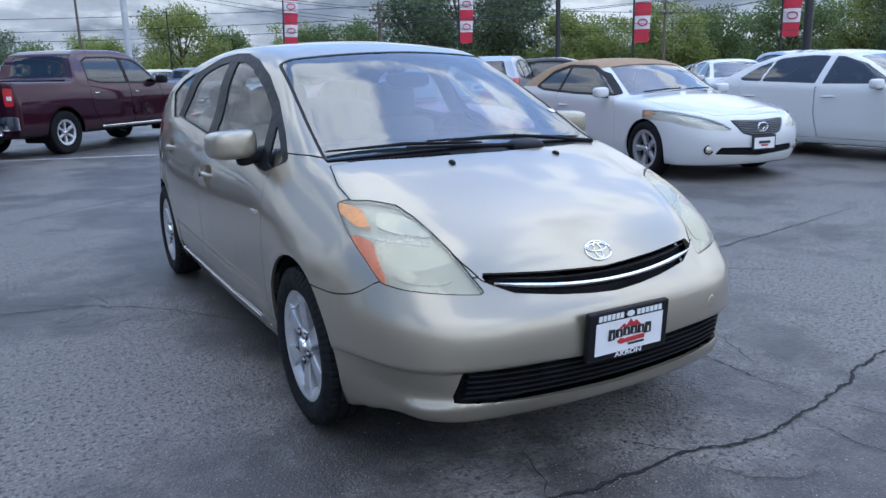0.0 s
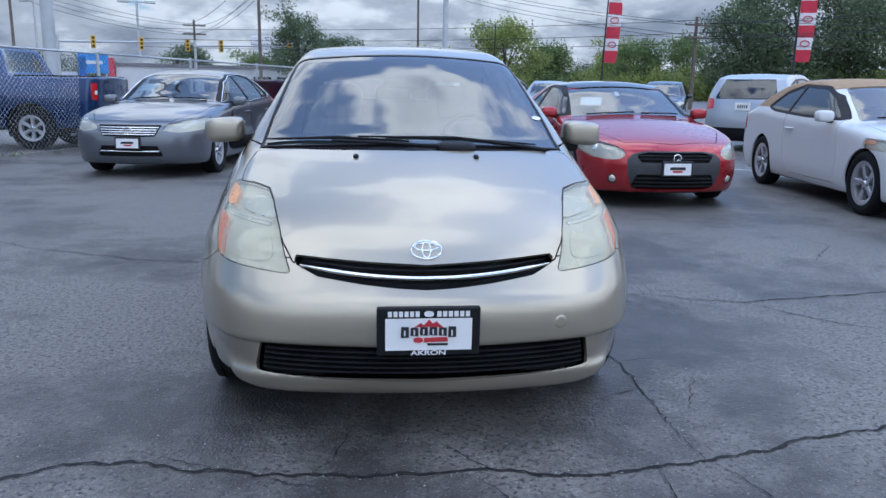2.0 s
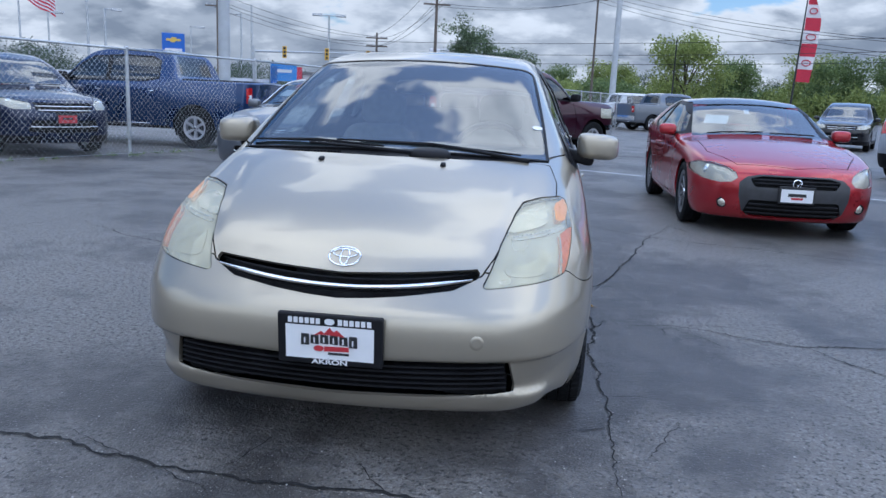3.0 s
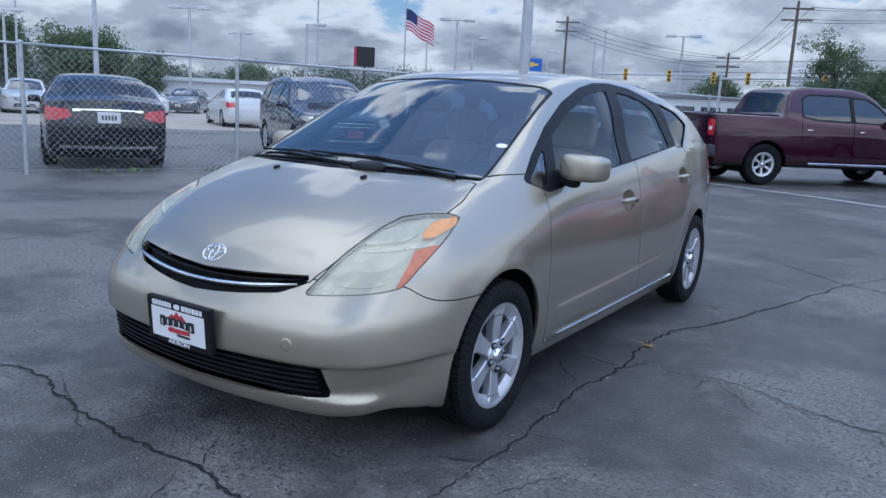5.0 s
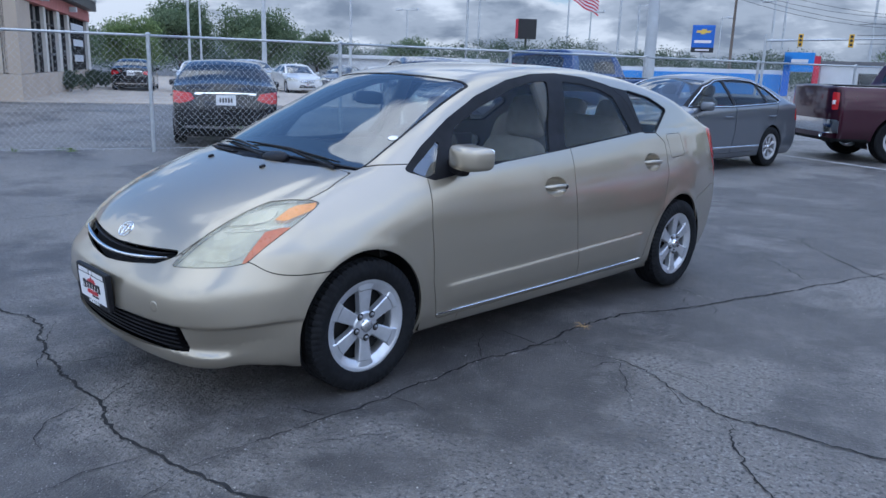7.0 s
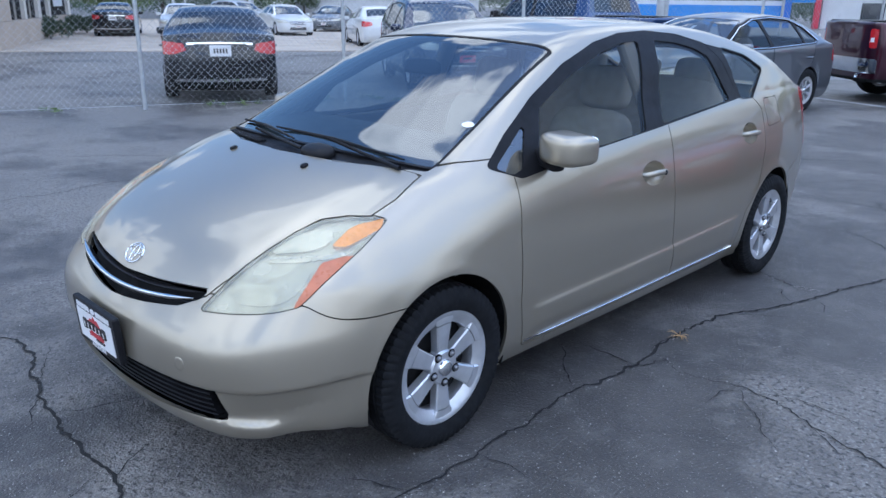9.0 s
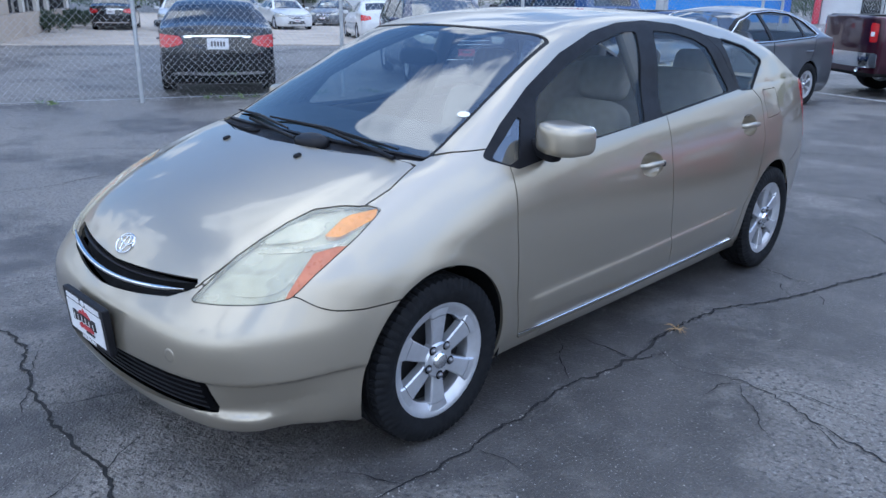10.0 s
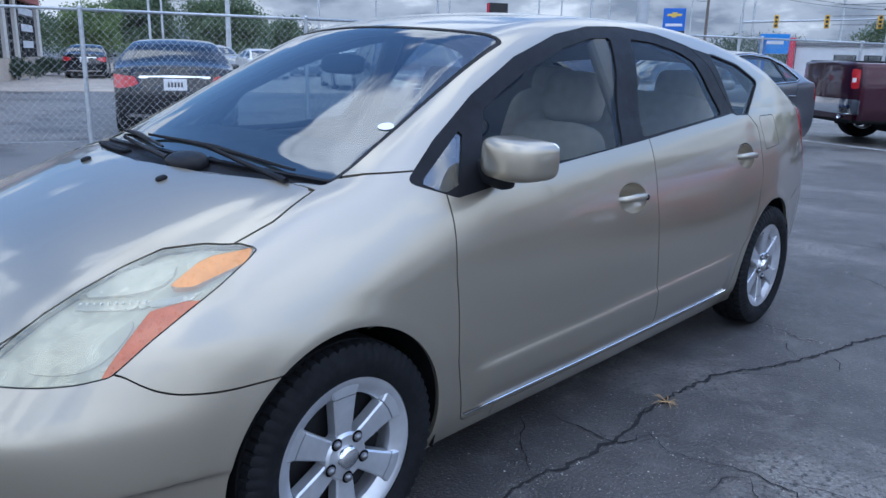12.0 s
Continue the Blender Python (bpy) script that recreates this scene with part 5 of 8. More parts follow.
    for y in s.get("seats", ()):
        for x in (-0.36, 0.36):
            part("seat", smooth(joined(moved(pillow(0.24, 0.08, 0.34, 0.45, 0.45, 8), pose(x, y, s["belt_z"] - 0.18, -12)), moved(pillow(0.13, 0.05, 0.09, 0.5, 0.5, 8), pose(x, y + 0.10, s["belt_z"] + 0.24, -12)))), M["dark_seat"], car, "dark car seat")
    part("dashboard", slab(1.3, 0.5, 0.2, 0.06), M["cabin"], car, "", pose(0, ws[0] + 0.48, s["belt_z"] - 0.10))
    wheel = wheel_meshes(s["tyre"], s["tyre_w"], s["rim"], s["spokes"], s["spread"], 5, s["finish"])
    well = well_meshes(ar + 0.012, 0.42, s["track"] + 0.03)
    for y in (0.0, wb):
        for sgn in (1, -1):
            part("wheel_liner", well, M["under"], car, "", pose(0, y, zt, 0, 0, 0 if sgn > 0 else 180))
            add_wheel(car, wheel, sgn * (s["track"]), y, s["tyre"], s["detail"])
    if s["mirrors"]:
        mx, my, mz = s["mirror"]
        for sgn in (1, -1):
            mr = part("door_mirror", smooth(pillow(0.10 * s.get("mirror_size", 1), 0.07, 0.065 * s.get("mirror_size", 1), 0.55, 0.6, 12)), s.get("mirror_mat", paint), car, "door mirror", pose(sgn * (mx + 0.12), my, mz))
            part("mirror_base", smooth(pillow(0.09, 0.03, 0.025, 0.6, 0.6, 8)), M["trim"], mr, "", pose(-sgn * 0.10, 0, -0.05))
    if s["plate"]:
        y0 = float(body.fc(np.array([s["plate_z"]]))[0]) - 0.016
        pl = part("licence_plate", slab(0.33, 0.02, 0.165, 0.005), M["plate_black"], car, "dealer plate in a black frame", pose(0, y0, s["plate_z"]))
        part("plate_face", plate_shape(bar(-0.145, -0.066, 0.145, 0.056), 0.004), s.get("plate_face", M["white"]), pl, "dealer plate face", pose(0, -0.013, 0))
        part("plate_mark", plate_shape([(-0.085, -0.012), (-0.08, 0.018), (0.08, 0.018), (0.085, -0.012)], 0.004), s.get("plate_mark", M["plate_black"]), pl, "", pose(0, -0.0155, 0))
        part("plate_mark", plate_shape([(-0.05, -0.040), (-0.055, -0.020), (0.06, -0.020), (0.05, -0.040)], 0.004), M["plate_red"], pl, "", pose(0, -0.0155, 0))
    if s["rear_plate"]:
        py, pz, mat = s["rear_plate"]
        pl = part("licence_plate", slab(0.32, 0.02, 0.165, 0.005), mat, car, "rear licence plate", pose(0, py, pz))
        for i in range(5):
            part("plate_mark", slab(0.026, 0.004, 0.07, 0.001), M["plate_black"], pl, "", pose(-0.09 + 0.045 * i, 0.0115, 0))
    if s.get("sticker"):
        for dx, dy, w, h in ((-0.42, 0.50, 0.13, 0.10), (-0.05, 0.80, 0.03, 0.06)):
            p = body.settle(np.array([[dx, ws[0] + dy * (ws[1] - ws[0]) + body.bow * dx * dx, s["belt_z"] + 0.22]]))[0]
            nrm = body.gradient(p[None])[0]
            mt = Vector(-nrm).to_track_quat("Y", "Z").to_matrix().to_4x4()
            part("price_sticker", plate_shape(bar(-w, -h, w, h), 0.001), M["white"], car, "white windscreen price sheet", Matrix.Translation(Vector(p - 0.015 * nrm)) @ mt)
    if s.get("window_trim"):
        for sgn in (1, -1):
            ring_ = []
            pts = s["dlo"] + s["dlo"][:1]
            for (y0, z0), (y1, z1) in zip(pts, pts[1:]):
                for f_ in np.linspace(0, 1, 6)[:-1]:
                    ring_.append((sgn * 0.8, y0 + (y1 - y0) * f_, z0 + (z1 - z0) * f_))
            q = np.array(ring_)
            for _ in range(4):   # slide sideways on to the skin
                q[:, 0] -= sgn * np.clip(body(q), -0.1, 0.1) / 0.85
            q[:, 0] += sgn * 0.006
            part("window_trim", smooth(tube([tuple(p) for p in q] + [tuple(q[0])], 0.009, 6)), M["chrome"], car, "bright window trim")
    if s["detail"]:
        wide = ws[2]
        for x0, x1, rise_ in ((0.10, wide - 0.10, 0.05), (-wide + 0.14, 0.02, 0.03)):
            line_ = []
            for f_ in np.linspace(0, 1, 7):
                x_ = x0 + (x1 - x0) * f_
                y_ = ws[0] + 0.01 + rise_ * f_ + body.bow * x_ * x_
                q = body.settle(np.array([[x_, y_, s["belt_z"] + 0.04]]), 6)[0]
                line_.append((q[0], q[1] - 0.010, q[2] + 0.012))
            part("wiper", smooth(tube(line_, 0.009, 6)), M["trim"], car, "black wiper")
    if s.get("badge"):
        bz, bw, bh = s["badge"]
        by_ = float(body.fc(np.array([bz]))[0]) - 0.010
        part("badge", smooth(tube([(bw * math.cos(a), by_, bz + bh * math.sin(a)) for a in np.linspace(0, 2 * math.pi, 25)], 0.008, 6)), M["chrome"], car, "chrome badge")
        part("badge", smooth(tube([(-bw * 0.6, by_, bz + bh * 0.3), (0, by_, bz - bh * 0.8), (bw * 0.6, by_, bz + bh * 0.3)], 0.008, 6)), M["chrome"], car, "chrome badge")
    for fx, fz, fr in s.get("fogs", ()):
        for sgn in (1, -1):
            q = body.settle(np.array([[sgn * fx, -0.85, fz]]), 8)
            n_ = body.gradient(q)[0]
            m_ = Matrix.Translation(Vector(q[0])) @ Vector((n_[0] * 0.5, n_[1], 0)).normalized().to_track_quat("X", "Z").to_matrix().to_4x4()
            fog = part("fog_light", smooth(lathe([(-0.03, fr * 1.5), (0.006, fr * 1.5), (0.008, fr * 1.35), (0.0, fr * 1.1)], 24), 40), M["trim"], car, "round fog light", m_)
            part("fog_lens", smooth(lathe([(0.002, fr * 1.12), (0.008, fr * 0.9), (0.011, 0.0)], 20), 60), M["bright_bowl"], fog, "bright fog lens")
    for data, mat, nm, lab in s.get("extras", ()):
        part(nm, data, mat, car, lab)
    return car


def heading(x, y, hx, hy, wb=0.0):
    """The pose of a vehicle whose front axle stands over (x, y) and that faces (hx, hy)."""
    return pose(x, y, 0, 0, 0, math.degrees(math.atan2(hx, -hy)))


def side_curves(w, tail=0.9):
    return dict(width=[(-1.0, w - 0.05), (-0.4, w - 0.02), (0.3, w - 0.005), (1.3, w), (2.4, w), (3.0, w - 0.02), (3.6, w - 0.06), (4.0, w - 0.10)])


def sedan_body(w=0.915, h=1.47, hood=0.0):
    k = h / 1.47
    return Body(box=(1.05, -1.15, 4.1, 1.62), bow=0.22,
                top=[(-1.05, 0.55), (-0.93, 0.70 + hood), (-0.75, 0.79 + hood), (-0.35, 0.885 + hood), (0.15, 0.965 + hood), (0.42, 1.005 + hood / 2), (0.62, 1.10), (1.15, 1.365 * k), (1.45, 1.44 * k), (1.9, h), (2.35, 1.445 * k), (2.7, 1.36 * k), (3.22, 1.135), (3.40, 1.095), (3.80, 1.07), (3.98, 1.0)],
                belt=[(-1, 0.62), (0, 0.78), (0.6, 0.90), (1.5, 0.955), (3, 1.0), (4, 1.02)],
                front=[(0.1, -0.80), (0.2, -0.90), (0.30, -0.96), (0.45, -0.985), (0.58, -0.975), (0.70, -0.92), (0.80, -0.80), (0.95, -0.5), (1.4, 0.5)],
                rear=[(0.15, 3.68), (0.3, 3.84), (0.5, 3.90), (0.65, 3.90), (0.85, 3.86), (1.05, 3.80), (1.3, 3.6)],
                nose=(0.26, 0.75, 8), tail=(0.14, 0.5, 8), lean=(0.58, 0.3), bottom=0.18, **side_curves(w))


SEDAN = dict(wheelbase=2.80, track=0.80, tyre=0.325, rim=0.215, belt_z=0.97, screen=(0.47, 1.20, 0.66, 0.53), rear_screen=(2.72, 3.26, 0.52, 0.60),
             dlo=[(0.62, 0.985), (1.10, 1.27), (1.45, 1.375), (1.95, 1.405), (2.4, 1.375), (2.72, 1.27), (3.02, 1.075), (2.9, 1.04), (1.6, 0.99)], posts=[(1.66, -0.12, 0.035), (2.62, -0.35, 0.03)],
             head=[(0.44, 0.645), (0.48, 0.715), (0.66, 0.765), (0.86, 0.800), (0.95, 0.790), (0.95, 0.700), (0.84, 0.640), (0.62, 0.615)], tail=[(0.52, 0.815), (0.56, 0.895), (0.96, 0.935), (0.97, 0.770), (0.74, 0.755), (0.60, 0.785)], tail_from=3.56,
             grilles=(("grille", [(-0.1, 0.690), (0.40, 0.690), (0.34, 0.565), (-0.1, 0.555)], M["under"], "chrome-barred grille", 4), ("lower_intake", [(-0.1, 0.42), (0.36, 0.42), (0.42, 0.30), (-0.1, 0.30)], M["under"], "black lower intake", 1)),
             doors=([(0.62, 1.02), (0.55, 0.60), (0.60, 0.27), (1.60, 0.27), (1.68, 0.6), (1.68, 1.02)], [(1.69, 1.04), (1.69, 0.6), (1.61, 0.27), (2.42, 0.27), (2.60, 0.52), (2.86, 0.75), (2.95, 1.05)]),
             hood=[(-0.3, -0.90), (0.50, -0.76), (0.72, -0.30), (0.72, 0.40), (0.55, 0.42), (-0.3, 0.40)], mirror=(0.86, 0.78, 1.00), plate_z=0.47, seats=(1.55,))


def build_sedan(name, m, label, paint, group="", **over):
    spec = dict(SEDAN)
    spec.update(over)
    return build_vehicle(name, sedan_body(), m, label, "car", paint, spec, group)


grey_sedan = build_sedan("sedan_car", heading(-3.18, 8.15, -0.12, -0.993), "dark grey sedan with chrome grille, parked near the fence", M["grey_paint"], "cars on the sales lot", surround=M["trim"], glass=M["side_glass"], sticker=True, window_trim=True, badge=(0.625, 0.055, 0.05), spokes=7, spread=0.06, extras=((moved_slab(0.012, 1.75, 0.028, 0.915, 1.55, 0.36), M["chrome"], "side_strip", "bright side strip"), (moved_slab(0.012, 1.75, 0.028, -0.915, 1.55, 0.36), M["chrome"], "side_strip", "bright side strip")))
white_sedan = build_sedan("sedan_car", heading(9.05, 2.6, 0.02, -1), "white sedan parked beside the convertible", M["white_paint"], "cars on the sales lot", spokes=7, surround=M["white_paint"], posts=[(1.66, -0.12, 0.050), (2.62, -0.35, 0.02)])
black_sedan = build_sedan("sedan_car", heading(-9.39 - 2.8 * 0.876, 4.98 + 2.8 * 0.48, -0.876, 0.48), "black sedan with red tail lights behind the fence", M["black_paint"], "cars behind the fence",
                          rear_plate=(3.905, 0.80, M["white"]), plate=False,
                          patches=(("trunk_bar", [(-0.1, 0.922), (0.50, 0.908), (0.50, 0.894), (-0.1, 0.908)], M["chrome"], "chrome trunk bar", "rear"),
                                   ("bumper_trim", [(-0.1, 0.36), (0.62, 0.37), (0.70, 0.345), (-0.1, 0.335)], M["chrome"], "chrome bumper trim", "rear")))

# coupe
COUPE_BODY = Body(box=(1.05, -1.15, 3.8, 1.5), bow=0.24,
                  top=[(-1.05, 0.50), (-0.95, 0.62), (-0.80, 0.705), (-0.45, 0.80), (0.0, 0.885), (0.42, 0.945), (0.62, 1.03), (1.12, 1.265), (1.45, 1.345), (1.8, 1.36), (2.15, 1.31), (2.65, 1.14), (3.05, 1.02), (3.45, 0.96), (3.65, 0.88)],
                  belt=[(-1, 0.55), (0, 0.74), (0.6, 0.84), (1.5, 0.90), (3, 0.95), (4, 0.96)],
                  front=[(0.1, -0.78), (0.2, -0.90), (0.32, -0.96), (0.46, -0.975), (0.58, -0.95), (0.68, -0.88), (0.8, -0.65), (1.2, 0.3)],
                  rear=[(0.15, 3.40), (0.3, 3.55), (0.55, 3.62), (0.8, 3.58), (1.0, 3.48), (1.3, 3.3)], nose=(0.30, 0.85, 8), tail=(0.2, 0.7, 8), lean=(0.5, 0.3), bottom=0.165, **side_curves(0.91))
COUPE = dict(surround=M["trim"], wheelbase=2.575, track=0.79, tyre=0.325, rim=0.235, spokes=10, spread=0.035, finish=M["alloy_dark"], belt_z=0.92, screen=(0.46, 1.16, 0.71, 0.60), rear_screen=(2.2, 2.95, 0.50, 0.55),
             dlo=[(0.68, 0.935), (1.05, 1.16), (1.4, 1.265), (1.8, 1.285), (2.1, 1.22), (2.42, 1.04), (2.3, 0.99), (1.5, 0.945)], posts=[(1.92, -0.1, 0.04)],
             head=[(0.53, 0.575), (0.55, 0.625), (0.62, 0.665), (0.72, 0.690), (0.83, 0.690), (0.89, 0.650), (0.88, 0.590), (0.80, 0.545), (0.68, 0.528), (0.58, 0.540)],
             grilles=(("grille", [(-0.1, 0.590), (0.30, 0.590), (0.40, 0.565), (0.36, 0.510), (-0.1, 0.510)], M["under"], "black grille", 2), ("lower_intake", [(-0.1, 0.362), (0.40, 0.362), (0.44, 0.250), (0.36, 0.215), (-0.1, 0.215)], M["under"], "black lower intake", 3)), bar=M["trim"],
             patches=(("bumper_insert", [(-0.1, 0.605), (0.32, 0.605), (0.44, 0.580), (0.500, 0.525), (0.495, 0.400), (0.455, 0.270), (0.40, 0.225), (-0.1, 0.225)], M["insert"], "dark grey bumper insert", "front"), ),
             fogs=((0.66, 0.315, 0.034),), badge=(0.545, 0.04, 0.04),
             roof=(both(above(2, 1.262), lambda q: 1.17 - (q[:, 1] - 0.24 * q[:, 0] ** 2), lambda q: q[:, 1] - 2.25), M["black_paint"], "black roof panel"),
             doors=([(0.66, 0.95), (0.58, 0.55), (0.62, 0.25), (1.78, 0.25), (1.95, 0.55), (1.95, 0.95)],), hood=[(-0.3, -0.90), (0.50, -0.72), (0.70, -0.30), (0.71, 0.40), (0.55, 0.42), (-0.3, 0.40)], hood_z=0.55, mirror=(0.85, 0.80, 0.965), plate_z=0.44, seats=(1.55,), arch=0.355, sticker=True)
red_coupe = build_vehicle("coupe_car", COUPE_BODY, heading(3.04, 5.48, 0.0, -1), "bright red two-door coupe with a black bumper insert", "car", M["red_paint"], COUPE, "cars on the sales lot")

# convertible
SOFT_BODY = Body(box=(1.05, -1.15, 4.1, 1.55), bow=0.24,
                 top=[(-1.05, 0.52), (-0.95, 0.66), (-0.75, 0.76), (-0.35, 0.85), (0.1, 0.93), (0.42, 0.975), (0.62, 1.07), (1.15, 1.325), (1.5, 1.405), (2.0, 1.425), (2.4, 1.375), (2.75, 1.24), (3.05, 1.09), (3.25, 1.05), (3.7, 1.02), (3.9, 0.95)],
                 belt=[(-1, 0.58), (0, 0.77), (0.6, 0.88), (1.5, 0.93), (3, 0.98), (4, 1.0)],
                 front=[(0.1, -0.78), (0.2, -0.90), (0.32, -0.96), (0.46, -0.98), (0.58, -0.96), (0.70, -0.89), (0.8, -0.72), (1.3, 0.4)],
                 rear=[(0.15, 3.60), (0.3, 3.76), (0.55, 3.84), (0.85, 3.80), (1.05, 3.70), (1.3, 3.5)], nose=(0.30, 0.80, 8), tail=(0.2, 0.6, 8), lean=(0.48, 0.3), bottom=0.175, **side_curves(0.905))
top_field = both(above(2, 1.06), lambda q: 1.17 - (q[:, 1] - 0.24 * q[:, 0] ** 2), lambda q: (q[:, 1]) - 3.12, lambda q: 0.985 + 0.0 * q[:, 1] - q[:, 2])
SOFT = dict(wheelbase=2.72, track=0.785, tyre=0.33, rim=0.235, spokes=5, spread=0.09, belt_z=0.95, screen=(0.46, 1.15, 0.66, 0.53),
            dlo=[(0.68, 0.965), (1.08, 1.20), (1.4, 1.305), (2.0, 1.33), (2.35, 1.25), (2.62, 1.06), (2.4, 1.02), (1.5, 0.975)], posts=[(1.98, -0.1, 0.02)], roof=(top_field, M["plate_tan"], "tan cloth soft top"),
            head=[(0.40, 0.585), (0.47, 0.635), (0.62, 0.715), (0.80, 0.780), (0.90, 0.785), (0.90, 0.700), (0.78, 0.630), (0.58, 0.585)], amber=[(0.845, 0.84), (0.95, 0.84), (0.95, 0.715), (0.885, 0.735)], head_back=0.05,
            grilles=(("grille", [(-0.1, 0.660), (0.36, 0.675), (0.27, 0.550), (0.16, 0.520), (-0.1, 0.515)], M["trim"], "grey honeycomb grille", 8), ("lower_intake", [(-0.1, 0.36), (0.50, 0.38), (0.55, 0.32), (-0.1, 0.28)], M["under"], "black lower intake", 0)), bar=M["mesh"], bar_size=0.005,
            fogs=((0.64, 0.365, 0.036),), badge=(0.60, 0.07, 0.048),
            doors=([(0.66, 0.98), (0.58, 0.55), (0.62, 0.26), (1.86, 0.26), (2.02, 0.55), (2.02, 0.98)],), hood=[(-0.3, -0.86), (0.46, -0.72), (0.70, -0.30), (0.71, 0.40), (0.55, 0.42), (-0.3, 0.40)], mirror=(0.85, 0.80, 0.99), plate_z=0.43, seats=(1.55,), tail=[(0.5, 0.75), (0.5, 0.9), (0.9, 0.92), (0.9, 0.75)], tail_from=3.4)
convertible = build_vehicle("convertible_car", SOFT_BODY, heading(5.80, 4.12, -0.12, -0.99), "white convertible with a tan cloth soft top", "car", M["white_paint"], SOFT, "cars on the sales lot")


# SUVs
def suv_body(w=0.915, h=1.68):
    return Body(box=(1.05, -1.1, 4.0, 1.85), bow=0.18, crown=[(-1, 0.05), (4, 0.06)],
                top=[(-1.05, 0.65), (-0.90, 0.86), (-0.70, 0.945), (-0.25, 1.03), (0.25, 1.09), (0.42, 1.14), (0.95, 1.50), (1.25, 1.61), (1.7, h), (2.6, h - 0.02), (3.1, h - 0.09), (3.4, h - 0.2), (3.7, 1.3)],
                belt=[(-1, 0.72), (0, 0.86), (0.6, 0.98), (1.5, 1.04), (3, 1.12), (4, 1.14)],
                front=[(0.15, -0.75), (0.25, -0.86), (0.38, -0.93), (0.60, -0.945), (0.78, -0.92), (0.90, -0.82), (1.05, -0.5), (1.6, 0.6)],
                rear=[(0.2, 3.45), (0.35, 3.58), (0.6, 3.64), (0.85, 3.62), (1.05, 3.57), (1.3, 3.44), (1.55, 3.27), (1.7, 3.15)], nose=(0.22, 0.7, 8), tail=(0.12, 0.45, 8), lean=(0.34, 0.2), bottom=0.22, **side_curves(w))


SUV = dict(wheelbase=2.66, track=0.80, tyre=0.355, rim=0.235, spokes=10, spread=0.045, arch=0.395, belt_z=1.05, screen=(0.40, 1.05, 0.66, 0.56), rear_screen=(1.14, 1.50, 0.62, 0.50, 3.0),
           dlo=[(0.60, 1.05), (0.98, 1.38), (1.3, 1.51), (1.9, 1.555), (2.6, 1.53), (3.05, 1.42), (3.12, 1.25), (2.9, 1.16), (1.6, 1.08)], posts=[(1.55, -0.1, 0.035), (2.48, 0.1, 0.035)],
           head=[(0.50, 0.86), (0.60, 0.90), (0.84, 0.94), (0.88, 0.86), (0.74, 0.77), (0.52, 0.77)], tail=[(0.66, 0.92), (0.68, 1.10), (0.95, 1.14), (0.95, 0.88)], tail_from=3.2,
           grilles=(("grille", [(-0.1, 0.85), (0.46, 0.86), (0.42, 0.74), (-0.1, 0.70)], M["under"], "chrome-barred grille", 2), ("lower_intake", [(-0.1, 0.58), (0.50, 0.58), (0.56, 0.42), (-0.1, 0.40)], M["under"], "black lower intake", 1)),
           patches=(("skirt_trim", [(-1.2, 0.34), (4.0, 0.34), (4.0, 0.10), (-1.2, 0.10)], M["trim"], "black lower cladding", "side"), ("rear_skirt", [(-0.1, 0.50), (0.95, 0.50), (0.95, 0.1), (-0.1, 0.1)], M["trim"], "black lower bumper", "rear")),
           doors=([(0.62, 1.10), (0.52, 0.65), (0.58, 0.36), (1.50, 0.36), (1.56, 0.65), (1.56, 1.10)], [(1.57, 1.12), (1.57, 0.65), (1.51, 0.36), (2.25, 0.36), (2.40, 0.58), (2.58, 0.85), (2.6, 1.15)]),
           hood=[(-0.3, -0.84), (0.52, -0.72), (0.72, -0.30), (0.72, 0.30), (0.55, 0.34), (-0.3, 0.36)], hood_z=0.75, mirror=(0.87, 0.72, 1.10), plate_z=0.62, seats=(1.45,))


def build_suv(m, label, paint, group, **over):
    spec = dict(SUV)
    spec.update(over)
    return build_vehicle("suv_car", suv_body(), m, label, "car", paint, spec, group, 0.04)


s45 = math.sqrt(0.5)
silver_suv = build_suv(heading(7.75 + 3.6 * s45, 12.5 + 3.6 * s45, s45, s45), "light silver SUV seen from behind, red tail lights", M["silver_paint"], "cars on the sales lot", rear_plate=(3.64, 0.96, M["white"]), plate=False, surround=M["trim"])
dark_suv = build_suv(heading(-7.76, 8.95, 0.85, -0.53), "dark blue SUV with a red dealer plate behind the fence", M["deep_navy"], "cars behind the fence", plate_face=M["plate_red"])
black_suv = build_suv(heading(14.5, 15.5, 0.75, -0.66), "black SUV in the row behind", M["black_paint"], "cars in the far rows", detail=False)


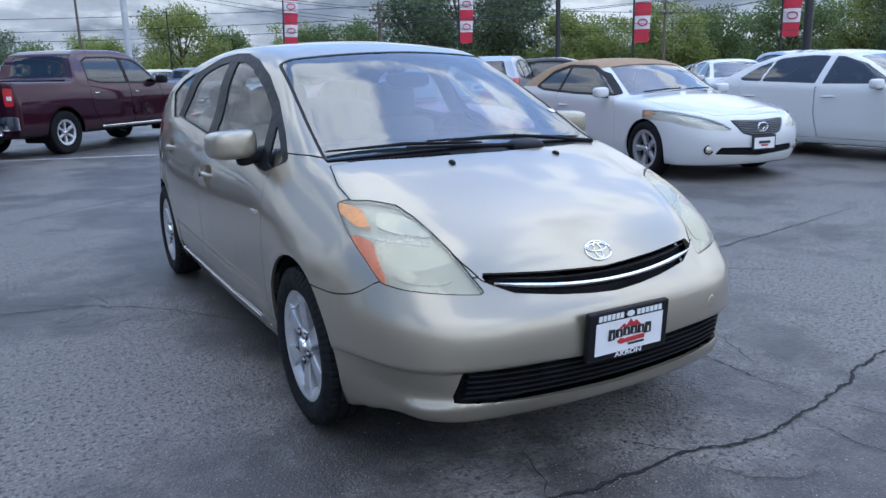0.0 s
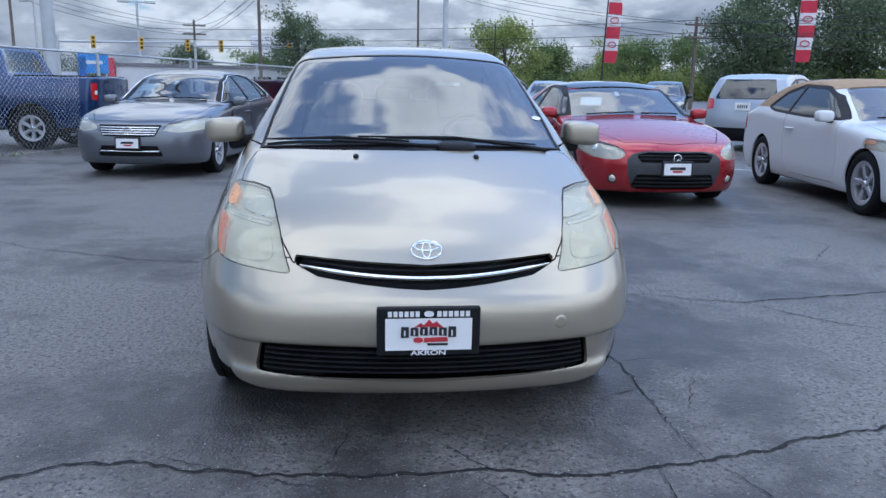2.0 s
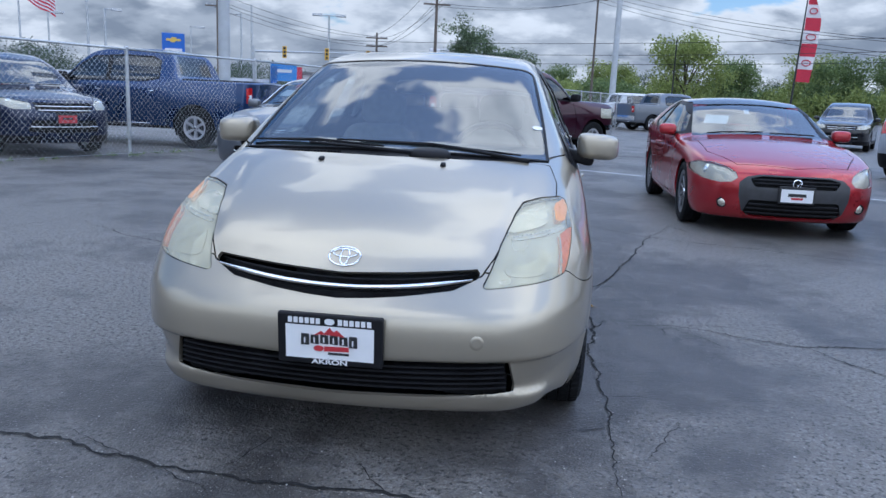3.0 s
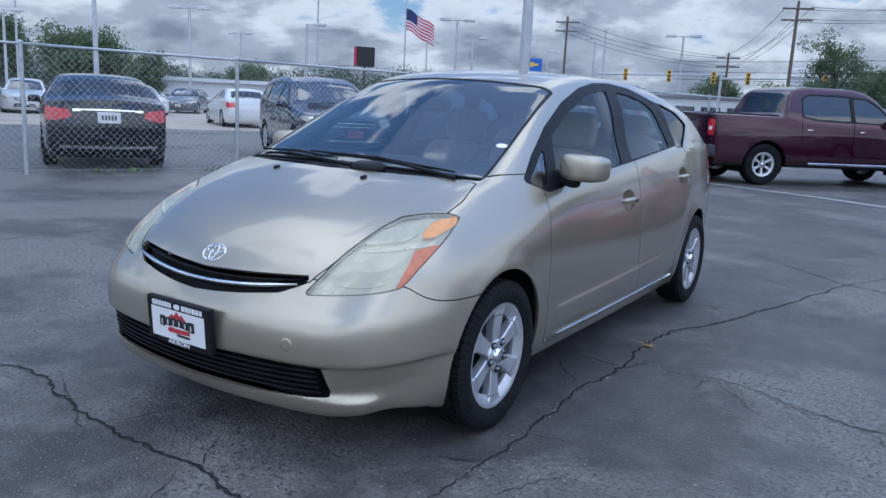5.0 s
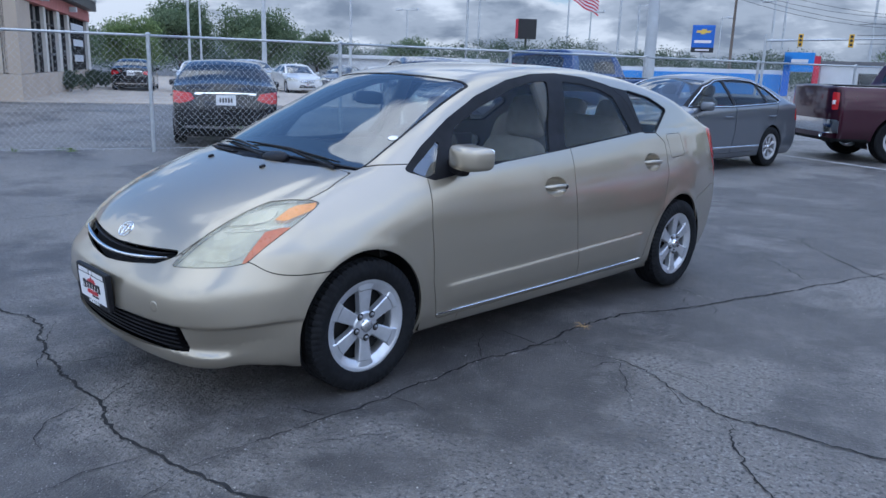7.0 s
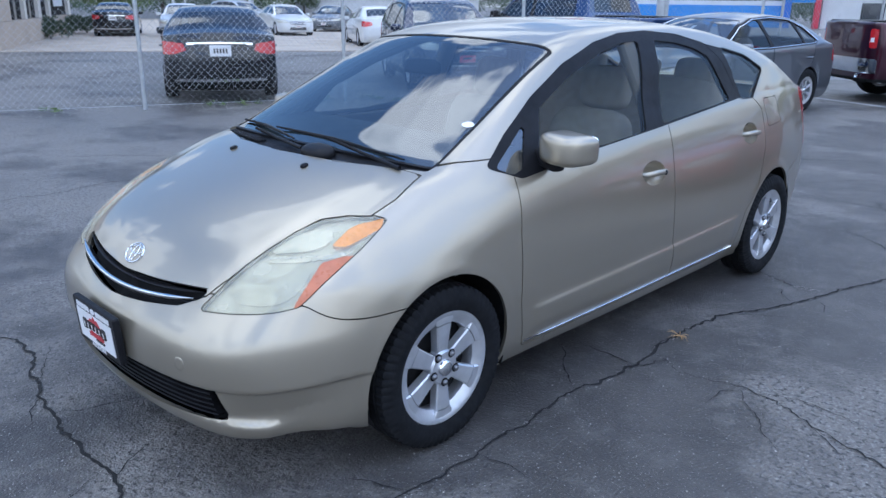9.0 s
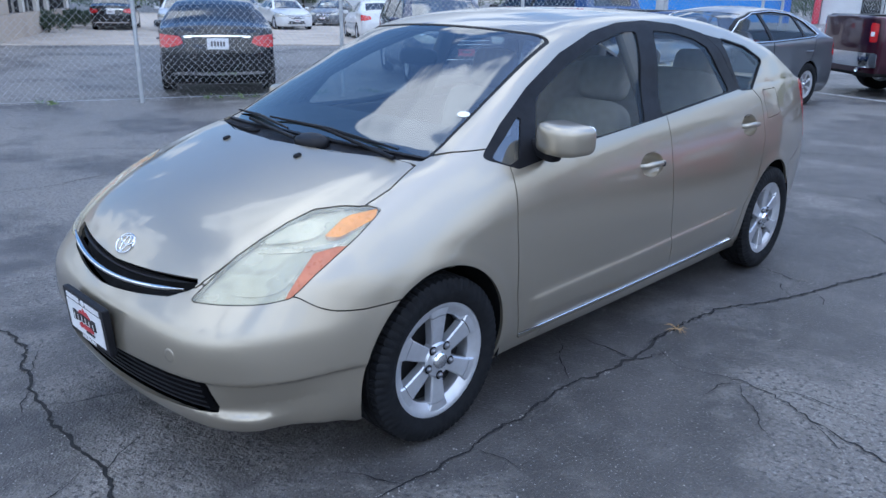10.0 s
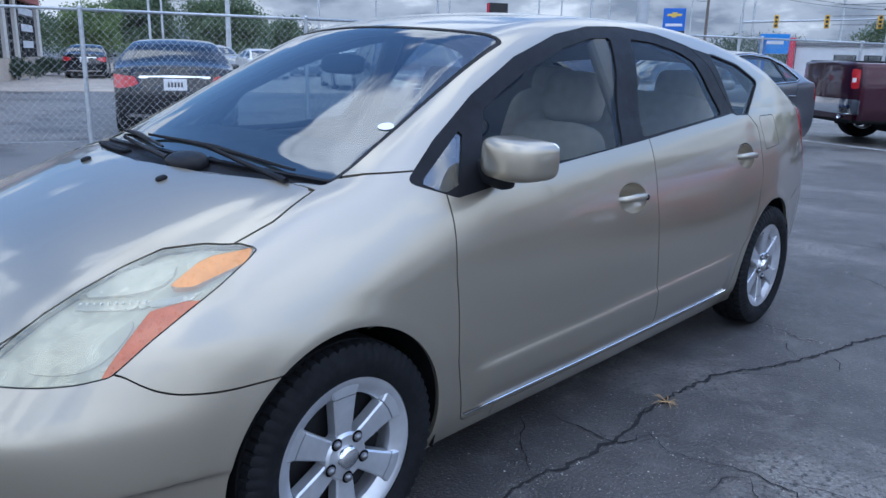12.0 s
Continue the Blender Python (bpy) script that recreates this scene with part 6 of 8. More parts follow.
# pickups
def pickup_body(w=0.99):
    return Body(box=(1.15, -1.2, 5.15, 2.05), bow=0.14, crown=[(-1, 0.03), (6, 0.03)], soft=0.02, corner=0.045, edge=0.06,
                top=[(-1.1, 1.08), (-0.98, 1.20), (-0.80, 1.25), (-0.3, 1.28), (0.40, 1.31), (0.62, 1.35), (1.12, 1.76), (1.35, 1.88), (1.8, 1.945), (2.7, 1.945), (2.98, 1.89), (3.12, 1.72), (3.20, 1.40), (3.32, 1.36), (4.8, 1.36), (5.0, 1.35)],
                belt=[(-1, 1.0), (0, 1.10), (0.7, 1.22), (3, 1.26), (3.2, 1.3), (5, 1.34)], side=[(0.25, -0.09), (0.40, -0.03), (0.60, 0.0), (0.9, 0.0), (1.1, -0.01), (1.3, -0.03), (2, -0.03)],
                front=[(0.2, -0.80), (0.35, -0.93), (0.5, -0.97), (0.8, -0.96), (1.0, -0.95), (1.15, -0.91), (1.28, -0.6), (1.9, 1.0)],
                rear=[(0.2, 4.75), (0.4, 4.86), (0.6, 4.88), (1.3, 4.88), (1.6, 4.85)], nose=(0.12, 0.3, 8), tail=(0.03, 0.12, 8), lean=(0.30, 0.15), bottom=0.36,
                width=[(-1.1, w - 0.03), (0, w), (4.0, w), (5.0, w - 0.01)])


PICKUP = dict(wheelbase=3.68, track=0.84, tyre=0.40, tyre_w=0.27, rim=0.245, spokes=6, spread=0.075, arch=0.47, belt_z=1.24, screen=(0.66, 1.22, 0.72, 0.62), rear_screen=(1.45, 1.78, 0.62, 0.56, 2.9),
              dlo=[(0.80, 1.27), (1.15, 1.60), (1.40, 1.745), (2.0, 1.79), (2.72, 1.775), (2.90, 1.70), (2.92, 1.36), (2.6, 1.30), (1.6, 1.285)], posts=[(1.78, 0.0, 0.045)],
              head=[(0.62, 0.92), (0.64, 1.12), (1.02, 1.12), (1.02, 0.90), (0.66, 0.90)], tail=[(0.80, 0.94), (0.79, 1.22), (1.05, 1.22), (1.05, 1.08), (1.05, 0.94)], tail_from=4.79,
              grilles=(("grille", [(-0.1, 1.10), (0.58, 1.10), (0.56, 0.80), (-0.1, 0.80)], M["under"], "wide grille", 3),),
              patches=(("rear_bumper", [(-0.1, 0.74), (0.95, 0.74), (0.95, 0.52), (-0.1, 0.52)], M["chrome"], "chrome rear bumper", "rear"), ("front_bumper", [(-0.1, 0.72), (1.0, 0.72), (1.0, 0.48), (-0.1, 0.48)], M["chrome"], "chrome front bumper", "front"),
                       ("flare", [(3.15, 0.40), (3.24, 0.72), (3.46, 0.91), (3.68, 0.955), (3.90, 0.91), (4.12, 0.72), (4.21, 0.40)], None, "wheel arch flare", "side")),
              doors=([(0.80, 1.30), (0.66, 0.85), (0.66, 0.50), (1.72, 0.50), (1.76, 0.85), (1.76, 1.30)], [(1.77, 1.32), (1.77, 0.85), (1.73, 0.50), (2.70, 0.50), (2.92, 0.80), (2.95, 1.36)]),
              hood=[(-0.3, -0.86), (0.72, -0.78), (0.86, -0.20), (0.84, 0.50), (-0.3, 0.56)], hood_z=1.0, mirror=(0.98, 0.86, 1.34), mirror_size=1.35, mirror_mat=M["trim"], plate=False, handle=M["chrome"], seats=(1.7, 2.5), skirt=0.42)


def build_pickup(m, label, paint, group, **over):
    spec = dict(PICKUP)
    spec["patches"] = tuple((a, b, c or paint, d, e) for a, b, c, d, e in PICKUP["patches"])
    # the dark slab on the closed bed paints the shade of an open box
    spec["extras"] = ((moved_slab(0.10, 0.012, 0.07, 0.93, 4.884, 1.06), M["white"], "reverse_light", "pale reverse light"), (moved_slab(0.10, 0.012, 0.07, -0.93, 4.884, 1.06), M["white"], "reverse_light", "pale reverse light"), (moved_slab(1.50, 1.50, 0.03, 0, 4.05, 1.352), M["trim"], "bed_shade", "dark panel painting the shade inside the open bed"), (moved_slab(0.13, 1.95, 0.05, 0.93, 1.75, 0.44), M["chrome"], "step_bar", "chrome step bar"), (moved_slab(0.13, 1.95, 0.05, -0.93, 1.75, 0.44), M["chrome"], "step_bar", "chrome step bar"),
                      (smooth(tube([(-0.55, 4.2, 0.50), (-0.62, 4.75, 0.48), (-0.72, 4.95, 0.47)], 0.035, 10)), M["chrome"], "exhaust_pipe", "steel exhaust pipe"), (moved_slab(0.9, 4.4, 0.2, 0, 2.1, 0.45), M["under"], "ladder_frame", "black ladder frame"))
    spec.update(over)
    return build_vehicle("pickup_truck", pickup_body(), m, label, "pickup truck", paint, spec, group, 0.045)


hx, hy = 0.71, 0.704
maroon_pickup = build_pickup(heading(-0.85 - 0.84 * hy + 3.68 * hx, 13.5 + 0.84 * hx + 3.68 * hy, hx, hy), "dark maroon crew-cab pickup with chrome step bars", M["maroon"], "cars on the sales lot", rear_plate=None)
blue_pickup = build_pickup(heading(-9.95, 12.85, -0.998, 0.06), "dark blue crew-cab pickup behind the fence", M["navy_paint"], "cars behind the fence", rear_plate=None)


# ---- ground ----
def asphalt_material():
    k = Nodes("worn asphalt")
    big, grit = k.noise(0.35, 6.0, 0.6), k.noise(140.0, 3.0, 0.7)
    stones = k.node("ShaderNodeTexVoronoi", {"Vector": k.coord}, Scale=105.0)
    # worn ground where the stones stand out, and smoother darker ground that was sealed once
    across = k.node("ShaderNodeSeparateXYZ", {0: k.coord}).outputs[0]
    shaded_lane = k.node("ShaderNodeMath", {0: across})   # a wide smoother, darker lane that also paints shade under the hatchback
    shaded_lane.operation = "ADD"
    shaded_lane.inputs[1].default_value = -0.30
    away = k.node("ShaderNodeMath", {0: shaded_lane.outputs[0]})
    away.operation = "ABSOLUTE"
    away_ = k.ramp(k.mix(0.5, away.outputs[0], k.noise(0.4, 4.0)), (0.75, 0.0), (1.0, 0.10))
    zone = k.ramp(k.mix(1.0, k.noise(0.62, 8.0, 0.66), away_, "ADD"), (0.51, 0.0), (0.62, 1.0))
    rough_base = k.mix(k.ramp(big, (0.32, 0.0), (0.68, 1.0)), (0.122, 0.112, 0.103), (0.185, 0.171, 0.157))
    chip = k.ramp(stones.outputs["Color"], (0.55, 0.0), (0.95, 0.8))
    rough_base = k.mix(chip, rough_base, (0.285, 0.275, 0.262))
    hollow = k.ramp(k.noise(46.0, 4.0, 0.62), (0.38, 1.0), (0.47, 0.0))
    rough_base = k.mix(hollow, rough_base, (0.022, 0.021, 0.022))
    knob = k.ramp(k.noise(62.0, 3.0, 0.55), (0.60, 0.0), (0.68, 0.7))
    rough_base = k.mix(knob, rough_base, (0.33, 0.32, 0.30))
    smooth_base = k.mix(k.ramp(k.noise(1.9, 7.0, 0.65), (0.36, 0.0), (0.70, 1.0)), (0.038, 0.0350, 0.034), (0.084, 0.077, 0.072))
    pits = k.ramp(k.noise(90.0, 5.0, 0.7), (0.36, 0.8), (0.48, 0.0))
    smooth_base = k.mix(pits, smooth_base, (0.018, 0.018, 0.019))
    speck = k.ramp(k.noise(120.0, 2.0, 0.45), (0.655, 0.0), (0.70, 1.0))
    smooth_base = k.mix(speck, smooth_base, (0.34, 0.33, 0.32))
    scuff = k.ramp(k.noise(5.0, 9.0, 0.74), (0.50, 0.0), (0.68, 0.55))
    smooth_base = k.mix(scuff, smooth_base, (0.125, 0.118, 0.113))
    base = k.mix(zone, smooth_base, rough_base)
    k.set(Base_Color=base, Roughness=k.ramp(big, (0.35, 0.42), (0.65, 0.58)), Specular_IOR_Level=0.58)
    h = k.mix(0.5, k.ramp(stones.outputs["Distance"], (0.0, 1.0), (0.7, 0.0)), grit)
    fine_n = k.bump(h, 0.8, 0.006)
    lumps = k.mix(0.5, k.noise(34.0, 4.0, 0.6), k.noise(72.0, 3.0, 0.6))
    swell = k.mix(1.0, lumps, k.mix(zone, (0.20, 0.20, 0.20), (1, 1, 1)), "MULTIPLY")
    k.bump(swell, 0.9, 0.024, fine_n)
    return k.m


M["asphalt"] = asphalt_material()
M["concrete"] = plain("pale concrete", (0.40, 0.345, 0.285), 0.85, 0, 0.18, 0.8, 0.3, 60.0)
M["line"] = plain("worn white line paint", (0.55, 0.56, 0.57), 0.7, 0, 0.25, 14.0, 0.3, 120.0)
M["crack"] = plain("dark crack", (0.010, 0.010, 0.011), 0.95, 0, 0.4, 30.0)
M["galvanised"] = plain("galvanised steel", (0.46, 0.48, 0.50), 0.45, 0.6, 0.15, 18.0, 0.1, 200.0)
M["pole_paint"] = plain("pale grey pole paint", (0.46, 0.48, 0.50), 0.5, 0.2, 0.12, 3.0)
M["dark_pole"] = plain("black pole paint", (0.02, 0.021, 0.023), 0.5)
M["timber"] = plain("weathered timber pole", (0.13, 0.105, 0.085), 0.9, 0, 0.25, 12.0, 0.4, 60.0)


def ground_sheet():
    n = 80
    edges = np.sign(np.linspace(-1, 1, n)) * np.abs(np.linspace(-1, 1, n)) ** 2.4 * 900
    verts = [(x, y, 0.012 * noise.noise((x * 0.22, y * 0.22, 0.3)) * min(1, math.hypot(x - 1, y - 1) / 14)) for x in edges for y in edges]
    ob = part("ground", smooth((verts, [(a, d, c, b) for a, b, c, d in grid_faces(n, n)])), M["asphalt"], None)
    return tagged(ob, "dark worn asphalt lot with fine stones", "ground", kind="structure")


ground = ground_sheet()


def strip(points, width, z, jag=0.0, seed=1, taper=True):
    """A flat ribbon along points on the ground, with ragged edges."""
    rng = random.Random(seed)
    p = [Vector((*q, 0)) for q in points]
    fine = []
    for a, b in zip(p, p[1:]):
        n = max(2, int((b - a).length / 0.022)) if jag else 2
        for i in range(n):
            t = i / n
            fine.append(a.lerp(b, t))
    fine.append(p[-1])
    if jag:
        drift = 0.0
        for i, q in enumerate(fine[1:-1], 1):
            d = (fine[i + 1] - fine[i - 1]).normalized()
            drift = drift * 0.86 + rng.uniform(-1, 1) * jag
            fine[i] = q + Vector((-d.y, d.x, 0)) * (drift + rng.uniform(-1, 1) * jag * 0.45)
    verts = []
    for i, q in enumerate(fine):
        d = (fine[min(i + 1, len(fine) - 1)] - fine[max(i - 1, 0)]).normalized()
        s = Vector((-d.y, d.x, 0))
        k = min(1.0, 3.0 * min(i, len(fine) - 1 - i) / len(fine) + 0.15) if taper else 1.0
        w1, w2 = (width / 2 * k * (rng.uniform(0.30, 1.7) if jag else 1) for _ in range(2))
        verts += [tuple(q + s * w1 + Vector((0, 0, z))), tuple(q - s * w2 + Vector((0, 0, z)))]
    return verts, [(2 * i + 1, 2 * i + 3, 2 * i + 2, 2 * i) for i in range(len(fine) - 1)]


CRACKS = [
    ([(0.94, -0.92), (0.94, -0.62), (0.93, -0.40), (0.95, -0.21), (0.93, 0.09), (0.92, 0.40), (0.92, 0.66), (0.96, 0.91), (0.94, 1.30), (0.93, 1.51), (0.97, 1.87), (1.18, 2.39), (1.32, 2.95), (1.49, 3.56), (1.70, 4.26), (2.1, 5.3)], 0.016),
    ([(0.96, 1.22), (1.16, 1.13), (1.33, 1.20), (1.48, 1.18), (1.69, 1.09), (1.90, 1.03), (2.01, 0.99), (2.25, 1.03), (2.50, 1.08), (3.3, 1.2), (5.0, 1.5)], 0.013),
    ([(0.67, 1.07), (0.82, 1.07), (0.97, 1.08), (1.02, 1.22)], 0.009),
    ([(-3.2, -1.3), (-2.2, -1.0), (-1.29, -0.86), (-1.21, -0.81), (-1.02, -0.80), (-0.78, -0.87), (-0.58, -0.90), (-0.39, -0.94), (-0.06, -0.96), (0.21, -0.96), (0.39, -0.98), (0.66, -0.97), (0.94, -0.92), (1.23, -0.85), (1.45, -0.78), (1.69, -0.74), (2.4, -0.5), (3.6, -0.4)], 0.016),
    ([(1.05, -0.52), (1.20, -0.18)], 0.006),
    ([(2.01, 0.99), (2.08, 0.89), (2.14, 0.77), (2.26, 0.64), (2.32, 0.59), (2.6, 0.35)], 0.010),
    ([(0.81, 4.11), (1.08, 3.94), (1.42, 3.57)], 0.009),
    ([(0.12, 5.16), (0.50, 4.98), (0.87, 4.98), (0.98, 4.80), (1.63, 4.18), (2.6, 3.9), (4.0, 3.3)], 0.012),
    ([(0.81, 2.72), (1.04, 2.61), (1.19, 2.64)], 0.008),
    ([(-4.2, -0.9), (-4.07, -0.04), (-4.02, 0.37), (-4.15, 0.84), (-3.57, 3.30)], 0.011),
    ([(-3.57, 3.30), (-2.73, 2.70), (-1.86, 2.28), (-1.36, 2.13), (-1.11, 1.94), (-0.90, 1.69), (-0.6, 1.2)], 0.010),
    ([(-5.73, 0.81), (-5.14, 1.60), (-4.6, 2.0)], 0.010),
    ([(-2.4, 4.9), (-1.78, 5.5), (-1.32, 5.98), (-0.32, 6.76), (1.2, 7.6)], 0.011),
    ([(-1.9, 3.6), (-1.2, 3.9), (-0.3, 3.7)], 0.007),
    ([(3.0, 1.9), (3.6, 2.6), (3.5, 3.3)], 0.008),
]
for i, (pts, w) in enumerate(CRACKS):
    tagged(part("ground_crack", strip(pts, w * 0.78, 0.004, 0.0105, 10 + i), M["crack"], None), "dark jagged crack in the asphalt", "crack", kind="structure")
rng = random.Random(5)
for i in range(34):
    base, _ = CRACKS[rng.choice([0, 0, 1, 3, 3, 7, 10])]
    k = rng.randrange(len(base) - 1)
    q = Vector(base[k]).lerp(Vector(base[k + 1]), rng.random())
    a = rng.uniform(0, 6.28)
    pts = [tuple(q)]
    for _ in range(rng.randrange(2, 5)):
        a += rng.uniform(-0.7, 0.7)
        pts.append((pts[-1][0] + 0.12 * math.cos(a), pts[-1][1] + 0.12 * math.sin(a)))
    tagged(part("ground_crack", strip(pts, 0.004, 0.0045, 0.006, 60 + i), M["crack"], None), "fine side crack in the asphalt", "crack", kind="structure")

for pts in ([(-2.5, 12.98), (0.5, 11.85), (2.6, 10.65)], [(5.2, 9.1), (9.5, 7.0)]):
    tagged(part("parking_line", strip(pts, 0.10, 0.004, 0.0, 3, False), M["line"], None), "worn white parking line", "road marking", kind="structure")

# pale concrete forecourt beyond the fence, with a kerb
edge = [(-29.0, -4.2), (-23.6, 5.6), (-21.3, 9.9), (-18.5, 14.4), (-14.5, 21.5), (-9, 32)]
verts = [(x, y, 0.03) for x, y in edge] + [(x - 45, y + 24, 0.03) for x, y in edge]
n = len(edge)
slab_v = verts + [(x, y, 0.0) for x, y in edge]
tagged(part("forecourt", (slab_v, [(i, i + 1, i + 1 + n, i + n) for i in range(n - 1)] + [(2 * n + i, 2 * n + i + 1, i + 1, i) for i in range(n - 1)]), M["concrete"], None), "pale concrete forecourt", "pavement", kind="structure")

# ---- chain-link fence ----
FA, FD = Vector((-8.54, 3.12, 0)), Vector((0.345, 0.939, 0)).normalized()
fence = thing("chain_link_fence", pose(0, 0, 0), "galvanised chain-link fence with steel posts", "fence")
H_F, U0, U1 = 1.80, -9.3, 42.0
post_v, post_f = tube([(0, 0, -0.02), (0, 0, H_F)], 0.030, 12)
cap_v, cap_f = pillow(0.036, 0.036, 0.03, 0.8, 1.0, 8)
post_me, cap_me = smooth((post_v, post_f), 40), smooth((cap_v, cap_f))
at_u = lambda u: FA + FD * u  # noqa: E731
us = [u + 0.10 for u in [-9.2, -6.1, -3.05, 0.0, 3.05, 6.35, 9.5, 12.6, 15.7, 18.8, 21.9, 25.0, 28.1, 31.2, 34.3, 37.4, 40.5]]
for u in us:
    q = at_u(u)
    post = part("post", post_me, M["galvanised"], fence, "round steel post", pose(q.x, q.y, 0))
    part("post_cap", cap_me, M["galvanised"], post, "", pose(0, 0, H_F))
for u0, u1 in zip(us, us[1:]):
    a, b = at_u(u0), at_u(u1)
    part("top_rail", smooth(tube([(a.x, a.y, H_F - 0.02), (b.x, b.y, H_F - 0.02)], 0.021, 10)), M["galvanised"], fence, "steel top rail")
a, b = at_u(U0), at_u(U1)
part("tension_wire", smooth(tube([(a.x, a.y, 0.06), (b.x, b.y, 0.06)], 0.004, 6)), M["galvanised"], fence)
wires = []
pitch, tall = 0.095, H_F - 0.06
for side_, lean in ((0.004, 1), (-0.004, -1)):
    off = Vector((FD.y, -FD.x, 0)) * side_
    k = 0
    while U0 + k * pitch < U1 - tall * 0.95:
        ua = U0 + k * pitch
        ub = ua + tall * 0.95
        if lean < 0:
            ua, ub = ub, ua
        p, q = at_u(ua) + off, at_u(ub) + off
        wires.append(tube([(p.x, p.y, 0.03), (q.x, q.y, H_F - 0.03)], 0.0017, 3, False))
        k += 1
M["wire"] = plain("dull zinc wire", (0.46, 0.47, 0.48), 0.55, 0.3, 0.2, 18.0)
tagged(part("chain_link_mesh", joined(*wires), M["wire"], fence, "woven steel wire mesh"), kind="stuff")

# ---- poles, signs, lamps ----
def spot(az, d, eye=(2.545, -2.427)):
    return eye[0] + d * math.sin(radians(az)), eye[1] + d * math.cos(radians(az))


M["lamp_head"] = plain("pale lamp housing", (0.55, 0.56, 0.57), 0.45)


def lot_light(x, y, h, r=0.10, heads=1, turn=0.0, mat=None, group="lot lights", big=1.0):
    mat = mat or M["pole_paint"]
    ob = thing("lot_light", pose(x, y, 0, 0, 0, turn), "tall pale lot light pole with box lamp heads", "lamp post", group)
    part("pole", smooth(tube([(0, 0, 0), (0, 0, h)], [r, r * 0.75], 12), 40), mat, ob)
    part("base", smooth(tube([(0, 0, 0), (0, 0, 0.5)], r * 2.2, 16), 40), M["concrete"], ob, "round concrete base")
    for i in range(heads):
        s = 1 if i == 0 else -1
        arm = part("arm", smooth(tube([(0, 0, h - 0.12), (s * 0.7 * big, 0, h - 0.08)], 0.04 * big, 8)), mat, ob)
        part("lamp_head", slab(0.85 * big, 0.45 * big, 0.2 * big, 0.05), M["lamp_head"], arm, "box lamp head", pose(s * 1.0 * big, 0, h - 0.06))
    return ob


for az, d, h, r, heads, turn in ((-62.8, 58, 5.8, 0.10, 1, 20), (-62.1, 66, 9.0, 0.09, 0, 0), (-57.6, 50, 6.2, 0.16, 0, 0), (-51.6, 60, 7.2, 0.11, 2, 35), (-43.5, 55, 6.2, 0.12, 1, 30), (-42.7, 62, 9.5, 0.10, 2, 30),
                                 (-34.8, 75, 7.0, 0.10, 1, 10), (-32.7, 58, 7.4, 0.11, 2, 40), (-31.5, 70, 7.2, 0.14, 1, 40), (-22.7, 72, 7.8, 0.12, 1, 160), (-22.0, 70, 8.4, 0.12, 0, 0), (-16.7, 62, 7.2, 0.12, 2, 15), (-26.0, 80, 7.0, 0.1, 1, 30), (-48.0, 85, 7.5, 0.1, 2, 20)):
    far = 1.1 if az < -50 else 2.2   # the westmost stand before the trees
    lot_light(*spot(az, d * far), 1.3 + (h - 1.3) * far, r * (0.3 + 0.73 * far), heads, turn, big=0.2 + 0.82 * far)
lot_light(-7.72, 16.45, 13.0, 0.155, 1, 20)
lot_light(4.70, 45.3, 9.0, 0.20, 2, 60)
for az, d, h, r in ((37.64, 57, 16.0, 0.19), (54.1, 34, 12.0, 0.18)):
    lot_light(*spot(az, d, (-1.645, -2.611)), h, r, 1, 40, M["dark_pole"], "dark lot lights")
lot_light(*spot(10.2, 106, (-1.645, -2.611)), 9.9, 0.10, 1, 150, M["dark_pole"], "dark lot lights")

# utility poles and their wires
poles = []
for az, d, h in ((-24.9, 85, 11.0), (-13.7, 90, 8.2), (-9.8, 70, 10.8)):
    poles.append((*spot(az, d), h))
for az, d, h in ((4.63, 100, 15.5), (24.8, 62, 6.8), (59.0, 60, 9.0), (45.0, 80, 8.0)):
    poles.append((*spot(az, d, (-1.645, -2.611)), h))
for x, y, h in poles:
    up_ = thing("utility_pole", pose(x, y, 0, 0, 0, 20), "weathered timber utility pole with cross-arm", "utility pole", "utility poles")
    part("pole", smooth(tube([(0, 0, 0), (0, 0, h)], [0.17, 0.11], 10), 40), M["timber"], up_)
    for zc_ in (h - 0.6, h - 1.5):
        arm = part("cross_arm", slab(2.4, 0.12, 0.14, 0.01), M["timber"], up_, "", pose(0, -0.16, zc_))
        for x_ in (-1.05, -0.5, 0.5, 1.05):
            part("insulator", smooth(lathe([(0.0, 0.05), (0.08, 0.06), (0.16, 0.03), (0.17, 0.0)], 10), 40), M["lamp_head"], arm, "", pose(x_, 0, 0.06, 0, -90, 0))


def sag_wire(a, b, drop, r=0.02):
    pts = [tuple(Vector(a).lerp(Vector(b), t) - Vector((0, 0, drop * 4 * t * (1 - t)))) for t in np.linspace(0, 1, 15)]
    return tagged(part("power_line", smooth(tube(pts, r, 5)), M["dark_pole"], None), "sagging black power line", "cable", "power lines")


chain = sorted(poles, key=lambda q: q[0])
for a, b in zip(chain, chain[1:]):
    for dz, s in ((0.5, 1.0), (0.55, -1.0), (1.4, 0.6), (1.6, -0.4)):
        sag_wire((a[0] + s, a[1], a[2] - dz), (b[0] + s, b[1], b[2] - dz), 0.7)
for z in (4.6, 5.3, 6.2):
    sag_wire((-20, 70, z), (25, 52, z + 0.3), 0.4)
    sag_wire((25, 52, z + 0.3), (75, 42, z), 0.5)

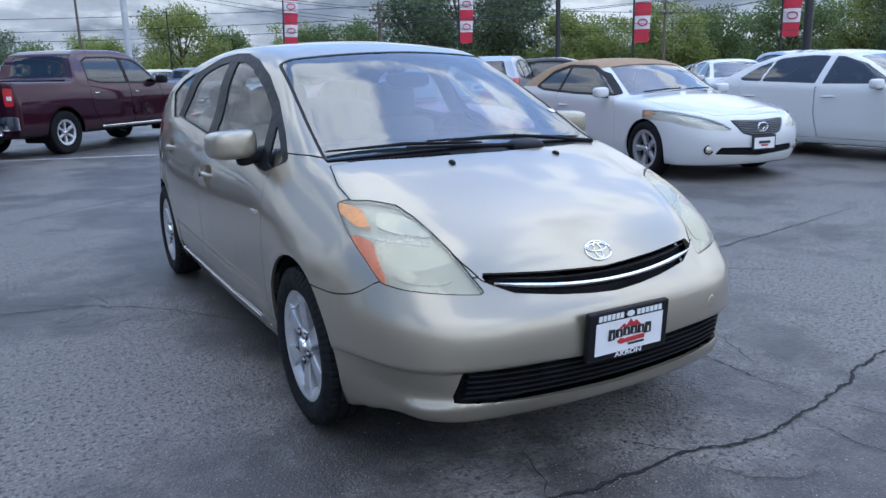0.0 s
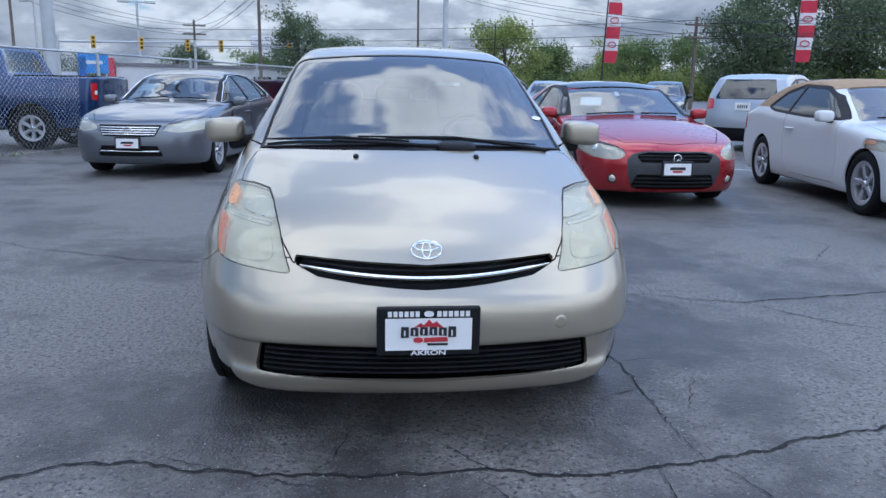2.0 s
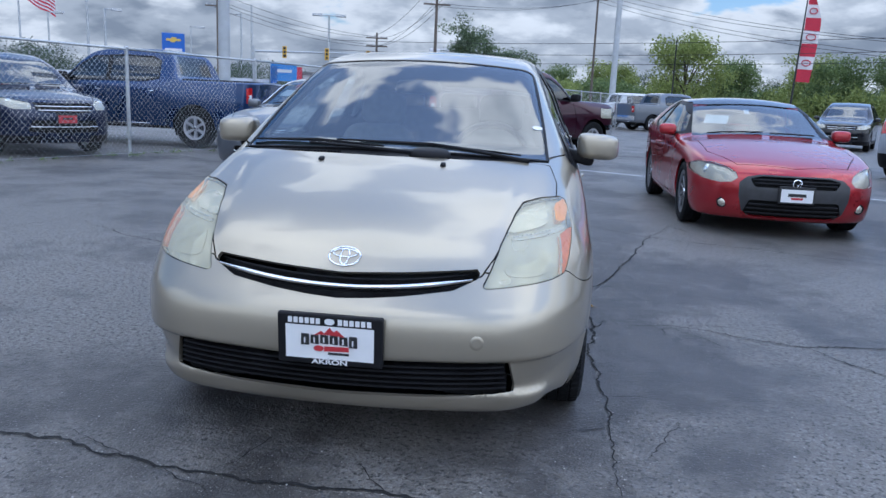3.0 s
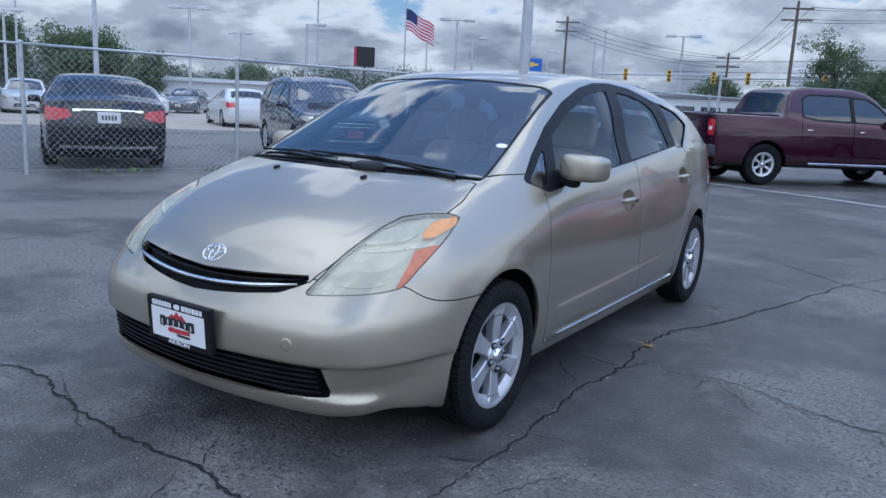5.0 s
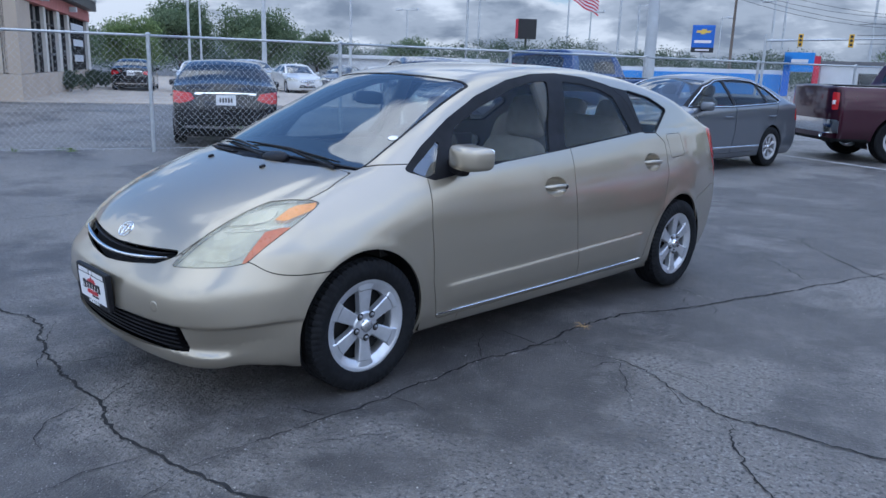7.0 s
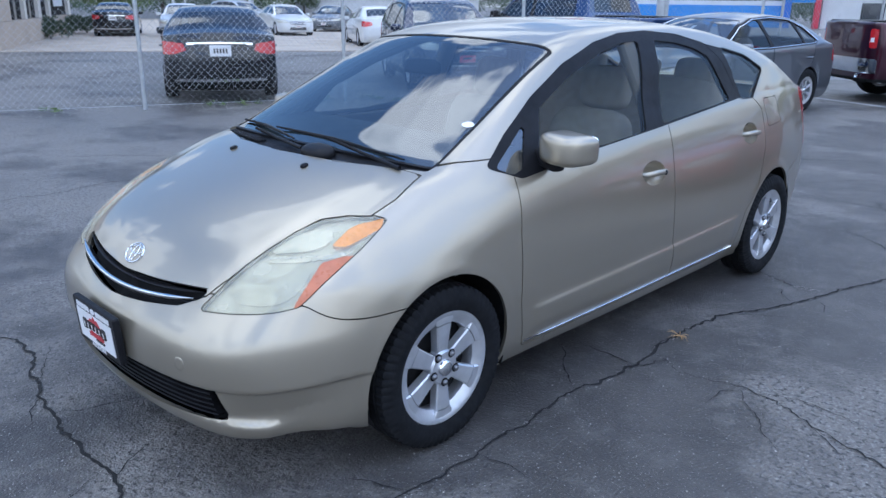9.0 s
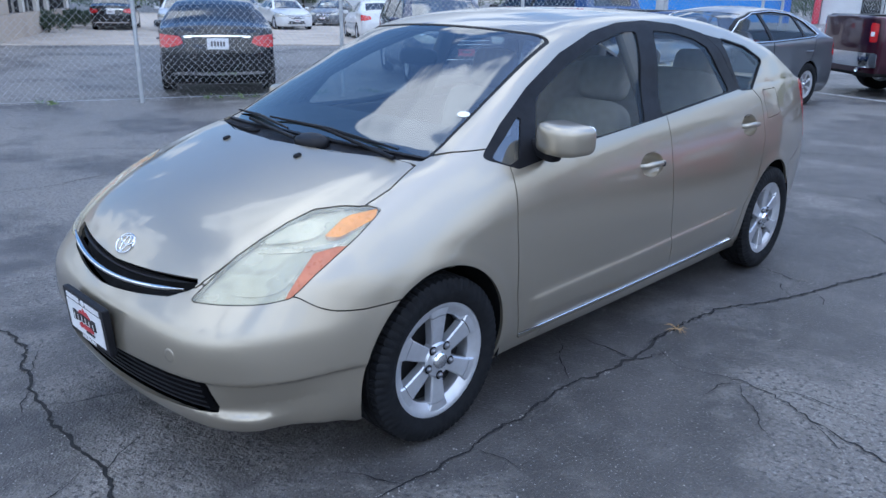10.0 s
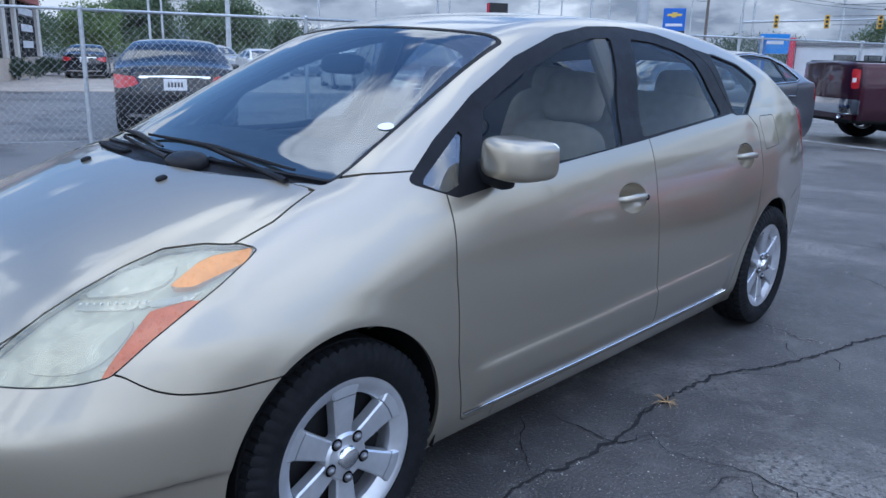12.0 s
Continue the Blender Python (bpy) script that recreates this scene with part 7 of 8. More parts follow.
# banners on dark poles
M["banner_red"] = plain("red banner cloth", (0.52, 0.03, 0.06), 0.8, 0, 0.12, 6.0)
M["banner_white"] = plain("white banner cloth", (0.72, 0.70, 0.72), 0.8, 0, 0.08, 6.0)
for az, d, feather in ((17.85, 112, True), (30.55, 110, False), (42.9, 96, False), (52.5, 96, False)):
    x, y = spot(az, d, (-1.645, -2.611))
    ban = thing("banner", pose(x, y, 0, 0, 2 if feather else 0, -az + 8), "red and white feather banner on a dark pole" if feather else "red and white vertical banner on a dark pole", "banner", "banners along the road")
    z0, step_, nb = (5.3, 1.62, 7) if feather else (5.35 if d > 100 else 4.3, 1.50, 8)
    part("pole", smooth(tube([(0, 0, 0), (0, 0, z0 + step_ * nb + 0.1)], [0.15, 0.08], 10), 40), M["dark_pole"], ban)

    def reach(q):
        """The cloth's width: a feather narrows to a point at its top."""
        return 1.9 * (max(0.05, 1 - max(0.0, q - nb + 2.2) / 2.2) ** 0.6 if feather else 1.0) * (0.86 + 0.14 * min(1.0, q / 3))

    for k in range(nb):
        wav = [(0.14 + reach(k + s) * t, 0.12 * math.sin(5 * t + (k + s) * 0.9), z0 + step_ * (k + s)) for s in (0, 0.5, 1) for t in (0, 0.33, 0.66, 1)]
        panel_ = part("cloth", smooth((wav, grid_faces(3, 4))), M["banner_red"] if k % 2 == 0 else M["banner_white"], ban, "red cloth panel" if k % 2 == 0 else "white cloth panel with a mark")
        if k % 2:
            mid_ = 0.14 + reach(k + 0.5) * 0.5
            part("mark", smooth(tube([(mid_ + 0.30 * reach(k + 0.5) * math.cos(a_), -0.17, z0 + step_ * (k + 0.5) + 0.36 * math.sin(a_)) for a_ in np.linspace(0, 2 * math.pi, 17)], 0.07, 5)), M["banner_red"], panel_)

# signs, flag, traffic lights, pylon
M["sign_blue"] = plain("blue sign face", (0.02, 0.12, 0.50), 0.4)
M["bright_blue"] = plain("bright blue panel", (0.03, 0.22, 0.62), 0.4)
M["sign_gold"] = plain("gold sign mark", (0.70, 0.48, 0.08), 0.4)
M["sign_dark"] = plain("black sign face", (0.015, 0.015, 0.017), 0.5)
x, y = spot(-27.1, 186)
sg = thing("road_sign", pose(x, y, 0, 0, 0, 27) @ Matrix.Diagonal((3, 3, 3, 1)) @ pose(0, 0, -0.8), "tall blue dealership sign with a gold mark", "sign")
part("pole", smooth(tube([(0, 0, 0), (0, 0, 3.4)], 0.12, 10), 40), M["pole_paint"], sg)
part("panel", slab(1.60, 0.3, 1.95, 0.03), M["sign_blue"], sg, "blue sign panel", pose(0, 0, 4.10))
part("lower_panel", slab(1.62, 0.02, 0.36, 0.005), M["sign_dark"], sg, "black lower strip", pose(0, -0.16, 3.28))
part("lettering", plate_shape(bar(-0.5, -0.06, 0.5, 0.06), 0.03), M["banner_white"], sg, "", pose(0, -0.20, 3.28))
part("mark", plate_shape([(-0.55, 0.02), (-0.48, 0.18), (-0.16, 0.18), (-0.14, 0.28), (0.22, 0.28), (0.2, 0.18), (0.55, 0.18), (0.48, 0.02), (0.14, 0.02), (0.12, -0.08), (-0.22, -0.08), (-0.2, 0.02)], 0.03), M["sign_gold"], sg, "gold mark", pose(0, -0.18, 4.50))
part("lettering", plate_shape(bar(-0.6, -0.10, 0.6, 0.10), 0.03), M["banner_white"], sg, "", pose(0, -0.18, 3.88))
x, y = spot(-39.3, 150)
sg = thing("road_sign", pose(x, y, 0, 0, 0, 60) @ Matrix.Diagonal((2.7, 2.7, 2.7, 1)) @ pose(0, 0, -0.8), "black and red box sign on a pole", "sign")
part("pole", smooth(tube([(0, 0, 0), (0, 0, 3.7)], 0.08, 10), 40), M["dark_pole"], sg)
part("panel", slab(1.35, 0.5, 1.35, 0.03), M["sign_dark"], sg, "black sign box", pose(0, 0, 4.25))
part("side_panel", slab(0.04, 0.46, 1.3, 0.01), M["banner_red"], sg, "red side panel", pose(-0.70, 0, 4.25))

x, y = spot(-36.4, 172)
fl = thing("flag_pole", pose(x, y, 0, 0, 0, 36) @ Matrix.Diagonal((2.2, 2.2, 2.2, 1)) @ pose(0, 0, -0.7), "striped flag on a tall pale flagpole", "flag")
part("pole", smooth(tube([(0, 0, 0), (0, 0, 13.0)], [0.10, 0.06], 10), 40), M["pole_paint"], fl)
part("finial", smooth(pillow(0.12, 0.12, 0.12, 1, 1, 8)), M["sign_gold"], fl, "", pose(0, 0, 13.05))
fw, fh, nu = 3.1, 2.0, 16


def cloth(u, v):
    return (fw * u * 0.92, 0.22 * math.sin(7 * u + 1.5 * v) * u, 10.3 - fh * v - 1.55 * u ** 1.15 + 0.10 * math.sin(9 * u))


for k in range(13):
    a_, b_ = k / 13, (k + 1) / 13
    u0 = 0.40 if k < 7 else 0.0
    rows_ = [[cloth(u0 + (1 - u0) * i / nu, v) for i in range(nu + 1)] for v in (a_, b_)]
    part("stripe", smooth((rows_[0] + rows_[1], grid_faces(2, nu + 1))), M["banner_red"] if k % 2 == 0 else M["banner_white"], fl, "")
rows_ = [[cloth(0.40 * i / 8, 7 / 13 * j / 4) for i in range(9)] for j in range(5)]
M["flag_blue"] = plain("dark blue flag cloth", (0.03, 0.04, 0.13), 0.8)
part("canton", smooth((sum(rows_, []), grid_faces(5, 9))), M["flag_blue"], fl, "dark blue corner field")

M["signal_yellow"] = plain("yellow signal housing", (0.62, 0.36, 0.03), 0.5)
for az, d, arm_len, n in ((-23.2, 74, 11.0, 3), (-14.6, 74, 9.0, 2)):
    x, y = spot(az, d, (3.156, -2.134))
    tl = thing("traffic_light", pose(x, y, 0, 0, 0, 20), "traffic lights on a steel mast arm", "traffic light", "traffic lights")
    part("mast", smooth(tube([(0, 0, 0), (0, 0, 5.2)], 0.13, 10), 40), M["galvanised"], tl)
    arm = part("arm", smooth(tube([(0, 0, 4.7), (arm_len, 0, 5.0)], [0.10, 0.06], 8), 40), M["galvanised"], tl)
    for i in range(n):
        hx_ = arm_len * (0.25 + 0.7 * i / max(1, n - 1))
        head = part("signal_head", slab(0.38, 0.3, 1.05, 0.03), M["signal_yellow"], arm, "yellow three-lamp signal head", pose(hx_, -0.2, 4.75))
        for j in range(3):
            part("signal_lens", smooth(lathe([(0, 0.12), (0.02, 0.12), (0.03, 0.0)], 14), 40), M["sign_dark"], head, "", pose(0, -0.15, 0.33 - 0.33 * j, 0, 0, -90))

x, y = spot(-7.0, 95, (-0.56, -3.1))
py = thing("pylon", pose(x, y, 0, 0, 0, 8), "white flared sign pylon", "sign")
part("shaft", slab(2.3, 1.2, 6.0, 0.05), M["banner_white"], py, "white shaft", pose(0, 0, 3.0))
part("crown", slab(3.0, 1.7, 1.0, 0.12), M["banner_white"], py, "wider white crown", pose(0, 0, 6.5))
part("panel", slab(1.9, 0.1, 1.4, 0.03), M["sign_blue"], py, "", pose(0, -0.62, 2.6))

# ---- buildings ----
M["tan_wall"] = plain("tan rendered wall", (0.42, 0.35, 0.28), 0.9, 0, 0.08, 1.2, 0.3, 60.0)
M["pink_band"] = plain("faded red band", (0.42, 0.15, 0.13), 0.8, 0, 0.10, 2.0)
M["stone_trim"] = plain("pale stone trim", (0.55, 0.52, 0.47), 0.85, 0, 0.08, 3.0)
M["roof_grey"] = plain("grey flat roof", (0.16, 0.16, 0.17), 0.9)
M["wall_white"] = plain("white metal siding", (0.62, 0.63, 0.65), 0.6, 0, 0.06, 2.0)
M["shop_glass"] = plain("dark shop window", (0.010, 0.012, 0.014), 0.06, 0.0, 0.3, 0.7, 0, 1, 1.0)
bx, by = -23.7, 5.8
fdir = Vector((-14.5, 7.5, 0)).normalized()
shop = thing("office_building", Matrix.Translation((bx, by, 0)) @ pose(0, 0, 0, 0, 0, math.degrees(math.atan2(fdir.y, fdir.x))), "tan one-storey office with tall dark windows and a black sign band", "building")


def block(name, x0, x1, y0, y1, z0, z1, mat, parent, label="", bevel=0.01):
    return part(name, slab(x1 - x0, y1 - y0, z1 - z0, bevel), mat, parent, label, pose((x0 + x1) / 2, (y0 + y1) / 2, (z0 + z1) / 2))


# local x runs along the window front, away from the corner; the building lies on its far side (-y local is towards the lot on the right)
L_ = 16.4
bays = [(2.1, 4.5), (4.9, 7.3), (7.9, 9.8), (10.3, 15.6)]
block("wall", 0.0, L_, 0.02, 9.0, 0, 0.85, M["tan_wall"], shop, "tan wall")
block("wall", 0.0, L_, 0.35, 9.0, 0.85, 3.20, M["shop_glass"], shop, "dark glazing behind the piers")
x_prev = 0.0
for x0, x1 in bays + [(L_, L_)]:
    if x0 > x_prev:
        block("pier", x_prev, x0, 0.0, 0.5, 0.86, 3.20, M["stone_trim"] if x_prev else M["tan_wall"], shop, "pale pier between windows")
    x_prev = x1
for x0, x1 in bays:
    win = block("window", x0, x1, 0.20, 0.24, 0.86, 3.20, M["shop_glass"], shop, "tall dark window")
    nmul = 2 if x1 - x0 < 3 else 5
    for i in range(nmul + 1):
        xm = (x1 - x0) * (i / nmul - 0.5)
        part("mullion", slab(0.07, 0.08, 2.34, 0.01), M["sign_dark"], win, "", pose(xm, -0.05, 0))
    for k in range(2):
        part("mullion", slab(x1 - x0, 0.08, 0.07, 0.01), M["sign_dark"], win, "", pose(0, -0.05, -0.5 + 1.1 * k))
# pale bars in place of reflections in the last window
for k, (xa, xb) in enumerate(((11.5, 15.2), (11.9, 14.8), (12.0, 14.6))):
    block("window_glare", xa, xb, 0.10, 0.13, 2.65 - 0.7 * k, 2.95 - 0.7 * k, M["wall_white"], shop, "pale bar painting a reflection in the window")
block("band", -0.02, L_ + 0.02, -0.06, 9.0, 3.21, 3.70, M["pink_band"], shop, "faded red band")
block("sign_band", 0.6, L_ - 0.2, -0.45, 0.2, 3.71, 5.3, M["sign_dark"], shop, "black sign band with pale letters", 0.03)
block("roof", -0.1, L_ + 0.1, 0.25, 9.1, 3.71, 4.6, M["roof_grey"], shop, "flat roof edge")
block("wall", -0.02, 0.3, 0.51, 9.0, 0.86, 3.20, M["tan_wall"], shop, "plain tan end wall")
sign_txt = bpy.data.curves.new("sign_text", "FONT")
sign_txt.body, sign_txt.size, sign_txt.align_x, sign_txt.align_y, sign_txt.extrude = "AUTO CREDIT", 1.25, "RIGHT", "CENTER", 0.05
t_ob = new("sign_text", sign_txt)
t_me = bpy.data.meshes.new_from_object(t_ob.evaluated_get(bpy.context.evaluated_depsgraph_get()))
bpy.data.objects.remove(t_ob)
t_me.materials.clear()
part("sign_text", t_me, M["wall_white"], shop, "pale sign letters", pose(L_ - 0.6, -0.52, 4.50, 90, 0, 0))
for k in range(4):
    block("sign_lettering", 1.2 + 0.95 * k, 1.9 + 0.95 * k, -0.53, -0.46, 4.10, 4.90, M["wall_white"], shop, "")
for x in (3.6, 10.2):
    lampb = block("wall_lamp", x - 0.2, x + 0.2, -0.35, -0.07, 3.35, 3.55, M["lamp_head"], shop, "wall flood lamp")

# the blue-fronted showroom and a low white hall beyond
x, y = spot(-20.3, 78, (3.156, -2.134))
show = thing("showroom", pose(x, y, 0, 0, 0, 21.5), "low grey showroom with a bright blue portal", "building")
block("portal_side", -2.2, -1.6, 0, 2.2, 0, 3.6, M["sign_blue"], show, "blue portal side")
block("portal_side", 0.3, 0.8, 0, 2.2, 0, 3.6, M["banner_red"], show, "red portal edge")
block("portal_top", -2.2, 0.29, 0, 2.2, 2.2, 3.9, M["bright_blue"], show, "bright blue portal top")
block("portal_lettering", -1.6, -0.2, -0.06, 0.0, 3.0, 3.3, M["wall_white"], show, "pale lettering bar")
block("wall", 0.9, 24, 0.5, 14, 0, 2.9, M["wall_white"], show, "grey-white wall")
block("roof", 0.85, 24.2, 0.3, 14.2, 2.91, 3.2, M["roof_grey"], show, "flat roof")
for i in range(8):
    block("window", 4 + 2.4 * i, 5.8 + 2.4 * i, 0.44, 0.49, 0.6, 2.2, M["shop_glass"], show, "dark window")
block("wall", -26, -2.3, 1.0, 12, 0, 1.9, M["bright_blue"], show, "long bright blue low wall")
block("wall", -26, -2.3, 1.2, 12, 1.91, 2.3, M["wall_white"], show, "white upper wall")
x, y = spot(-49.0, 88)
hall = thing("hall", pose(x, y, 0, 0, 0, 49), "long low pale hall among trees", "building")
block("wall", -9, 11, 0, 8, 0, 2.3, M["wall_white"], hall, "pale wall")
block("roof", -9.4, 11.4, -0.4, 8.4, 2.31, 2.7, M["wall_white"], hall, "white roof edge")
x, y = spot(-9.0, 92)
hall = thing("hall", pose(x, y, 0, 0, 0, 9), "pale low commercial hall", "building")
block("wall", -14, 6, 0, 10, 0, 2.6, M["wall_white"], hall, "pale wall")
block("roof", -14.3, 6.3, -0.3, 10.3, 2.61, 3.0, M["roof_grey"], hall, "grey roof edge")


# ---- trees and shrubs ----
def leaf_material(name, dark, light):
    k = Nodes(name)
    rnd = k.node("ShaderNodeNewGeometry").outputs["Random Per Island"]
    col = k.mix(rnd, dark, light)
    col = k.mix(k.ramp(k.noise(0.6, 3.0), (0.3, 0.0), (0.7, 0.45)), col, tuple(0.65 * c for c in dark))
    k.set(Base_Color=col, Roughness=0.6, Specular_IOR_Level=0.3)
    sh = k.node("ShaderNodeBsdfTranslucent", {"Color": col})
    mixn = k.node("ShaderNodeMixShader", {1: k.b.outputs[0], 2: sh.outputs[0]}, Fac=0.40)
    k.t.links.new(mixn.outputs[0], k.out.inputs["Surface"])
    return k.m


M["leaf_light"] = leaf_material("yellow green leaves", (0.205, 0.255, 0.070), (0.40, 0.45, 0.150))
M["leaf_dark"] = leaf_material("dark green leaves", (0.100, 0.142, 0.080), (0.225, 0.285, 0.160))
M["leaf_far"] = leaf_material("distant green leaves", (0.055, 0.082, 0.055), (0.110, 0.150, 0.095))
M["leaf_mid"] = leaf_material("mid green leaves", (0.115, 0.170, 0.066), (0.260, 0.330, 0.130))
M["bark"] = plain("grey brown bark", (0.09, 0.075, 0.06), 0.9, 0, 0.3, 8.0, 0.5, 30.0)


def leaves(rs, centres, radii, n, size):
    """Many small leaf blades round the clumps, each a bent pair of triangles."""
    c = np.array(centres)[rs.integers(0, len(centres), n)]
    k = np.array(radii)[rs.integers(0, len(radii), n)]
    d = rs.normal(size=(n, 3))
    d /= np.linalg.norm(d, axis=1, keepdims=True)
    p = c + d * (k * rs.uniform(0.35, 1.0, n) ** 0.5)[:, None] * [1, 1, 0.75]
    a = rs.normal(size=(n, 3))
    a /= np.linalg.norm(a, axis=1, keepdims=True)
    b = np.cross(a, rs.normal(size=(n, 3)))
    b /= np.linalg.norm(b, axis=1, keepdims=True)
    s = (size * rs.uniform(0.6, 1.4, n))[:, None]
    v = np.stack([p - a * s, p + b * s * 0.55, p + a * s, p - b * s * 0.55], 1).reshape(-1, 3)
    v[:, 2] = np.maximum(v[:, 2], 0.03)
    f = np.arange(4 * n).reshape(-1, 4)
    me = bpy.data.meshes.new("leaves")
    me.vertices.add(len(v))
    me.vertices.foreach_set("co", v.astype(np.float32).ravel())
    me.loops.add(4 * n)
    me.loops.foreach_set("vertex_index", f.astype(np.int32).ravel())
    me.polygons.add(n)
    me.polygons.foreach_set("loop_start", np.arange(0, 4 * n, 4, dtype=np.int32))
    me.polygons.foreach_set("loop_total", np.full(n, 4, np.int32))
    me.update(calc_edges=True)
    return me


def tree(x, y, h, spread, leaf, seed, n=5000, size=0.22, trunk=0.3, label="", group="roadside trees"):
    rs = np.random.default_rng(seed)
    ob = thing("tree", pose(x, y, 0, 0, 0, float(rs.uniform(0, 360))), label or "leafy broad-crowned tree", "tree", group)
    base = h * trunk
    wood = [tube([(0, 0, -0.1), (0.05, 0.03, base), (0.1, -0.05, h * 0.75)], [h * 0.030, h * 0.022, h * 0.006], 9)]
    centres, radii = [], []
    for i in range(11):
        a = i * 2.4 + rs.uniform(-0.4, 0.4)
        z0 = base * rs.uniform(0.75, 1.2) + (h - base) * 0.05 * i * 0.7
        out = spread * rs.uniform(0.45, 0.85) * (1 - 0.35 * i / 11)
        z1 = min(h * 0.92, z0 + (h - base) * rs.uniform(0.25, 0.55))
        tip = (out * math.cos(a), out * math.sin(a), z1)
        wood.append(tube([(0.03, 0, z0), (tip[0] * 0.5, tip[1] * 0.5, z0 + (z1 - z0) * 0.6), tip], [h * 0.012, h * 0.008, h * 0.003], 6))
        centres.append(tip)
        for _ in range(3):
            centres.append((tip[0] * rs.uniform(0.5, 1.2) + rs.normal() * spread * 0.13, tip[1] * rs.uniform(0.5, 1.2) + rs.normal() * spread * 0.13, tip[2] + rs.normal() * h * 0.07))
    for i in range(26):   # low skirts that hide the limbs
        a = rs.uniform(0, 6.28)
        k = rs.uniform(0.3, 0.75)
        centres.append((spread * k * math.cos(a), spread * k * math.sin(a), base * rs.uniform(0.9, 1.5) + rs.uniform(0.06, 0.3) * h))
    for i in range(8):
        centres.append((rs.normal() * spread * 0.28, rs.normal() * spread * 0.28, h * rs.uniform(0.72, 0.95)))
    radii = [spread * r for r in (0.16, 0.22, 0.28, 0.34)]
    part("trunk", smooth(joined(*wood), 60), M["bark"], ob, "grey-brown trunk and limbs")
    tagged(part("crown", leaves(rs, centres, radii, n, size), leaf, ob, "crown of small leaves"), kind="stuff")
    return ob


E0 = (-1.645, -2.611)
for i, (az, d, h, sp, leaf, eye) in enumerate((
        (10.9, 52, 5.8, 3.2, "leaf_light", E0), (14.0, 60, 4.9, 2.6, "leaf_mid", E0), (20.5, 58, 4.9, 2.6, "leaf_mid", E0), (18.7, 64, 5.6, 2.6, "leaf_light", E0),
        (27.4, 56, 8.6, 3.5, "leaf_dark", E0), (30.8, 58, 10.5, 5.2, "leaf_dark", E0), (34.2, 60, 9.0, 4.2, "leaf_dark", E0), (23.5, 70, 6.0, 3.0, "leaf_mid", E0),
        (38.5, 54, 5.2, 2.6, "leaf_light", E0), (41.0, 56, 4.8, 2.8, "leaf_light", E0), (45.5, 52, 5.6, 3.3, "leaf_light", E0), (48.8, 56, 5.2, 3.0, "leaf_mid", E0),
        (53.0, 50, 5.4, 3.4, "leaf_mid", E0), (57.5, 54, 5.8, 3.6, "leaf_light", E0), (61.5, 52, 7.0, 4.0, "leaf_dark", E0), (5.5, 66, 4.8, 2.8, "leaf_light", E0), (1.5, 72, 4.6, 2.8, "leaf_mid", E0),
        (-5.1, 76, 8.6, 3.3, "leaf_dark", (0.178, -3.124)), (-2.6, 82, 6.2, 3.6, "leaf_dark", (0.178, -3.124)), (-12.5, 92, 5.6, 3.2, "leaf_dark", (0.178, -3.124)),
        (-63.6, 84, 7.6, 4.6, "leaf_dark", (2.545, -2.427)), (-58.0, 80, 6.6, 4.8, "leaf_dark", (2.545, -2.427)), (-54.2, 88, 5.2, 2.4, "leaf_dark", (2.545, -2.427)), (-66.5, 76, 5.0, 3.6, "leaf_mid", (2.545, -2.427)),
        (-70.5, 74, 5.2, 3.4, "leaf_dark", (2.545, -2.427)), (-47.5, 96, 4.8, 3.2, "leaf_dark", (2.545, -2.427)), (-9.5, 88, 4.8, 3.0, "leaf_mid", (2.545, -2.427)))):
    far = 2.3 if eye is E0 else 1.0   # those beyond the road
    low_ = 0.07 if eye is E0 else 0.20
    tree(*spot(az, d * far, eye), 1.3 + (h - 1.3) * far, sp * far, M[leaf], 100 + i, 17000 if sp > 3.4 else 12000, (0.130 if sp > 4 else 0.098) * (0.25 + 0.75 * far), low_, {"leaf_light": "yellow-green broad-crowned roadside tree", "leaf_dark": "tall dark green broad-crowned tree", "leaf_mid": "mid-green leafy roadside tree"}[leaf])

rs = np.random.default_rng(77)
cs = []
for i in range(1300):
    # past 88 degrees the woods are unseen, added to block low sky light
    az = -88 + 176 * (i + rs.uniform(0, 1)) / 1000 if i < 1000 else 88 + 184 * (i - 1000 + rs.uniform(0, 1)) / 300
    d = rs.uniform(155, 200) if -8 < az < 68 else rs.uniform(96, 150)
    hill = 3.7 + 1.6 * noise.noise((az * 0.05, 3.1, 0)) + 1.4 * noise.noise((az * 0.21, 0.4, 2)) + (1.0 if -60 < az < -34 else 0.3 if az < -34 else -0.6 if az < 0 else 0.6)
    for _ in range(2):
        cs.append((d * math.sin(radians(az)), d * math.cos(radians(az)), hill * d / 110 * rs.uniform(0.15, 1.0)))
woods = part("far_woods", leaves(rs, cs, [0.9, 1.3, 1.7, 2.1], 500000, 0.125), M["leaf_far"], None)
tagged(woods, "far dark woods along the horizon, with an unseen light-blocking ring added behind", "woods", kind="stuff")

cs, cd = [], []
for i in range(420):
    az = -8 + 76 * (i + rs.uniform(0, 1)) / 420
    d = rs.uniform(122, 150)
    hill = 2.7 + 1.3 * noise.noise((az * 0.30, 7.1, 0)) + 1.0 * noise.noise((az * 0.9, 0.4, 2))
    for _ in range(3):
        (cs if noise.noise((az * 0.25, 1.7, 5)) > 0 else cd).append((d * math.sin(radians(az)), d * math.cos(radians(az)), max(0.5, (1.0 + (hill - 1.0) * 1.7) * rs.uniform(0.1, 1.0))))
tagged(part("roadside_thicket", leaves(rs, cs, [1.2, 1.7, 2.4], 60000, 0.26), M["leaf_light"], None), "yellow-green thicket beyond the road", "woods", kind="stuff")
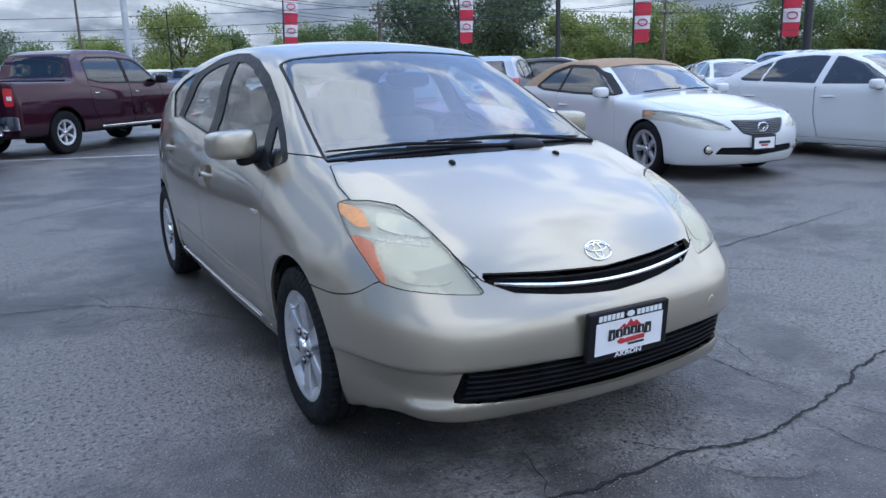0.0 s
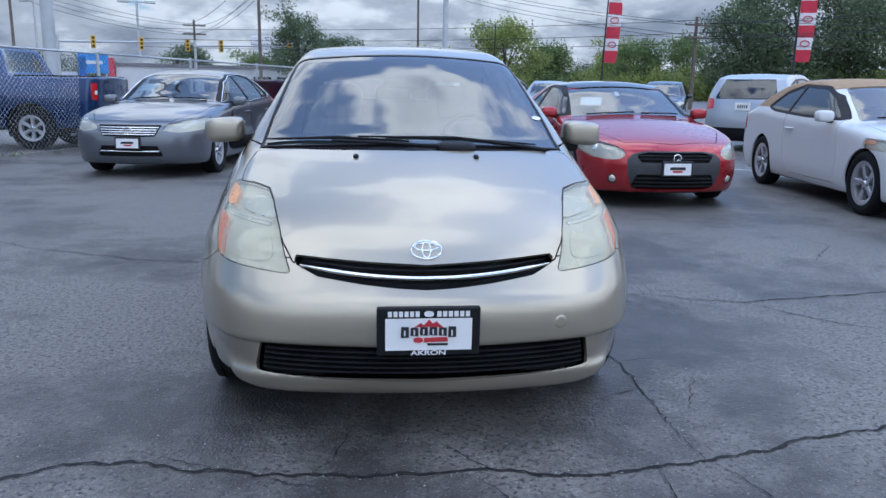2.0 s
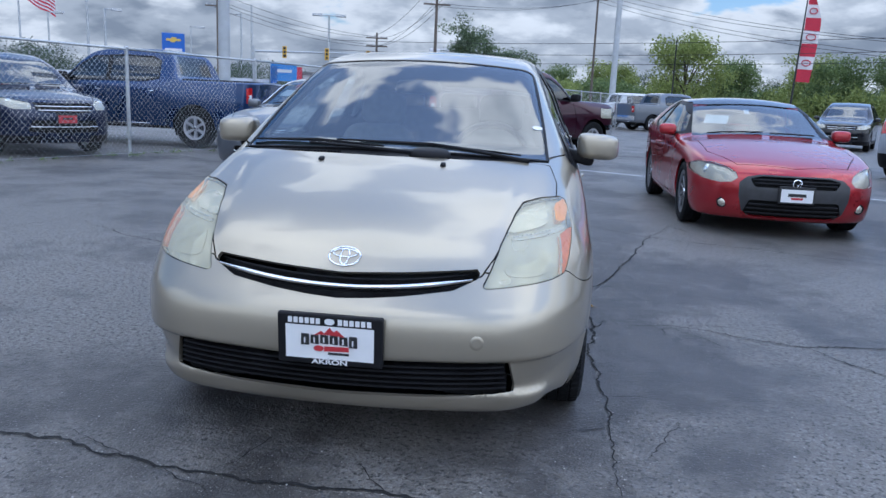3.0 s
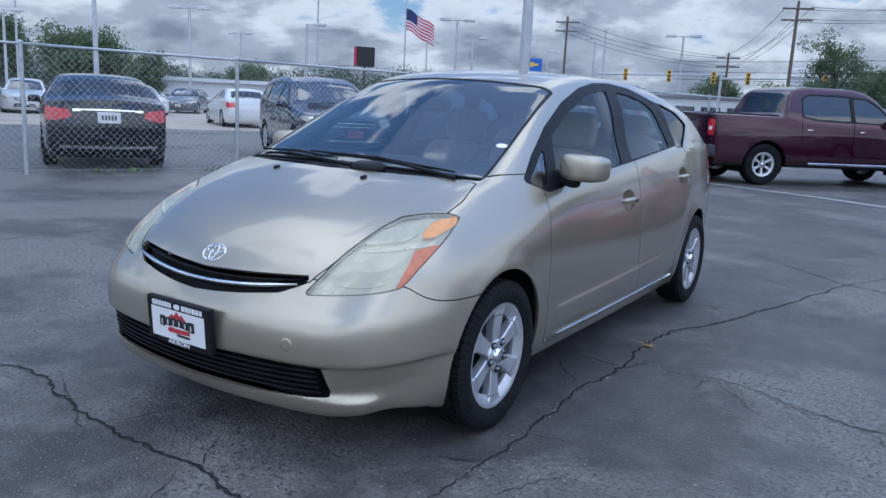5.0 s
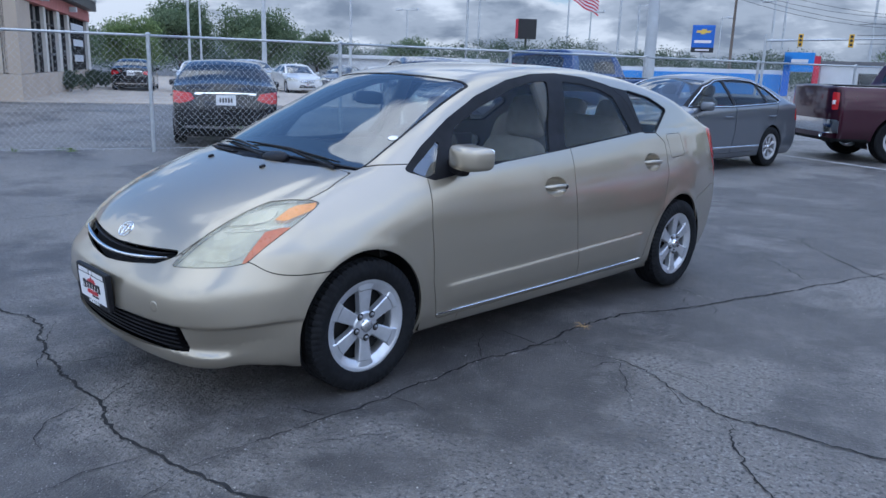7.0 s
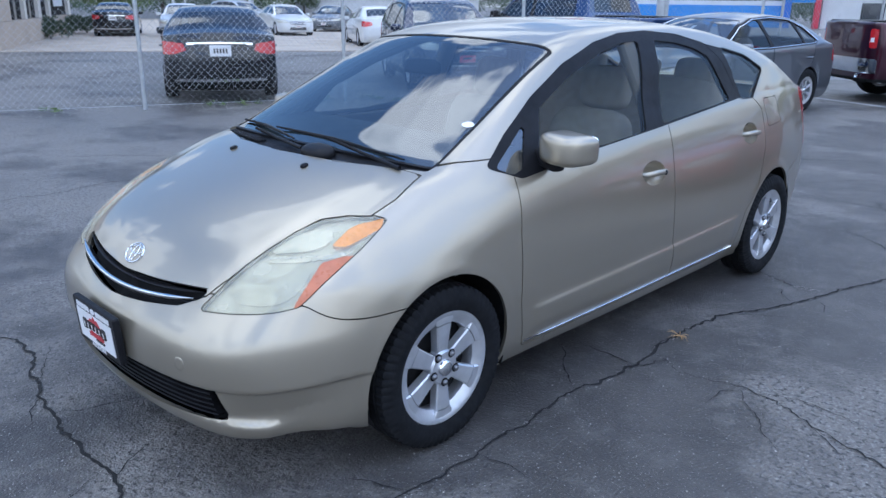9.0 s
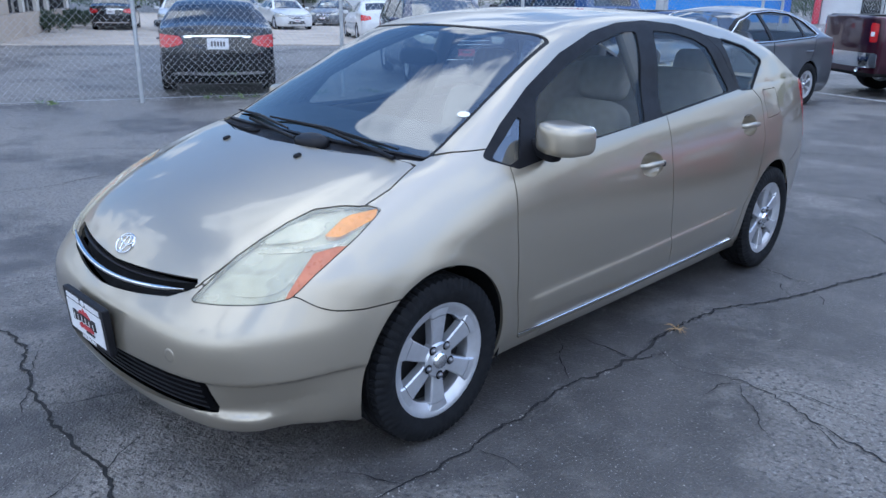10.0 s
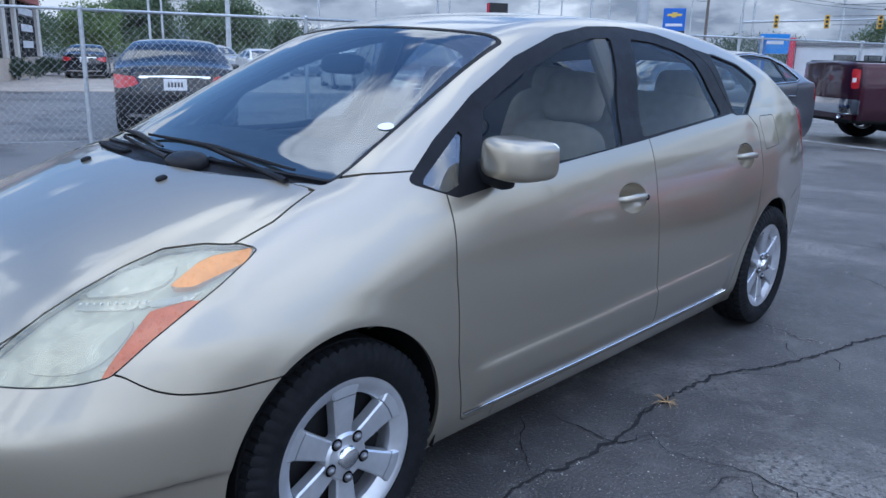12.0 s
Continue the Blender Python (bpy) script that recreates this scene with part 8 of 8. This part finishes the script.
tagged(part("roadside_thicket", leaves(rs, cd, [1.2, 1.7, 2.4], 60000, 0.26), M["leaf_mid"], None), "mid-green thicket beyond the road", "woods", kind="stuff")

for x, y, r in ((-31.9, 10.95, 0.80), (-37.0, 13.7, 0.80), (-37.6, 14.6, 0.7)):
    sh = thing("shrub", pose(x + 0.9, y - 1.2, 0), "round clipped green shrub", "shrub", "shrubs by the office")
    part("stem", smooth(tube([(0, 0, 0), (0, 0, r * 0.6)], 0.04, 6)), M["bark"], sh)
    rs2 = np.random.default_rng(int(abs(x) * 10))
    pts = [(rs2.normal() * r * 0.35, rs2.normal() * r * 0.35, r * rs2.uniform(0.45, 0.9)) for _ in range(14)]
    tagged(part("foliage", leaves(rs2, pts, [r * 0.35, r * 0.5], 5000, 0.040), M["leaf_far"], sh), kind="stuff")

# weeds and grit along the foot of the fence
rs3 = np.random.default_rng(9)
pts = []
for i in range(70):
    q = at_u(rs3.uniform(-9, 12)) + Vector((FD.y, -FD.x, 0)) * rs3.normal() * 0.10
    pts.append((q.x, q.y, 0.03))
tagged(part("weeds", leaves(rs3, pts, [0.05, 0.10], 1500, 0.022), M["leaf_mid"], None), "short weeds along the fence foot", "weeds", kind="stuff")
M["grit"] = plain("pale grit", (0.36, 0.35, 0.33), 0.9, 0, 0.3)
gv, gf = [], []
for i in range(3600):
    if i < 900:
        q = at_u(rs3.uniform(-9, 20)) + Vector((FD.y, -FD.x, 0)) * (0.10 + rs3.normal() * 0.28)
        r = rs3.uniform(0.005, 0.016)
    else:
        q = Vector((rs3.uniform(-4, 5), rs3.uniform(-3, 6), 0))
        r = rs3.uniform(0.0015, 0.0055)
    if i > 3050:
        line_ = CRACKS[int(rs3.choice([0, 0, 0, 1, 3, 3, 3, 6, 8, 9, 11]))][0]
        j = int(rs3.integers(0, len(line_) - 1))
        q = Vector((*line_[j], 0)).lerp(Vector((*line_[j + 1], 0)), rs3.uniform()) + Vector((rs3.normal() * 0.012, rs3.normal() * 0.012, 0))
        r = rs3.uniform(0.0015, 0.0045)
    k = len(gv)
    gv += [(q.x + r * a, q.y + r * b, max(0.0, 0.6 * r * c) + 0.001) for a, b, c in ((1, 0, 0), (0, 1, 0.1), (-1, 0.2, 0), (0.1, -1, 0), (0.1, 0.1, 1.4))]
    gf += [(k, k + 1, k + 4), (k + 1, k + 2, k + 4), (k + 2, k + 3, k + 4), (k + 3, k, k + 4)]
tagged(part("grit", (gv, gf), M["grit"], None), "pale loose grit on the asphalt", "grit", kind="stuff")
M["straw"] = plain("dry straw", (0.45, 0.30, 0.14), 0.8)
tuft = thing("dry_tuft", pose(0.944, 1.485, 0.004), "small dry straw tuft in a crack", "weed")
for i in range(16):
    a, l = rs3.uniform(0, 6.28), rs3.uniform(0.03, 0.075)
    part("blade", smooth(tube([(0, 0, 0), (l * 0.6 * math.cos(a), l * 0.6 * math.sin(a), 0.012), (l * math.cos(a), l * math.sin(a), 0.004)], [0.0018, 0.0014, 0.0005], 4)), M["straw"], tuft)


# ---- the far rows of parked cars: copies of the nearer ones ----
def park(src, az, d, turn, eye=(2.545, -2.427), label=""):
    x, y = spot(az, d, eye)
    c = copy_thing(src, pose(x, y, 0, 0, 0, turn))
    c["group"] = "cars in the far rows"
    if label:
        c["label"] = label
    return c


white_pickup = build_pickup(heading(*spot(9.0, 47, (0.178, -3.124)), 0.9, 0.4), "white pickup in the far row", M["white_paint"], "cars in the far rows", detail=False, rear_plate=None)
grey_pickup = build_pickup(heading(*spot(11.6, 44, (0.178, -3.124)), 0.9, 0.45), "grey pickup in the far row", M["grey_paint"], "cars in the far rows", detail=False, rear_plate=None)
for src, az, d, turn, lab in ((white_sedan, -62.0, 37, 60, "white sedan parked on the forecourt"), (black_sedan, -65.9, 41.5, -118, "dark navy sedan parked on the forecourt"), (white_sedan, -54.6, 40, 70, "white sedan parked on the forecourt"),
                              (grey_sedan, -52.3, 46, 40, "grey sedan parked on the forecourt"), (white_sedan, -49.2, 33, -120, "white sedan with its tail to the fence"), (silver_suv, -57.2, 50, 100, "silver SUV parked on the forecourt"),
                              (white_sedan, -46.6, 48, 60, "white sedan parked on the forecourt"), (silver_suv, -71.5, 50, 80, "pale car parked behind the office")):
    park(src, az, d, turn, label=lab)
E0_ = (-1.645, -2.611)
for src, az, d, turn, lab in ((white_sedan, 50.6, 21, -35, "white sedan in the second row"), (silver_suv, 55.5, 24, -30, "silver car roof behind the white sedan"), (grey_sedan, 52.8, 27, 30, "grey sedan in the second row"), (grey_sedan, 38.0, 27, 20, "dark sedan in the second row")):
    park(src, az, d, turn, E0_, lab)
for src, az, d, turn, lab in ((silver_suv, 12.4, 34, -20, "pale SUV facing the lot"), (black_suv, 20.8, 31, -25, "black SUV facing the lot")):
    park(src, az, d, turn, (0.178, -3.124), lab)
